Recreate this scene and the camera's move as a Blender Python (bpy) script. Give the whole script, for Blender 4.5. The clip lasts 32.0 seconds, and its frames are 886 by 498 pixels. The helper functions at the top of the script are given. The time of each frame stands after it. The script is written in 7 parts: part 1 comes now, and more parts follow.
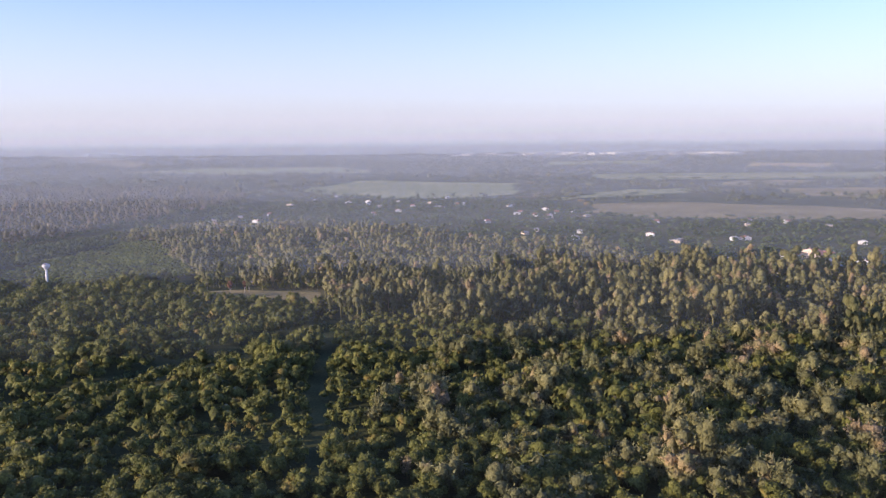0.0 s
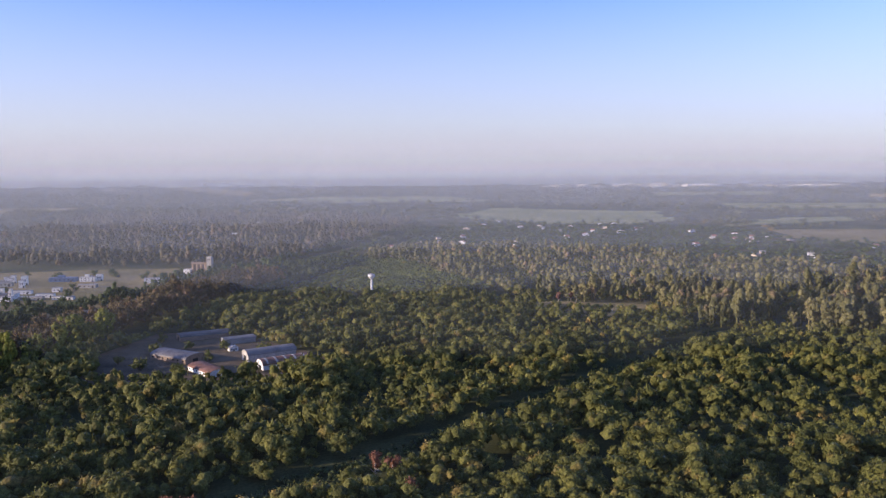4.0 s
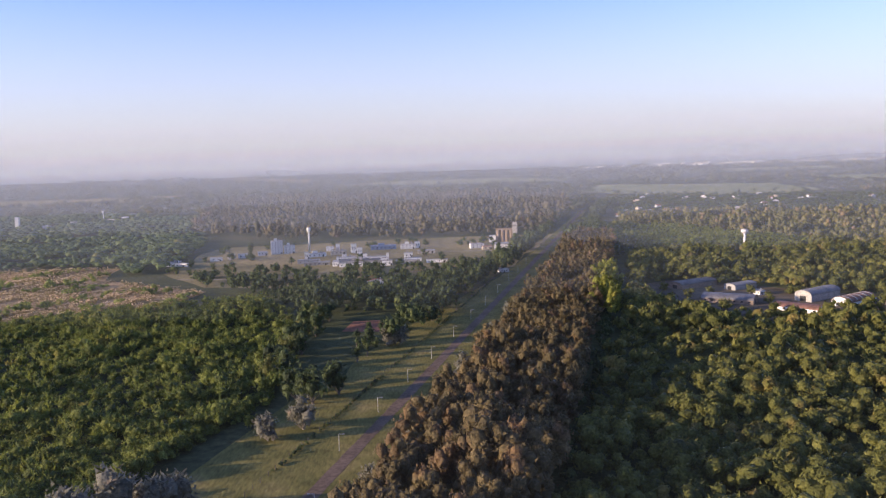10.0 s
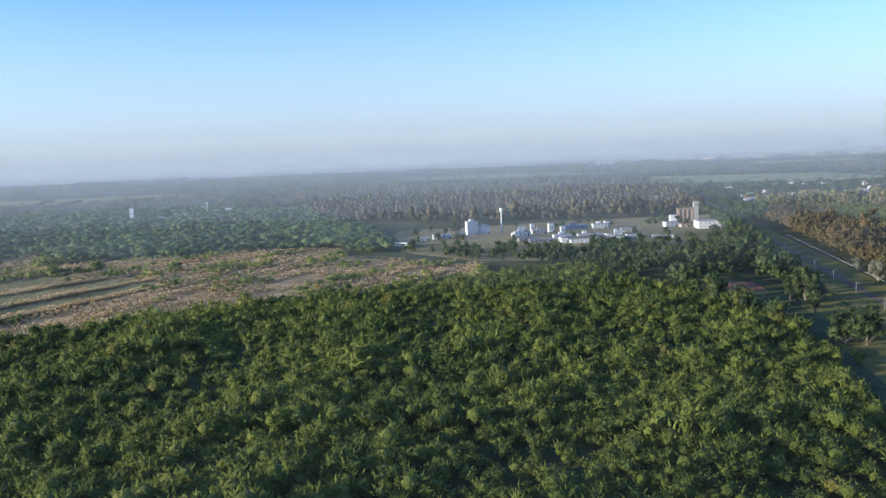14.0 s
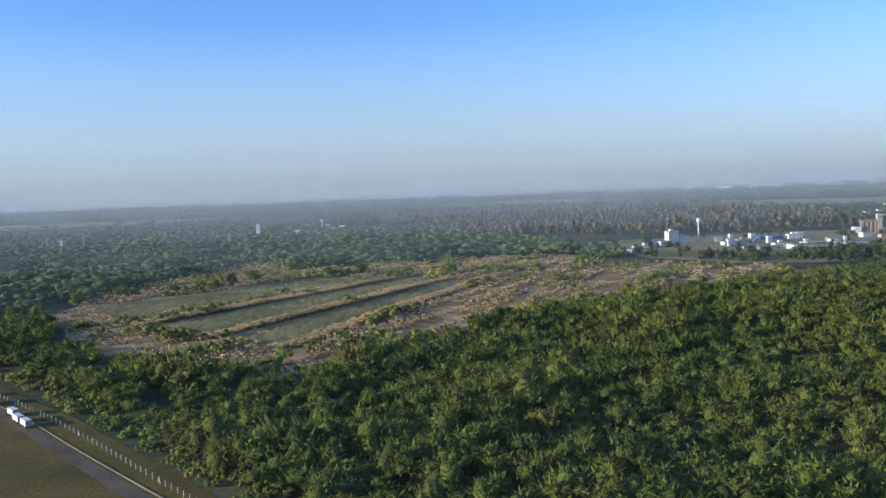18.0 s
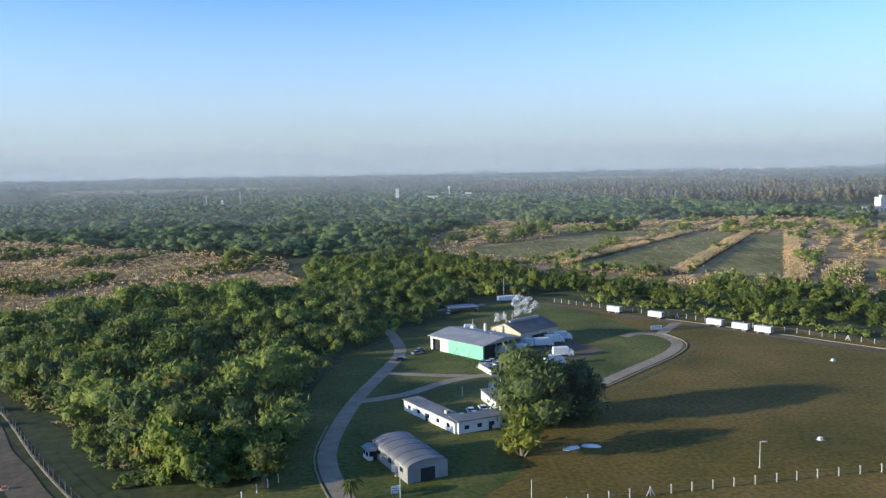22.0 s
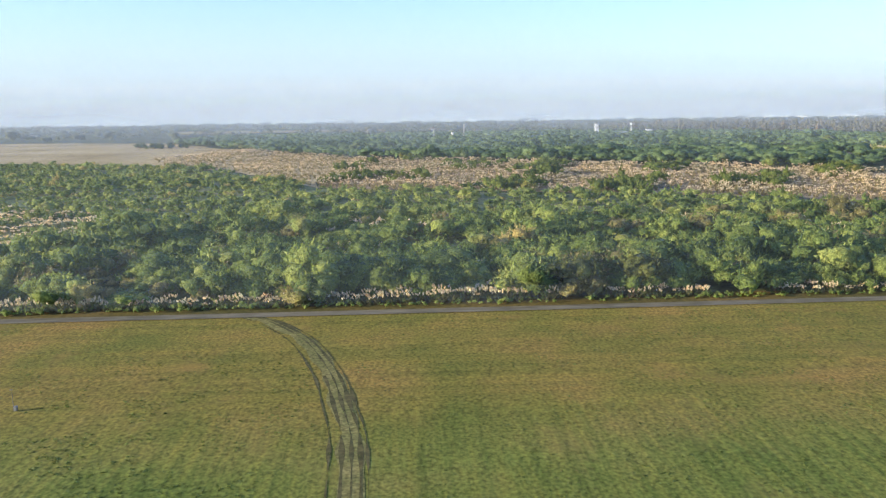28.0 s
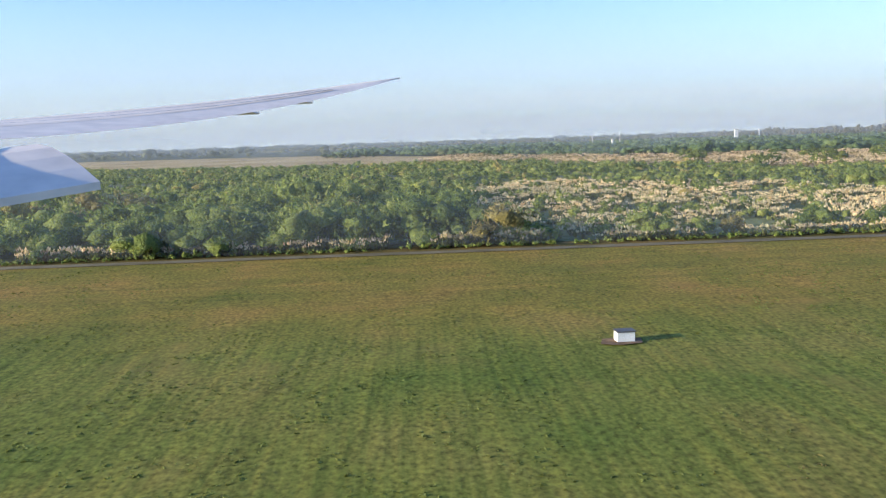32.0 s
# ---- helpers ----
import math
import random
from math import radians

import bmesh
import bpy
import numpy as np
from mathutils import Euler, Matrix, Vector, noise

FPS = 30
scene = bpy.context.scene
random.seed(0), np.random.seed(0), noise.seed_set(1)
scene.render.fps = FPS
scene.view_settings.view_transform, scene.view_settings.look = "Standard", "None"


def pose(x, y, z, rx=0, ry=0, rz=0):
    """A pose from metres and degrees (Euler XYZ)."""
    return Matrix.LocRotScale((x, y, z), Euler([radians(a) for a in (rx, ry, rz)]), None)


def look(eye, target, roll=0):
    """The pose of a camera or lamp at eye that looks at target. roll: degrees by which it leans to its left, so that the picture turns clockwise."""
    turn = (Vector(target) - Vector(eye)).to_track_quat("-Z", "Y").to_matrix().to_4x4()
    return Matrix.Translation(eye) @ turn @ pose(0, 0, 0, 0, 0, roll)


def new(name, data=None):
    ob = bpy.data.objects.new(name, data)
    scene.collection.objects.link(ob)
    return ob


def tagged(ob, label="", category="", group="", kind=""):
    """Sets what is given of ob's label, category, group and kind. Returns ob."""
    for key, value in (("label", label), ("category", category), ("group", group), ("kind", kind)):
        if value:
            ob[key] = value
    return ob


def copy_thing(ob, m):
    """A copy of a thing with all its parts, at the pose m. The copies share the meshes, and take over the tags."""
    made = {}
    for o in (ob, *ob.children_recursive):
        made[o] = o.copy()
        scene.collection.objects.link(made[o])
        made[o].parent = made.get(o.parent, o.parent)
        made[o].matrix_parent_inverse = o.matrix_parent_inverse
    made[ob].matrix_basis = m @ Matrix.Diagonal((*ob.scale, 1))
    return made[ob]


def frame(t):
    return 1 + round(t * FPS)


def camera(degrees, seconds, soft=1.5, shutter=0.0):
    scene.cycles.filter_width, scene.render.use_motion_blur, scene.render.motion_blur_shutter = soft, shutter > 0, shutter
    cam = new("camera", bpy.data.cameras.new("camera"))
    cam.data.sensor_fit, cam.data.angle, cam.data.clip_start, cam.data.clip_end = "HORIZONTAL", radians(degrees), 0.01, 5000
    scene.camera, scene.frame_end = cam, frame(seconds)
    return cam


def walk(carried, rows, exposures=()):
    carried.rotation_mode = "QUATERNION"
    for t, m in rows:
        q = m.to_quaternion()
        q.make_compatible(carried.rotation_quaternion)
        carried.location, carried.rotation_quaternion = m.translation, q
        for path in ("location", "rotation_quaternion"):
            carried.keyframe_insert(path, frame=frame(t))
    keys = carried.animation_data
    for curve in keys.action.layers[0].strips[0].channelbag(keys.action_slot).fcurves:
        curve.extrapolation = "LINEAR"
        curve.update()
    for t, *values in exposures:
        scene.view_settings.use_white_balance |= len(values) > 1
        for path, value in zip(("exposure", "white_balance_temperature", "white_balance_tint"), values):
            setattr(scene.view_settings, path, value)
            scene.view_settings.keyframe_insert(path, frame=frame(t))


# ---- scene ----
cam = camera(57.52, 32.0, soft=1.3)
UNIT = 0.56   # metres to one unit of the plan
PATH = [
    (0.0, pose(0.00, -0.00, 87.08, 82.284, 0.499, -5.658)),
    (0.5, pose(-19.58, -0.57, 85.93, 82.837, -0.236, -5.529)),
    (1.0, pose(-39.17, -1.09, 84.79, 83.036, -1.351, -5.633)),
    (1.5, pose(-58.75, -1.57, 83.65, 83.080, -1.786, -5.701)),
    (2.0, pose(-78.34, -2.01, 82.52, 83.683, -1.729, -4.640)),
    (2.5, pose(-97.92, -2.41, 81.38, 84.162, -0.889, -3.350)),
    (3.0, pose(-117.51, -2.77, 80.24, 84.536, -0.032, -2.577)),
    (3.5, pose(-137.10, -3.09, 79.11, 84.765, 0.272, -1.882)),
    (5.5, pose(-215.44, -4.03, 74.57, 83.847, 0.639, -0.482)),
    (6.0, pose(-235.03, -4.18, 73.44, 84.278, 0.775, -0.305)),
    (6.5, pose(-254.62, -4.31, 72.31, 85.022, 0.805, -0.141)),
    (7.0, pose(-274.21, -4.40, 71.18, 85.469, 0.863, -0.452)),
    (7.5, pose(-293.79, -4.47, 70.05, 85.821, 1.341, -0.908)),
    (8.0, pose(-313.38, -4.51, 68.91, 86.005, 1.947, -1.175)),
    (8.5, pose(-332.97, -4.52, 67.78, 85.846, 2.458, -1.289)),
    (9.0, pose(-352.56, -4.52, 66.65, 85.335, 2.483, -1.337)),
    (9.5, pose(-372.15, -4.49, 65.52, 84.499, 2.162, -1.322)),
    (10.0, pose(-391.74, -4.44, 64.39, 83.739, 1.789, -1.363)),
    (10.5, pose(-411.33, -4.36, 63.26, 82.976, 1.287, -1.600)),
    (11.0, pose(-430.93, -4.27, 62.13, 82.359, 0.901, -1.842)),
    (11.5, pose(-450.52, -4.17, 61.00, 82.292, 0.826, -2.013)),
    (12.0, pose(-470.11, -4.04, 59.86, 82.697, 0.717, -2.152)),
    (12.5, pose(-489.70, -3.90, 58.73, 83.145, 0.941, -2.308)),
    (13.0, pose(-509.30, -3.75, 57.60, 83.558, 1.533, -2.472)),
    (13.5, pose(-528.89, -3.58, 56.46, 83.799, 2.021, -2.538)),
    (14.0, pose(-548.49, -3.41, 55.33, 83.705, 2.308, -2.668)),
    (14.5, pose(-568.08, -3.22, 54.20, 83.306, 2.539, -2.652)),
    (16.5, pose(-646.47, -2.40, 49.65, 83.346, 1.457, -3.116)),
    (17.0, pose(-666.07, -2.18, 48.51, 84.261, 1.467, -3.185)),
    (17.5, pose(-685.67, -1.96, 47.37, 85.135, 1.629, -3.393)),
    (18.0, pose(-705.27, -1.73, 46.23, 85.813, 2.047, -3.318)),
    (18.5, pose(-724.87, -1.51, 45.08, 86.018, 2.282, -3.388)),
    (19.0, pose(-744.47, -1.29, 43.94, 85.835, 2.433, -3.325)),
    (19.5, pose(-764.07, -1.07, 42.79, 85.432, 2.440, -3.226)),
    (20.0, pose(-783.67, -0.85, 41.65, 84.973, 2.404, -3.117)),
    (20.5, pose(-803.28, -0.64, 40.50, 84.593, 2.172, -3.028)),
    (21.0, pose(-822.88, -0.44, 39.35, 84.321, 1.819, -2.978)),
    (21.5, pose(-842.48, -0.24, 38.19, 84.160, 1.363, -2.941)),
    (22.0, pose(-862.09, -0.05, 37.04, 84.286, 1.055, -3.000)),
    (22.5, pose(-881.70, 0.13, 35.89, 84.431, 0.749, -3.168)),
    (23.0, pose(-901.30, 0.29, 34.73, 84.158, 0.223, -3.461)),
    (23.5, pose(-920.91, 0.45, 33.57, 83.839, 0.239, -3.653)),
    (24.0, pose(-940.52, 0.59, 32.41, 83.527, 0.663, -3.754)),
    (24.5, pose(-960.13, 0.72, 31.24, 83.173, 1.483, -3.675)),
    (26.5, pose(-1038.58, 1.05, 26.57, 81.958, 1.508, -3.161)),
    (27.0, pose(-1058.20, 1.09, 25.39, 81.400, 1.410, -3.117)),
    (27.5, pose(-1077.81, 1.10, 24.22, 80.957, 1.137, -3.061)),
    (28.0, pose(-1097.43, 1.09, 23.04, 80.800, 0.750, -3.126)),
    (28.5, pose(-1117.05, 1.05, 21.85, 81.024, 0.438, -3.173)),
    (29.0, pose(-1136.67, 0.99, 20.67, 81.628, 0.765, -3.218)),
    (29.5, pose(-1156.29, 0.90, 19.48, 82.538, 1.080, -3.219)),
    (30.0, pose(-1175.91, 0.78, 18.29, 83.145, 1.415, -3.178)),
    (30.5, pose(-1195.53, 0.63, 17.09, 83.408, 1.771, -3.033)),
    (31.0, pose(-1215.15, 0.46, 15.90, 83.253, 2.075, -2.858)),
    (31.5, pose(-1234.77, 0.24, 14.70, 82.800, 2.063, -2.770)),
    (32.0, pose(-1254.40, 0.00, 13.49, 82.284, 1.829, -2.586)),
]
walk(cam, PATH, exposures=[
    (0.0, 0.80, 5900, 20), (2.0, 0.70, 5900, 23), (3.0, 0.52, 5900, 21), (3.5, 0.52, 5900, 21), (6.0, 0.72, 6250, 18), (7.0, 0.48, 6300, 19), (8.5, 0.44, 6450, 18), (10.0, 0.72, 6250, 20), (11.0, 0.97, 6050, 21), (12.0, 0.94, 6000, 22), (13.1, 0.79, 5950, 15), (13.9, 0.72, 5300, -1), (17.0, 0.70, 5400, -2), (18.0, 0.41, 5250, -2), (19.0, 0.39, 5250, -2), (20.0, 0.54, 5350, -3), (23.0, 0.69, 5450, -4), (24.5, 0.83, 5500, -3), (27.0, 1.04, 5650, -2), (28.5, 1.12, 5650, -2), (29.7, 0.95, 5600, -3), (31.0, 0.76, 5450, -4), (32.0, 0.96, 5650, -2)])

# ---- sun and sky: clear early morning, the sun low on the flight's nose side ----
SUN_ELEVATION, SUN_FROM = radians(11.5), Vector((-0.974, -0.225, 0))
sun_way = Vector((SUN_FROM.x * math.cos(SUN_ELEVATION), SUN_FROM.y * math.cos(SUN_ELEVATION), math.sin(SUN_ELEVATION)))
sun = new("sun", bpy.data.lights.new("sun", "SUN"))
sun.data.energy, sun.data.angle, sun.data.color = 5.0, radians(0.6), (1.0, 0.80, 0.56)
sun.matrix_world = look(sun_way * 100, (0, 0, 0))

world = bpy.data.worlds.new("sky")
scene.world = world
world.use_nodes = True
wn = world.node_tree
wn.nodes.clear()
w_out, w_bg, w_sky = wn.nodes.new("ShaderNodeOutputWorld"), wn.nodes.new("ShaderNodeBackground"), wn.nodes.new("ShaderNodeTexSky")
w_sky.sky_type, w_sky.sun_disc = "NISHITA", False
w_sky.sun_elevation, w_sky.sun_rotation = SUN_ELEVATION, math.atan2(SUN_FROM.x, SUN_FROM.y) % (2 * math.pi)
w_sky.altitude, w_sky.air_density, w_sky.dust_density, w_sky.ozone_density = 100, 1.0, 0.6, 2.0
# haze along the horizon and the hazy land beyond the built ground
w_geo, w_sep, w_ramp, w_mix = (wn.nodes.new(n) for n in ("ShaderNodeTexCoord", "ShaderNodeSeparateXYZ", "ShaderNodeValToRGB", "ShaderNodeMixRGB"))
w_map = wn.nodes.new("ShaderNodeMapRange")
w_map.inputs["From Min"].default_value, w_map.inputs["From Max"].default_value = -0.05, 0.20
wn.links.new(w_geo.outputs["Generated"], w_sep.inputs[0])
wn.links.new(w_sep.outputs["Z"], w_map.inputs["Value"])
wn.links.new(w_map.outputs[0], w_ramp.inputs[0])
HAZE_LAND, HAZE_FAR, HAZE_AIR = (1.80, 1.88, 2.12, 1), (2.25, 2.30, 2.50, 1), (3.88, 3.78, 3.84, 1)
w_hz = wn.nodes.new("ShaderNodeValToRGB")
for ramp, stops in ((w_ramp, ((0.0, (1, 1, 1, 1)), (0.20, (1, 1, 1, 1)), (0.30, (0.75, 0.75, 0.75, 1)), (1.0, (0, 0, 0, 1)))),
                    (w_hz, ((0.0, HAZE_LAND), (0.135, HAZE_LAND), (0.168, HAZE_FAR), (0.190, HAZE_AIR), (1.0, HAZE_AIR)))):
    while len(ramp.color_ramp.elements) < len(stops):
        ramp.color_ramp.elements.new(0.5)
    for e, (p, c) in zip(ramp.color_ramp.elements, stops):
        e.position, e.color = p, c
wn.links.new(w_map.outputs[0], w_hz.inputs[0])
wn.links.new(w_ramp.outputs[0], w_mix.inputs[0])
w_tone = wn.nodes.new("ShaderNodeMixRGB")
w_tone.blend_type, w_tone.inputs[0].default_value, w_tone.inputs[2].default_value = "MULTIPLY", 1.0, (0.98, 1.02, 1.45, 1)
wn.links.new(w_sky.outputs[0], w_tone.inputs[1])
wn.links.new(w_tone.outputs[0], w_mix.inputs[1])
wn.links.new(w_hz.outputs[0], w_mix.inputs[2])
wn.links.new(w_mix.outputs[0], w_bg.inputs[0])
w_bg.inputs[1].default_value = 0.13
wn.links.new(w_bg.outputs[0], w_out.inputs[0])

# ---- materials ----
def nodes_of(name):
    m = bpy.data.materials.new(name)
    m.use_nodes = True
    return m, m.node_tree, m.node_tree.nodes["Principled BSDF"]


def noise_node(nt, scale, detail=4.0, stretch=None):
    tc, n = nt.nodes.new("ShaderNodeTexCoord"), nt.nodes.new("ShaderNodeTexNoise")
    n.inputs["Scale"].default_value, n.inputs["Detail"].default_value = scale, detail
    if stretch:
        mp = nt.nodes.new("ShaderNodeMapping")
        mp.inputs["Scale"].default_value = stretch[:3]
        if len(stretch) > 3:
            mp.inputs["Rotation"].default_value[2] = stretch[3]
        nt.links.new(tc.outputs["Object"], mp.inputs[0])
        nt.links.new(mp.outputs[0], n.inputs["Vector"])
    else:
        nt.links.new(tc.outputs["Object"], n.inputs["Vector"])
    return n


def ramp_node(nt, source, stops):
    r = nt.nodes.new("ShaderNodeValToRGB")
    while len(r.color_ramp.elements) < len(stops):
        r.color_ramp.elements.new(0.5)
    for e, (p, c) in zip(r.color_ramp.elements, stops):
        e.position, e.color = p, (*c, 1)
    nt.links.new(source, r.inputs[0])
    return r


def mix_node(nt, fac, a, b, kind="MIX"):
    m = nt.nodes.new("ShaderNodeMixRGB")
    m.blend_type = kind
    for sock, v in zip(m.inputs, (fac, a, b)):
        if isinstance(v, (int, float)):
            sock.default_value = v
        elif isinstance(v, tuple):
            sock.default_value = (*v, 1)
        else:
            nt.links.new(v, sock)
    return m.outputs[0]


def bumped(nt, bsdf, height, strength, distance):
    b = nt.nodes.new("ShaderNodeBump")
    b.inputs["Strength"].default_value, b.inputs["Distance"].default_value = strength, distance
    nt.links.new(height, b.inputs["Height"])
    nt.links.new(b.outputs[0], bsdf.inputs["Normal"])


def foliage(name, dark, mid, light, accent, tree=0.10, stand=0.012, accent_share=0.62, see_through=0.40, fine=0.9, clump=0.55):
    """Leaves: tone by clump, by tree and by stand."""
    m, nt, p = nodes_of(name)
    geo = nt.nodes.new("ShaderNodeNewGeometry")
    n1, n2 = noise_node(nt, tree, 2), noise_node(nt, stand, 3)
    t1 = mix_node(nt, clump, geo.outputs["Random Per Island"], n1.outputs[0])
    r = ramp_node(nt, t1, ((0.22, dark), (0.52, mid), (0.80, light)))
    n3 = noise_node(nt, tree * 0.8, 1)
    acc = ramp_node(nt, n3.outputs[0], ((accent_share, (0, 0, 0)), (accent_share + 0.10, (1, 1, 1))))
    c = mix_node(nt, acc.outputs[0], r.outputs[0], accent)
    st = ramp_node(nt, n2.outputs[0], ((0.3, (0.72, 0.76, 0.72)), (0.7, (1.18, 1.12, 1.05))))
    c = mix_node(nt, 1.0, c, st.outputs[0], "MULTIPLY")
    n4 = noise_node(nt, fine, 5)
    mot = ramp_node(nt, n4.outputs[0], ((0.30, (0.60, 0.62, 0.60)), (0.50, (1.0, 1.0, 1.0)), (0.70, (1.55, 1.50, 1.38))))
    c = mix_node(nt, 0.85, c, mot.outputs[0], "MULTIPLY")
    nt.links.new(c, p.inputs["Base Color"])
    p.inputs["Roughness"].default_value = 0.62
    p.inputs["Specular IOR Level"].default_value = 0.25
    bumped(nt, p, n4.outputs[0], 1.0, 0.7)
    tr, mx = nt.nodes.new("ShaderNodeBsdfTranslucent"), nt.nodes.new("ShaderNodeMixShader")
    nt.links.new(c, tr.inputs[0])
    mx.inputs[0].default_value = see_through
    nt.links.new(p.outputs[0], mx.inputs[1])
    nt.links.new(tr.outputs[0], mx.inputs[2])
    nt.links.new(mx.outputs[0], nt.nodes["Material Output"].inputs[0])
    return m


def earth(name, stops, scale, fine, fine_amount=0.5, bump=0.4, stretch=None, rough=0.95, blotch=None, bump_size=0.15):
    """Ground covers: tone at a wide and at a fine scale."""
    m, nt, p = nodes_of(name)
    n1, n2 = noise_node(nt, scale, 5), noise_node(nt, fine, 5, stretch)
    r = ramp_node(nt, n1.outputs[0], stops)
    f = ramp_node(nt, n2.outputs[0], ((0.30, (0.45, 0.45, 0.45)), (0.70, (1.5, 1.5, 1.5))))
    c = mix_node(nt, fine_amount, r.outputs[0], f.outputs[0], "MULTIPLY")
    if blotch:
        n3 = noise_node(nt, blotch[0], 3)
        k = ramp_node(nt, n3.outputs[0], ((blotch[1] - 0.04, (0, 0, 0)), (blotch[1] + 0.16, (0.6, 0.6, 0.6))))
        c = mix_node(nt, k.outputs[0], c, blotch[2])
    nt.links.new(c, p.inputs["Base Color"])
    p.inputs["Roughness"].default_value = rough
    p.inputs["Specular IOR Level"].default_value = 0.15
    bumped(nt, p, n2.outputs[0], bump, bump_size)
    return m


def plain(name, colour, rough=0.6, metal=0.0, dirt=0.25, scale=0.6, fine=6.0, spec=0.4):
    """Painted, plastered or metal surface with soiling at two scales and a tone of its own for each object."""
    m, nt, p = nodes_of(name)
    n1, n2 = noise_node(nt, scale, 4), noise_node(nt, fine, 4)
    oi = nt.nodes.new("ShaderNodeObjectInfo")
    r = ramp_node(nt, n1.outputs[0], ((0.3, tuple(c * (1 - dirt) for c in colour)), (0.65, colour)))
    f = ramp_node(nt, n2.outputs[0], ((0.3, (0.86, 0.86, 0.86)), (0.7, (1.06, 1.06, 1.06))))
    c = mix_node(nt, 1.0, r.outputs[0], f.outputs[0], "MULTIPLY")
    o = ramp_node(nt, oi.outputs["Random"], ((0.0, (0.88, 0.88, 0.90)), (1.0, (1.05, 1.05, 1.02))))
    c = mix_node(nt, 1.0, c, o.outputs[0], "MULTIPLY")
    nt.links.new(c, p.inputs["Base Color"])
    p.inputs["Roughness"].default_value, p.inputs["Metallic"].default_value = rough, metal
    p.inputs["Specular IOR Level"].default_value = spec
    bumped(nt, p, n2.outputs[0], 0.15, 0.02)
    return m


LEAF_WOOD = foliage("wood_leaves", (0.066, 0.074, 0.021), (0.148, 0.154, 0.037), (0.258, 0.252, 0.066), (0.290, 0.226, 0.067), accent_share=0.62, clump=0.72)
LEAF_ACACIA = foliage("acacia_leaves", (0.081, 0.104, 0.022), (0.160, 0.191, 0.037), (0.258, 0.283, 0.057), (0.299, 0.260, 0.057), tree=0.05, accent_share=0.66, fine=1.5)
LEAF_WEST = foliage("west_wood_leaves", (0.068, 0.106, 0.040), (0.132, 0.184, 0.068), (0.205, 0.264, 0.095), (0.212, 0.223, 0.082), tree=0.03, accent_share=0.66)
LEAF_GUM = foliage("gum_leaves", (0.090, 0.092, 0.041), (0.202, 0.193, 0.083), (0.346, 0.316, 0.140), (0.346, 0.258, 0.144), tree=0.06, accent_share=0.60, clump=0.72)
LEAF_BROWN_GUM = foliage("brown_gum_leaves", (0.072, 0.070, 0.042), (0.150, 0.136, 0.082), (0.240, 0.212, 0.130), (0.215, 0.160, 0.105), tree=0.04, accent_share=0.60, clump=0.72)
LEAF_FAR = foliage("far_leaves", (0.055, 0.066, 0.034), (0.112, 0.124, 0.062), (0.180, 0.185, 0.095), (0.180, 0.145, 0.080), tree=0.03)
LEAF_ROW = foliage("row_tree_leaves", (0.076, 0.063, 0.030), (0.150, 0.117, 0.055), (0.238, 0.182, 0.086), (0.218, 0.141, 0.072), tree=0.09, accent_share=0.56, clump=0.72)
LEAF_SCRUB = foliage("scrub_leaves", (0.101, 0.137, 0.033), (0.241, 0.283, 0.067), (0.448, 0.456, 0.118), (0.515, 0.406, 0.128), tree=0.06, accent_share=0.62, stand=0.03, fine=1.7)
LEAF_FRESH = foliage("fresh_scrub_leaves", (0.108, 0.151, 0.032), (0.242, 0.291, 0.062), (0.421, 0.449, 0.101), (0.459, 0.401, 0.097), tree=0.07, accent_share=0.68, stand=0.03, fine=1.7)
LEAF_DEEP = foliage("deep_scrub_leaves", (0.080, 0.118, 0.029), (0.176, 0.225, 0.053), (0.310, 0.347, 0.081), (0.292, 0.277, 0.066), tree=0.07, accent_share=0.72, stand=0.03, fine=1.7)
LEAF_OCHRE = foliage("ochre_scrub_leaves", (0.140, 0.125, 0.045), (0.290, 0.245, 0.085), (0.430, 0.365, 0.140), (0.400, 0.290, 0.120), tree=0.08, accent_share=0.66, stand=0.03, fine=1.7)
LEAF_RUST = foliage("rusty_growth", (0.120, 0.076, 0.038), (0.235, 0.150, 0.078), (0.330, 0.225, 0.125), (0.150, 0.140, 0.050), tree=0.10, accent_share=0.60)
LEAF_GREY = foliage("grey_leaves", (0.110, 0.108, 0.079), (0.220, 0.209, 0.160), (0.341, 0.319, 0.253), (0.286, 0.231, 0.176), tree=0.2)
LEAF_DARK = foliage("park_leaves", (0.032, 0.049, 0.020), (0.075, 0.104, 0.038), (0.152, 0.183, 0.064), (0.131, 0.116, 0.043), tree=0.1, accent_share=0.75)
LEAF_PARK = foliage("lawn_tree_leaves", (0.060, 0.086, 0.026), (0.125, 0.160, 0.046), (0.220, 0.250, 0.075), (0.21, 0.19, 0.06), tree=0.15, accent_share=0.72)
LEAF_LIGHT = foliage("bright_leaves", (0.092, 0.109, 0.018), (0.200, 0.217, 0.034), (0.333, 0.326, 0.059), (0.316, 0.290, 0.052), tree=0.2)
LEAF_PINK = foliage("withered_leaves", (0.13, 0.055, 0.035), (0.26, 0.115, 0.070), (0.36, 0.19, 0.12), (0.30, 0.15, 0.09), tree=0.2)
PLUME = foliage("pampas_plumes", (0.682, 0.517, 0.271), (0.920, 0.755, 0.465), (0.920, 0.873, 0.600), (0.704, 0.507, 0.252), tree=0.3, accent_share=0.60)
REED_PLUME = foliage("reed_plumes", (0.525, 0.402, 0.238), (0.777, 0.608, 0.378), (0.920, 0.764, 0.528), (0.651, 0.461, 0.255), tree=0.12, accent_share=0.60)
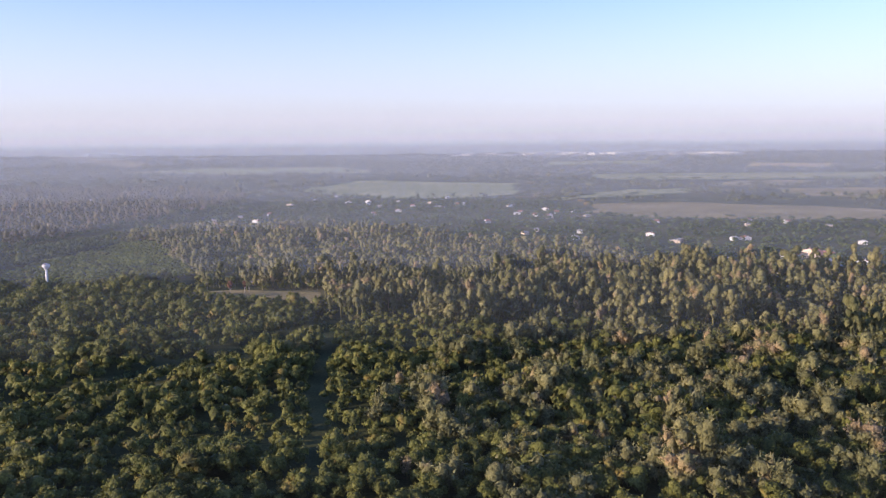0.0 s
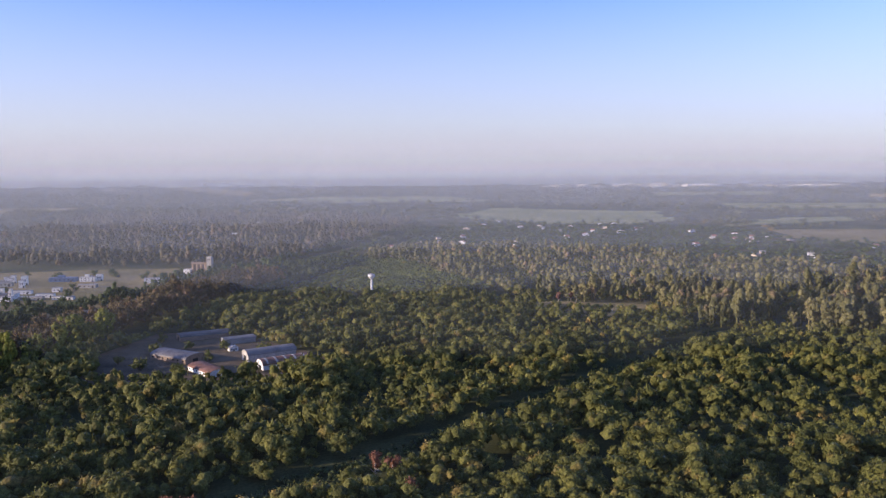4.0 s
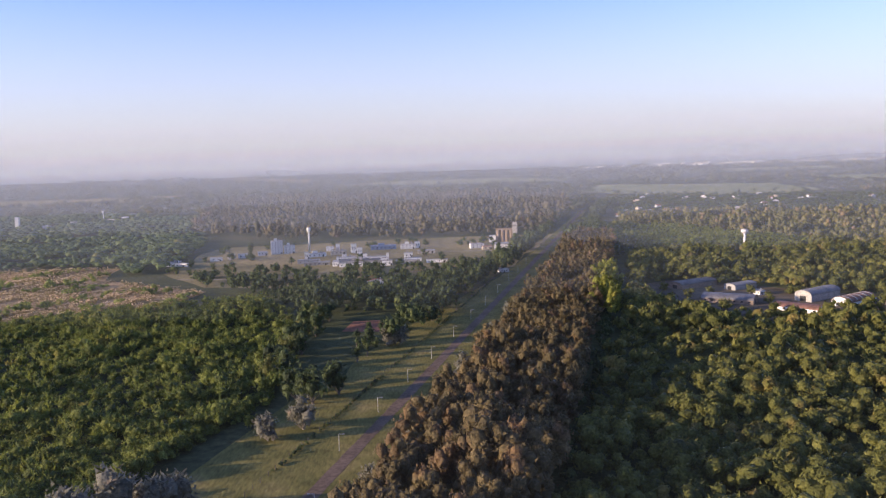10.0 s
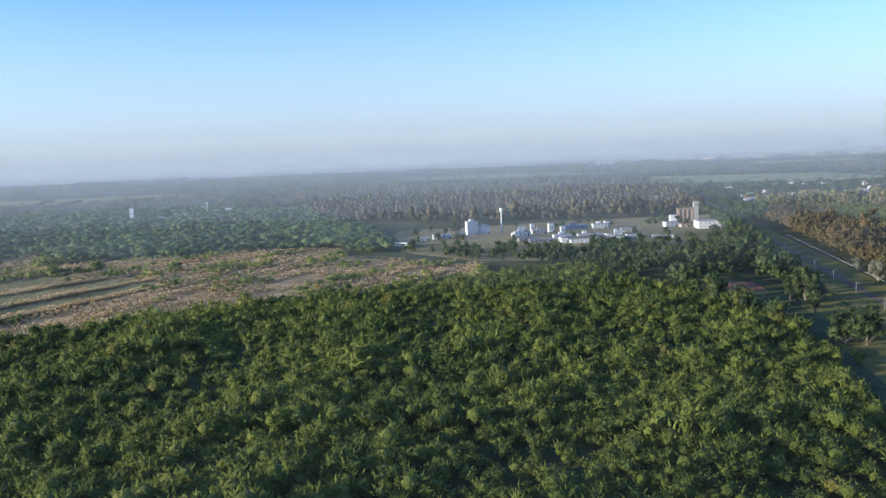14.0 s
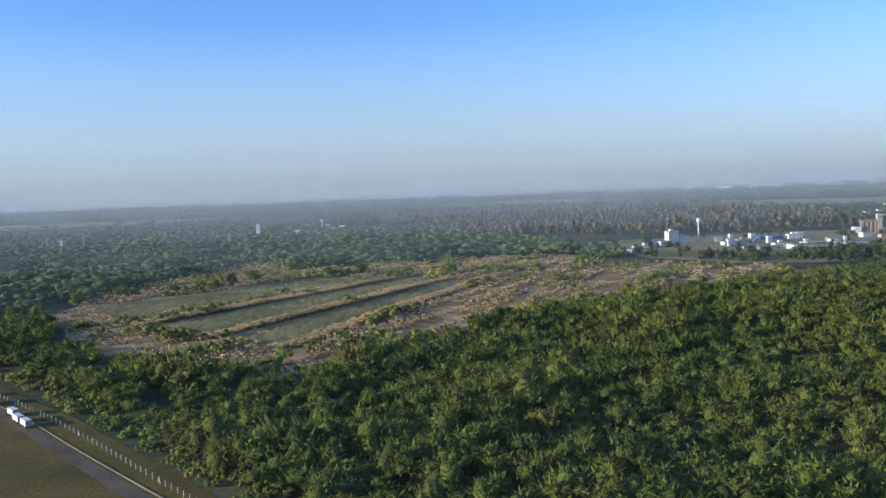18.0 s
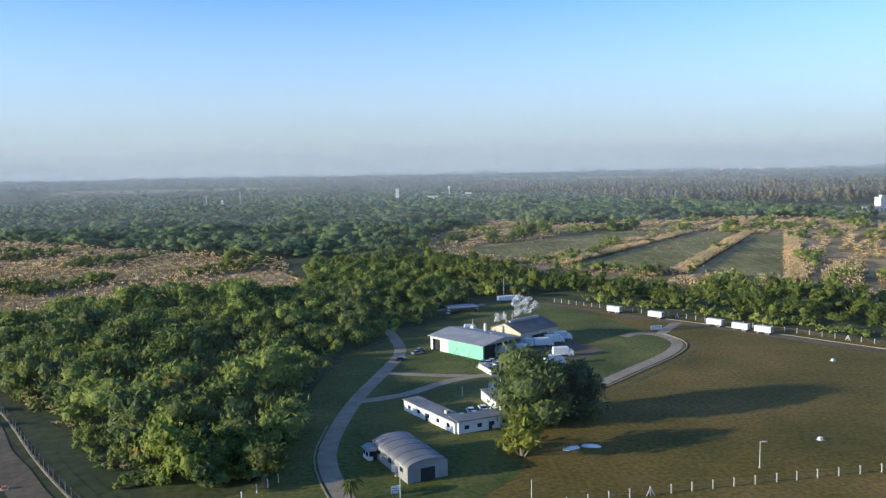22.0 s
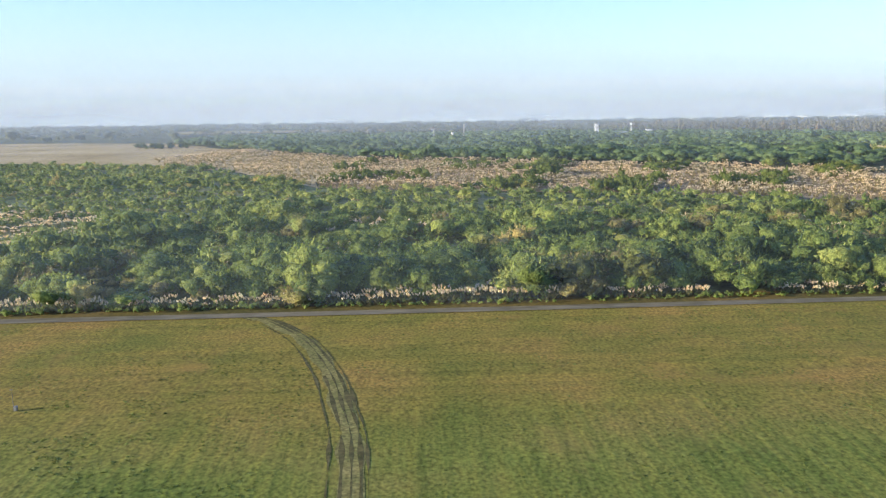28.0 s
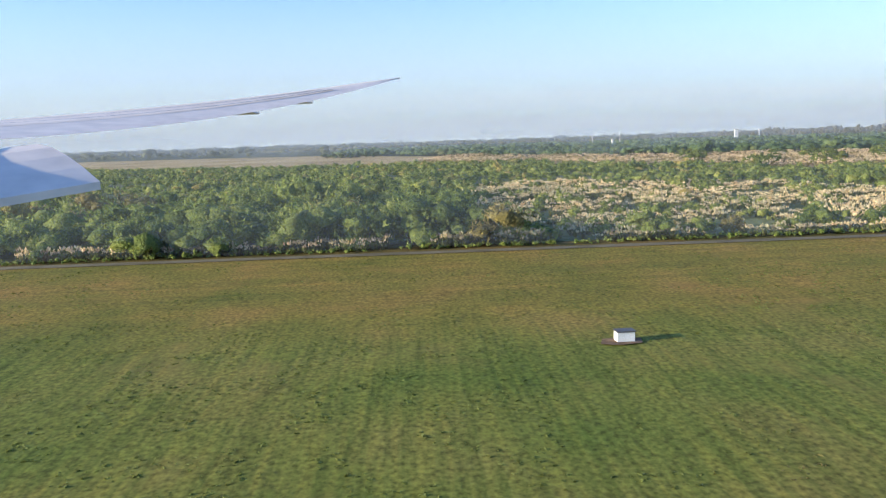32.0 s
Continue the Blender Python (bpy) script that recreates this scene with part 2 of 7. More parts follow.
BLADES = foliage("pampas_blades", (0.075, 0.088, 0.030), (0.155, 0.160, 0.058), (0.270, 0.240, 0.100), (0.22, 0.16, 0.08), tree=0.2)
REED_BLADES = foliage("reed_blades", (0.171, 0.147, 0.057), (0.328, 0.256, 0.115), (0.512, 0.388, 0.193), (0.263, 0.237, 0.083), tree=0.12)
TUFT = foliage("grass_tufts", (0.095, 0.115, 0.026), (0.165, 0.190, 0.044), (0.255, 0.270, 0.075), (0.25, 0.19, 0.07), tree=0.05, accent_share=0.60)
BARK = plain("bark", (0.20, 0.165, 0.125), 0.9, dirt=0.5)
BARK_PALE = plain("pale_bark", (0.42, 0.36, 0.29), 0.9, dirt=0.4)

SCRUB_GROUND = earth("scrub_ground", ((0.30, (0.095, 0.116, 0.038)), (0.50, (0.165, 0.172, 0.062)), (0.70, (0.275, 0.225, 0.104))), 0.03, 0.4, 0.7)
GROUND = earth("wild_ground", ((0.30, (0.040, 0.046, 0.018)), (0.50, (0.075, 0.078, 0.032)), (0.72, (0.130, 0.112, 0.056))), 0.008, 0.25, 0.7)
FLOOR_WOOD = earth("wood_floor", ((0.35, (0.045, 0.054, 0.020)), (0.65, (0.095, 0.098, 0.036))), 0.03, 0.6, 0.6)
AIR_GRASS = earth("airfield_grass", ((0.28, (0.124, 0.146, 0.028)), (0.50, (0.178, 0.174, 0.038)), (0.72, (0.236, 0.186, 0.054))), 0.050, 2.0, 0.9, 0.14, (0.9, 0.7, 1), blotch=(0.075, 0.62, (0.240, 0.175, 0.060)))


def mown_rows(m):
    """Mowing bands along the field's edge, and rows that run out from it nearer the runway."""
    nt = m.node_tree
    p = nt.nodes["Principled BSDF"]
    base = p.inputs["Base Color"].links[0].from_socket
    bands, rows = noise_node(nt, 0.45, 3, (0.03, 1.0, 1, 0.01)), noise_node(nt, 1.0, 3, (1.0, 0.03, 1, -0.06))
    tc, sp, mr = nt.nodes.new("ShaderNodeTexCoord"), nt.nodes.new("ShaderNodeSeparateXYZ"), nt.nodes.new("ShaderNodeMapRange")
    nt.links.new(tc.outputs["Object"], sp.inputs[0])
    nt.links.new(sp.outputs["Y"], mr.inputs["Value"])
    for k, v in zip(("From Min", "From Max"), (100.0, 128.0)):
        mr.inputs[k].default_value = v
    both = mix_node(nt, mr.outputs[0], rows.outputs[0], mix_node(nt, 0.45, bands.outputs[0], (0.5, 0.5, 0.5)))
    tone = ramp_node(nt, both, ((0.34, (0.62, 0.70, 0.60)), (0.50, (1.0, 1.0, 1.0)), (0.66, (1.30, 1.18, 1.10))))
    c = mix_node(nt, 0.65, base, tone.outputs[0], "MULTIPLY")
    n = noise_node(nt, 0.03, 3, (0.5, 1, 1))   # drier towards the road
    dry = mix_node(nt, 0.35, mr.outputs[0], n.outputs[0])
    c = mix_node(nt, 1.0, c, ramp_node(nt, dry, ((0.15, (0.93, 0.96, 0.74)), (0.75, (1.22, 0.95, 0.74)))).outputs[0], "MULTIPLY")
    nt.links.new(c, p.inputs["Base Color"])


mown_rows(AIR_GRASS)
SITE_GRASS = earth("mown_grass", ((0.30, (0.078, 0.068, 0.014)), (0.52, (0.132, 0.094, 0.020)), (0.75, (0.200, 0.126, 0.036))), 0.030, 0.9, 0.7, 0.15, blotch=(0.09, 0.60, (0.150, 0.110, 0.040)))
SITE_LAWN = earth("site_lawn_grass", ((0.30, (0.058, 0.070, 0.016)), (0.52, (0.100, 0.104, 0.024)), (0.75, (0.165, 0.146, 0.040))), 0.045, 0.9, 0.7, 0.15, blotch=(0.11, 0.60, (0.150, 0.115, 0.040)))
AVENUE_GRASS = earth("avenue_grass", ((0.30, (0.100, 0.096, 0.025)), (0.55, (0.182, 0.154, 0.043)), (0.75, (0.255, 0.194, 0.072))), 0.05, 0.8, 0.6, 0.5, (1, 0.25, 1, 0.257))
MEADOW = earth("damp_meadow", ((0.30, (0.190, 0.200, 0.082)), (0.55, (0.270, 0.265, 0.115)), (0.75, (0.350, 0.315, 0.150))), 0.004, 0.05, 0.35, 0.1)
DRY_FIELD = earth("dry_field", ((0.30, (0.150, 0.130, 0.052)), (0.55, (0.270, 0.212, 0.095)), (0.75, (0.370, 0.280, 0.140))), 0.006, 0.12, 0.5, 0.2)
REED_GROUND = earth("reed_ground", ((0.30, (0.147, 0.112, 0.046)), (0.48, (0.304, 0.205, 0.095)), (0.68, (0.483, 0.325, 0.161))), 0.03, 0.35, 0.8, 0.6, (0.315, 0.920, 0.920))
STRIP = earth("strip_grass", ((0.30, (0.135, 0.122, 0.042)), (0.55, (0.220, 0.188, 0.068)), (0.75, (0.320, 0.255, 0.105))), 0.02, 0.25, 0.7, 0.3, (1, 0.2, 1, 0.72))
ASPHALT = earth("asphalt", ((0.30, (0.098, 0.074, 0.046)), (0.70, (0.165, 0.126, 0.080))), 0.08, 0.5, 0.35, 0.0, rough=0.9)
PURPLE_ROAD = earth("avenue_asphalt", ((0.30, (0.120, 0.082, 0.054)), (0.70, (0.190, 0.130, 0.090))), 0.06, 0.5, 0.6, 0.0, rough=0.85)
OLD_ROAD = earth("old_road", ((0.30, (0.150, 0.122, 0.070)), (0.70, (0.225, 0.180, 0.108))), 0.10, 0.6, 0.5, 0.0, (0.3, 1, 1), rough=0.9)
CONCRETE_ROAD = earth("concrete_road", ((0.30, (0.230, 0.182, 0.122)), (0.70, (0.340, 0.272, 0.188))), 0.06, 0.3, 0.3, 0.0, rough=0.9)
TAN_FIELD = earth("straw_plain", ((0.30, (0.330, 0.225, 0.089)), (0.55, (0.470, 0.333, 0.145)), (0.75, (0.560, 0.412, 0.196))), 0.008, 0.12, 0.5, 0.2)
DIRT = earth("bare_earth", ((0.30, (0.150, 0.095, 0.055)), (0.70, (0.260, 0.170, 0.100))), 0.06, 0.7, 0.6, 0.5)
RED_SOIL = earth("red_soil", ((0.30, (0.210, 0.088, 0.048)), (0.70, (0.330, 0.150, 0.085))), 0.10, 0.9, 0.7, 0.4)
RUT = earth("wheel_rut", ((0.30, (0.072, 0.064, 0.020)), (0.70, (0.140, 0.108, 0.038))), 0.35, 1.0, 0.8, 0.2)

WORN = earth("worn_grass", ((0.30, (0.170, 0.152, 0.040)), (0.70, (0.255, 0.200, 0.062))), 0.3, 1.6, 0.9, 0.2)

WHITE = plain("white_paint", (0.80, 0.78, 0.74), 0.6, dirt=0.18)
OLD_WHITE = plain("weathered_white", (0.44, 0.41, 0.37), 0.75, dirt=0.35)
CREAM = plain("cream_plaster", (0.60, 0.50, 0.38), 0.85, dirt=0.3)
RED_TILE = plain("red_roof", (0.42, 0.19, 0.125), 0.8, dirt=0.4, fine=2.0)
BROWN_BLOCK = plain("brown_concrete", (0.30, 0.22, 0.16), 0.85, dirt=0.35)
GREY_ROOF = plain("grey_sheet_roof", (0.21, 0.20, 0.20), 0.65, 0.1, dirt=0.4, scale=0.15)
DARK_ROOF = plain("dark_sheet_roof", (0.15, 0.135, 0.125), 0.6, 0.1, dirt=0.45, scale=0.2)
RUST_ROOF = plain("rusty_sheet_roof", (0.26, 0.135, 0.095), 0.75, 0.1, dirt=0.5, scale=0.3)
ZINC = plain("galvanised_sheet", (0.34, 0.33, 0.32), 0.6, 0.15, dirt=0.3, scale=0.2)
MINT = plain("mint_green_paint", (0.26, 0.62, 0.42), 0.6, dirt=0.2)
BLUE_ROOF = plain("blue_sheet_roof", (0.10, 0.16, 0.30), 0.5, dirt=0.3)
GREY_STEEL = plain("grey_steel", (0.30, 0.30, 0.30), 0.5, 0.6)
DARK_POST = plain("dark_timber", (0.10, 0.085, 0.07), 0.9, dirt=0.4)
GREY_POST = plain("grey_weathered_timber", (0.24, 0.21, 0.17), 0.9, dirt=0.4)
POST = plain("white_concrete", (0.58, 0.55, 0.50), 0.85, dirt=0.3)
WIRE = plain("fence_wire", (0.20, 0.19, 0.18), 0.6, 0.5)
RUBBER = plain("tyre_rubber", (0.025, 0.025, 0.025), 0.8)
DARK_PANE, _nt, _p = nodes_of("window_glass")
_p.inputs["Base Color"].default_value, _p.inputs["Roughness"].default_value = (0.02, 0.025, 0.03, 1), 0.08
DARK = plain("dark_opening", (0.03, 0.03, 0.03), 0.9)
ORANGE = plain("orange_red_paint", (0.62, 0.20, 0.08), 0.6)
CAR_PAINTS = [plain("car_white", (0.75, 0.75, 0.74), 0.3, dirt=0.1, spec=0.6), plain("car_silver", (0.45, 0.46, 0.48), 0.3, 0.5, dirt=0.1), plain("car_dark", (0.04, 0.05, 0.08), 0.3, dirt=0.1, spec=0.6)]
WING_TOP = plain("wing_paint", (0.78, 0.67, 0.58), 0.6, 0.0, dirt=0.08, scale=0.4, fine=2.0)
WING_EDGE = plain("wing_seal", (0.06, 0.06, 0.07), 0.6)


def haze_sheet_material(name, amount, foot, top, west=None):
    """Sheet imitating hazy air: a faint veil that thins out with height, lit by sun and sky."""
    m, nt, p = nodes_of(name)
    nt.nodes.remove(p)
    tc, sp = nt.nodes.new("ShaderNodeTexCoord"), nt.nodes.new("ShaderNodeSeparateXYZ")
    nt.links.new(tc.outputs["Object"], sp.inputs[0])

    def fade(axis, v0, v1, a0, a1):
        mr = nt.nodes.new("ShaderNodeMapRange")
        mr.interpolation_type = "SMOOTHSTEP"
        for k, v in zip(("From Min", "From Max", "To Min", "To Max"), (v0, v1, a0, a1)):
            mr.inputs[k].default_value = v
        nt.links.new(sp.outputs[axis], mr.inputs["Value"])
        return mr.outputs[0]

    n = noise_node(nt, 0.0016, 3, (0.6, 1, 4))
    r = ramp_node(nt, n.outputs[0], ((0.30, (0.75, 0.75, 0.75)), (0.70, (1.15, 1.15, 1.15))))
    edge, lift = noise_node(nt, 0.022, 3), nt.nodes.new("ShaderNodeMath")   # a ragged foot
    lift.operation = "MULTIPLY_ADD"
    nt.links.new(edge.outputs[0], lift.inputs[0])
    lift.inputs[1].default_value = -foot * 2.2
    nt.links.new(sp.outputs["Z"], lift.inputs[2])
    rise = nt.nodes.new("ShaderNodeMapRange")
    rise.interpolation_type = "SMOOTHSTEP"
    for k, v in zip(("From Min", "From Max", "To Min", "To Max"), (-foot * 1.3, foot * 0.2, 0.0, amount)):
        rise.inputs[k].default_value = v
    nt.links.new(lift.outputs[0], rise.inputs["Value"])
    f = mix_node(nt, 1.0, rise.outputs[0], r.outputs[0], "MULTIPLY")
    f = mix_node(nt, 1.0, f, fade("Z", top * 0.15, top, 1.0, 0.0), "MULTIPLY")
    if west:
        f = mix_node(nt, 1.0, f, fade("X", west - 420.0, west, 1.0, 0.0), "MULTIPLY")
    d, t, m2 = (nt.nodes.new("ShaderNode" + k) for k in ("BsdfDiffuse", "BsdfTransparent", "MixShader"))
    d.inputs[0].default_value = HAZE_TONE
    up = nt.nodes.new("ShaderNodeCombineXYZ")   # fixed normal towards the low sun, so the sheet brightens like haze
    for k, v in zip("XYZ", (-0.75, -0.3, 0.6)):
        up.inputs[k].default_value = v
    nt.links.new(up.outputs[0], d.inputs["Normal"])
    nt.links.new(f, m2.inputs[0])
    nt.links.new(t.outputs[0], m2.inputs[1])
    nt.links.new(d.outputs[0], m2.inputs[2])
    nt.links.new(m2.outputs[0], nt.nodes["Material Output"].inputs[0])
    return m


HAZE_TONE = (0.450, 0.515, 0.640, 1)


# ---- mesh helpers ----
def mesh_of(name, verts, faces, material, smooth=False):
    """A mesh from numpy arrays of places and triangles."""
    me = bpy.data.meshes.new(name)
    verts, faces = np.asarray(verts, np.float32), np.asarray(faces, np.int32)
    me.vertices.add(len(verts))
    me.vertices.foreach_set("co", verts.ravel())
    me.loops.add(faces.size)
    me.loops.foreach_set("vertex_index", faces.ravel())
    me.polygons.add(len(faces))
    me.polygons.foreach_set("loop_start", np.arange(0, faces.size, faces.shape[1], dtype=np.int32))
    if smooth:
        me.polygons.foreach_set("use_smooth", np.ones(len(faces), bool))
    me.materials.append(material)
    me.update(calc_edges=True)
    return me


def part(name, bm, material, parent=None, label="", smooth=False):
    me = bpy.data.meshes.new(name)
    bmesh.ops.recalc_face_normals(bm, faces=bm.faces)
    bm.to_mesh(me)
    bm.free()
    me.materials.append(material)
    if smooth:
        me.polygons.foreach_set("use_smooth", np.ones(len(me.polygons), bool))
    ob = new(name, me)
    ob.parent = parent
    if label:
        ob["label"] = label
    return ob


def thing(name, label, category, group="", kind=""):
    return tagged(new(name), label, category, group, kind)


def bx(bm, x0, y0, z0, x1, y1, z1, bevel=0.0):
    r = bmesh.ops.create_cube(bm, size=1.0, matrix=Matrix.LocRotScale(((x0 + x1) / 2, (y0 + y1) / 2, (z0 + z1) / 2), None, (x1 - x0, y1 - y0, z1 - z0)))
    if bevel:
        es = list({e for v in r["verts"] for e in v.link_edges})
        bmesh.ops.bevel(bm, geom=es, offset=bevel, segments=1, affect="EDGES", profile=0.5)
    return bm


def box(x0, y0, z0, x1, y1, z1, bevel=0.0):
    return bx(bmesh.new(), x0, y0, z0, x1, y1, z1, bevel)


def cyl(r0, r1, z0, z1, seg=12, x=0.0, y=0.0, bm=None):
    bm = bm or bmesh.new()
    bmesh.ops.create_cone(bm, cap_ends=True, segments=seg, radius1=r0, radius2=r1, depth=z1 - z0, matrix=Matrix.Translation((x, y, (z0 + z1) / 2)))
    return bm


def prism(outline, y0, y1):
    """An outline in x and z, drawn out from y0 to y1."""
    bm = bmesh.new()
    a = [bm.verts.new((x, y0, z)) for x, z in outline]
    b = [bm.verts.new((x, y1, z)) for x, z in outline]
    bm.faces.new(a)
    bm.faces.new(b[::-1])
    for i in range(len(a)):
        j = (i + 1) % len(a)
        bm.faces.new((a[i], b[i], b[j], a[j]))
    return bm


def sheet(name, pts, z, material, label, category, kind="structure", thick=0.0):
    """A flat piece of ground within an outline."""
    bm = bmesh.new()
    vs = [bm.verts.new((x, y, z)) for x, y in pts]
    f = bm.faces.new(vs)
    f.normal_update()
    if f.normal.z < 0:
        f.normal_flip()
    bmesh.ops.triangulate(bm, faces=bm.faces[:])
    bm.normal_update()
    for f in bm.faces:
        if f.normal.z < 0:
            f.normal_flip()
    me = bpy.data.meshes.new(name)
    bm.to_mesh(me)
    bm.free()
    me.materials.append(material)
    return tagged(new(name, me), label, category, "", kind)


def rough(outline, amount=8.0, step=35.0):
    """An outline with its straight sides broken up."""
    out = []
    for a, b in zip(outline, outline[1:] + outline[:1]):
        n = max(1, int(math.dist(a, b) / step))
        for k in range(n):
            x, y = a[0] + (b[0] - a[0]) * k / n, a[1] + (b[1] - a[1]) * k / n
            out.append((x + amount * noise.noise((x / 60, y / 60, 1.5)) * 1.6, y + amount * noise.noise((x / 60, y / 60, 7.5)) * 1.6))
    return out


def smooth_line(pts, step=6.0):
    """A rounded line through a few bends."""
    p = [Vector(q) for q in pts]
    p = [p[0] * 2 - p[1], *p, p[-1] * 2 - p[-2]]
    out = []
    for i in range(1, len(p) - 2):
        n = max(2, int((p[i + 1] - p[i]).length / step))
        for k in range(n):
            t = k / n
            out.append(0.5 * (2 * p[i] + (p[i + 1] - p[i - 1]) * t + (2 * p[i - 1] - 5 * p[i] + 4 * p[i + 1] - p[i + 2]) * t * t + (3 * p[i] - p[i - 1] - 3 * p[i + 1] + p[i + 2]) * t ** 3))
    return out + [p[-2]]


def ribbon(name, pts, width, z, material, label, category, kind="structure", step=6.0, wobble=0.0, height=0.0, lie=None):
    """A road or strip along a line."""
    line = smooth_line(pts, step)
    bm, rows = bmesh.new(), []
    for i, q in enumerate(line):
        d = (line[min(i + 1, len(line) - 1)] - line[max(i - 1, 0)]).normalized()
        n = Vector((-d.y, d.x))
        w = width / 2 + wobble * (noise.noise((q.x * 0.15, q.y * 0.15, 0)))
        rows.append([bm.verts.new((*(q + n * s * w), z + (float(lie(q.x, q.y)) if lie else 0.0))) for s in (1, -1)])
    for a, b in zip(rows, rows[1:]):
        bm.faces.new((a[0], a[1], b[1], b[0]))
    if height:
        r = bmesh.ops.extrude_face_region(bm, geom=bm.faces[:])
        bmesh.ops.translate(bm, verts=[v for v in r["geom"] if isinstance(v, bmesh.types.BMVert)], vec=(0, 0, height))
    me = bpy.data.meshes.new(name)
    bmesh.ops.recalc_face_normals(bm, faces=bm.faces)
    bm.normal_update()
    if not height:
        for f in bm.faces:
            if f.normal.z < 0:
                f.normal_flip()
    bm.to_mesh(me)
    bm.free()
    me.materials.append(material)
    return tagged(new(name, me), label, category, "", kind)


# ---- plants ----
PHI = (1 + 5 ** 0.5) / 2
ICO_V = np.array([(s * a, t * b, 0) for a, b in ((1, PHI),) for s in (-1, 1) for t in (-1, 1)])
ICO_V = np.concatenate([ICO_V, ICO_V[:, [2, 0, 1]], ICO_V[:, [1, 2, 0]]]) / np.hypot(1, PHI)


def ico_faces():
    out, edge = [], 2 / np.hypot(1, PHI) + 1e-3
    for i in range(12):
        for j in range(i + 1, 12):
            for k in range(j + 1, 12):
                if all(np.linalg.norm(ICO_V[a] - ICO_V[b]) < edge for a, b in ((i, j), (j, k), (i, k))):
                    n = np.cross(ICO_V[j] - ICO_V[i], ICO_V[k] - ICO_V[i])
                    out.append((i, j, k) if n @ ICO_V[i] > 0 else (i, k, j))
    return np.array(out)


ICO_F = ico_faces()
ICO_F = ICO_F[ICO_V[ICO_F].mean(1)[:, 2] > -0.45]   # undersides are never seen from the air


def plant(seed, lobes, leaves, radius, height, base, leaf=0.22, spire=1.0, trunk=0.0, ragged=0.30, droop=0.0, spread=(0.30, 0.78), wide=0.62, spray=0.45, core=0.80, slim=0.42):
    """A crown: a dim core of uneven lobes under many loose sprays of leaves; trunk > 0 adds a stem of that radius."""
    g = np.random.default_rng(seed)
    V, F, n = [], [], 0
    cs, rs = [], []
    for i in range(lobes):
        a, q = g.uniform(0, 6.28), (g.uniform(0, 1) ** 0.5) * radius * wide * (i > 0)
        r = radius * g.uniform(0.32, 0.58)
        z = base + (height - base) * (spread[0] + (spread[1] - spread[0]) * (i + g.uniform(0, 1)) / lobes if spire > 1.25 else g.uniform(*spread)) * (1 - 0.35 * q / radius)
        rz = min(r * spire * g.uniform(0.75, 1.05), max(0.3, height - z))
        cs.append((q * math.cos(a), q * math.sin(a), z))
        rs.append((r, r, rz))
    cs, rs = np.array(cs), np.array(rs)
    for c, r in zip(cs, rs):
        V.append(c + ICO_V * r * (core if leaves else 1.0) * g.uniform(1 - ragged, 1 + ragged * 0.6, (12, 1)))
        F.append(ICO_F + n)
        n += 12
    if leaves:
        k = g.integers(0, lobes, leaves)
        d = g.normal(size=(leaves, 3))
        d[:, 2] = np.abs(d[:, 2]) * 0.95 - 0.22
        d /= np.linalg.norm(d, axis=1)[:, None]
        p = cs[k] + d * rs[k] * g.uniform(0.74, 1.06, (leaves, 1))
        u = np.cross(d, g.normal(size=(leaves, 3)))
        u /= np.linalg.norm(u, axis=1)[:, None]
        w = np.cross(d, u)
        s = radius * leaf * g.uniform(0.55, 1.5, (leaves, 1))
        way = d * spray + w * (1 - spray) + g.normal(size=(leaves, 3)) * 0.22
        way[:, 2] += 0.20 - droop
        tri = np.stack([p - u * s * slim, p + u * s * slim - w * s * 0.15, p + way * s * 1.5], 1)
        V.append(tri.reshape(-1, 3))
        F.append(np.arange(leaves * 3).reshape(-1, 3) + n)
        n += leaves * 3
    if trunk:
        top = base + (height - base) * 0.6
        ring = [(math.cos(a), math.sin(a)) for a in (0, 2.1, 4.2)]
        lean = g.uniform(-0.4, 0.4, 2) * trunk * 3
        V.append(np.array([(x * trunk, y * trunk, -0.3) for x, y in ring] + [(x * trunk * 0.5 + lean[0], y * trunk * 0.5 + lean[1], top) for x, y in ring]))
        F.append(np.array([(0, 1, 4), (0, 4, 3), (1, 2, 5), (1, 5, 4), (2, 0, 3), (2, 3, 5)]) + n)
        n += 6
    return np.concatenate(V), np.concatenate(F)


# the stretch of land that the woods cover: its southern edge, and its slanting ends
WOODS_SOUTH = np.array([(-3000, 20), (-1850, 52), (-1300, 132), (-700, 186), (-500, 222), (-350, 258), (-100, 290), (400, 276)], float)


def in_woods(p):
    return (p[:, 1] > np.interp(p[:, 0], WOODS_SOUTH[:, 0], WOODS_SOUTH[:, 1])) & (p[:, 0] < 0.72 * p[:, 1] + 15) & (p[:, 0] > -2275 - 0.57 * p[:, 1])


def inside(p, poly):
    x, y = p[:, 0], p[:, 1]
    hit = np.zeros(len(p), bool)
    q = np.asarray(poly, float)
    for (x0, y0), (x1, y1) in zip(q, np.roll(q, -1, 0)):
        if y0 != y1:
            hit ^= ((y0 > y) != (y1 > y)) & (x < (x1 - x0) * (y - y0) / (y1 - y0) + x0)
    return hit


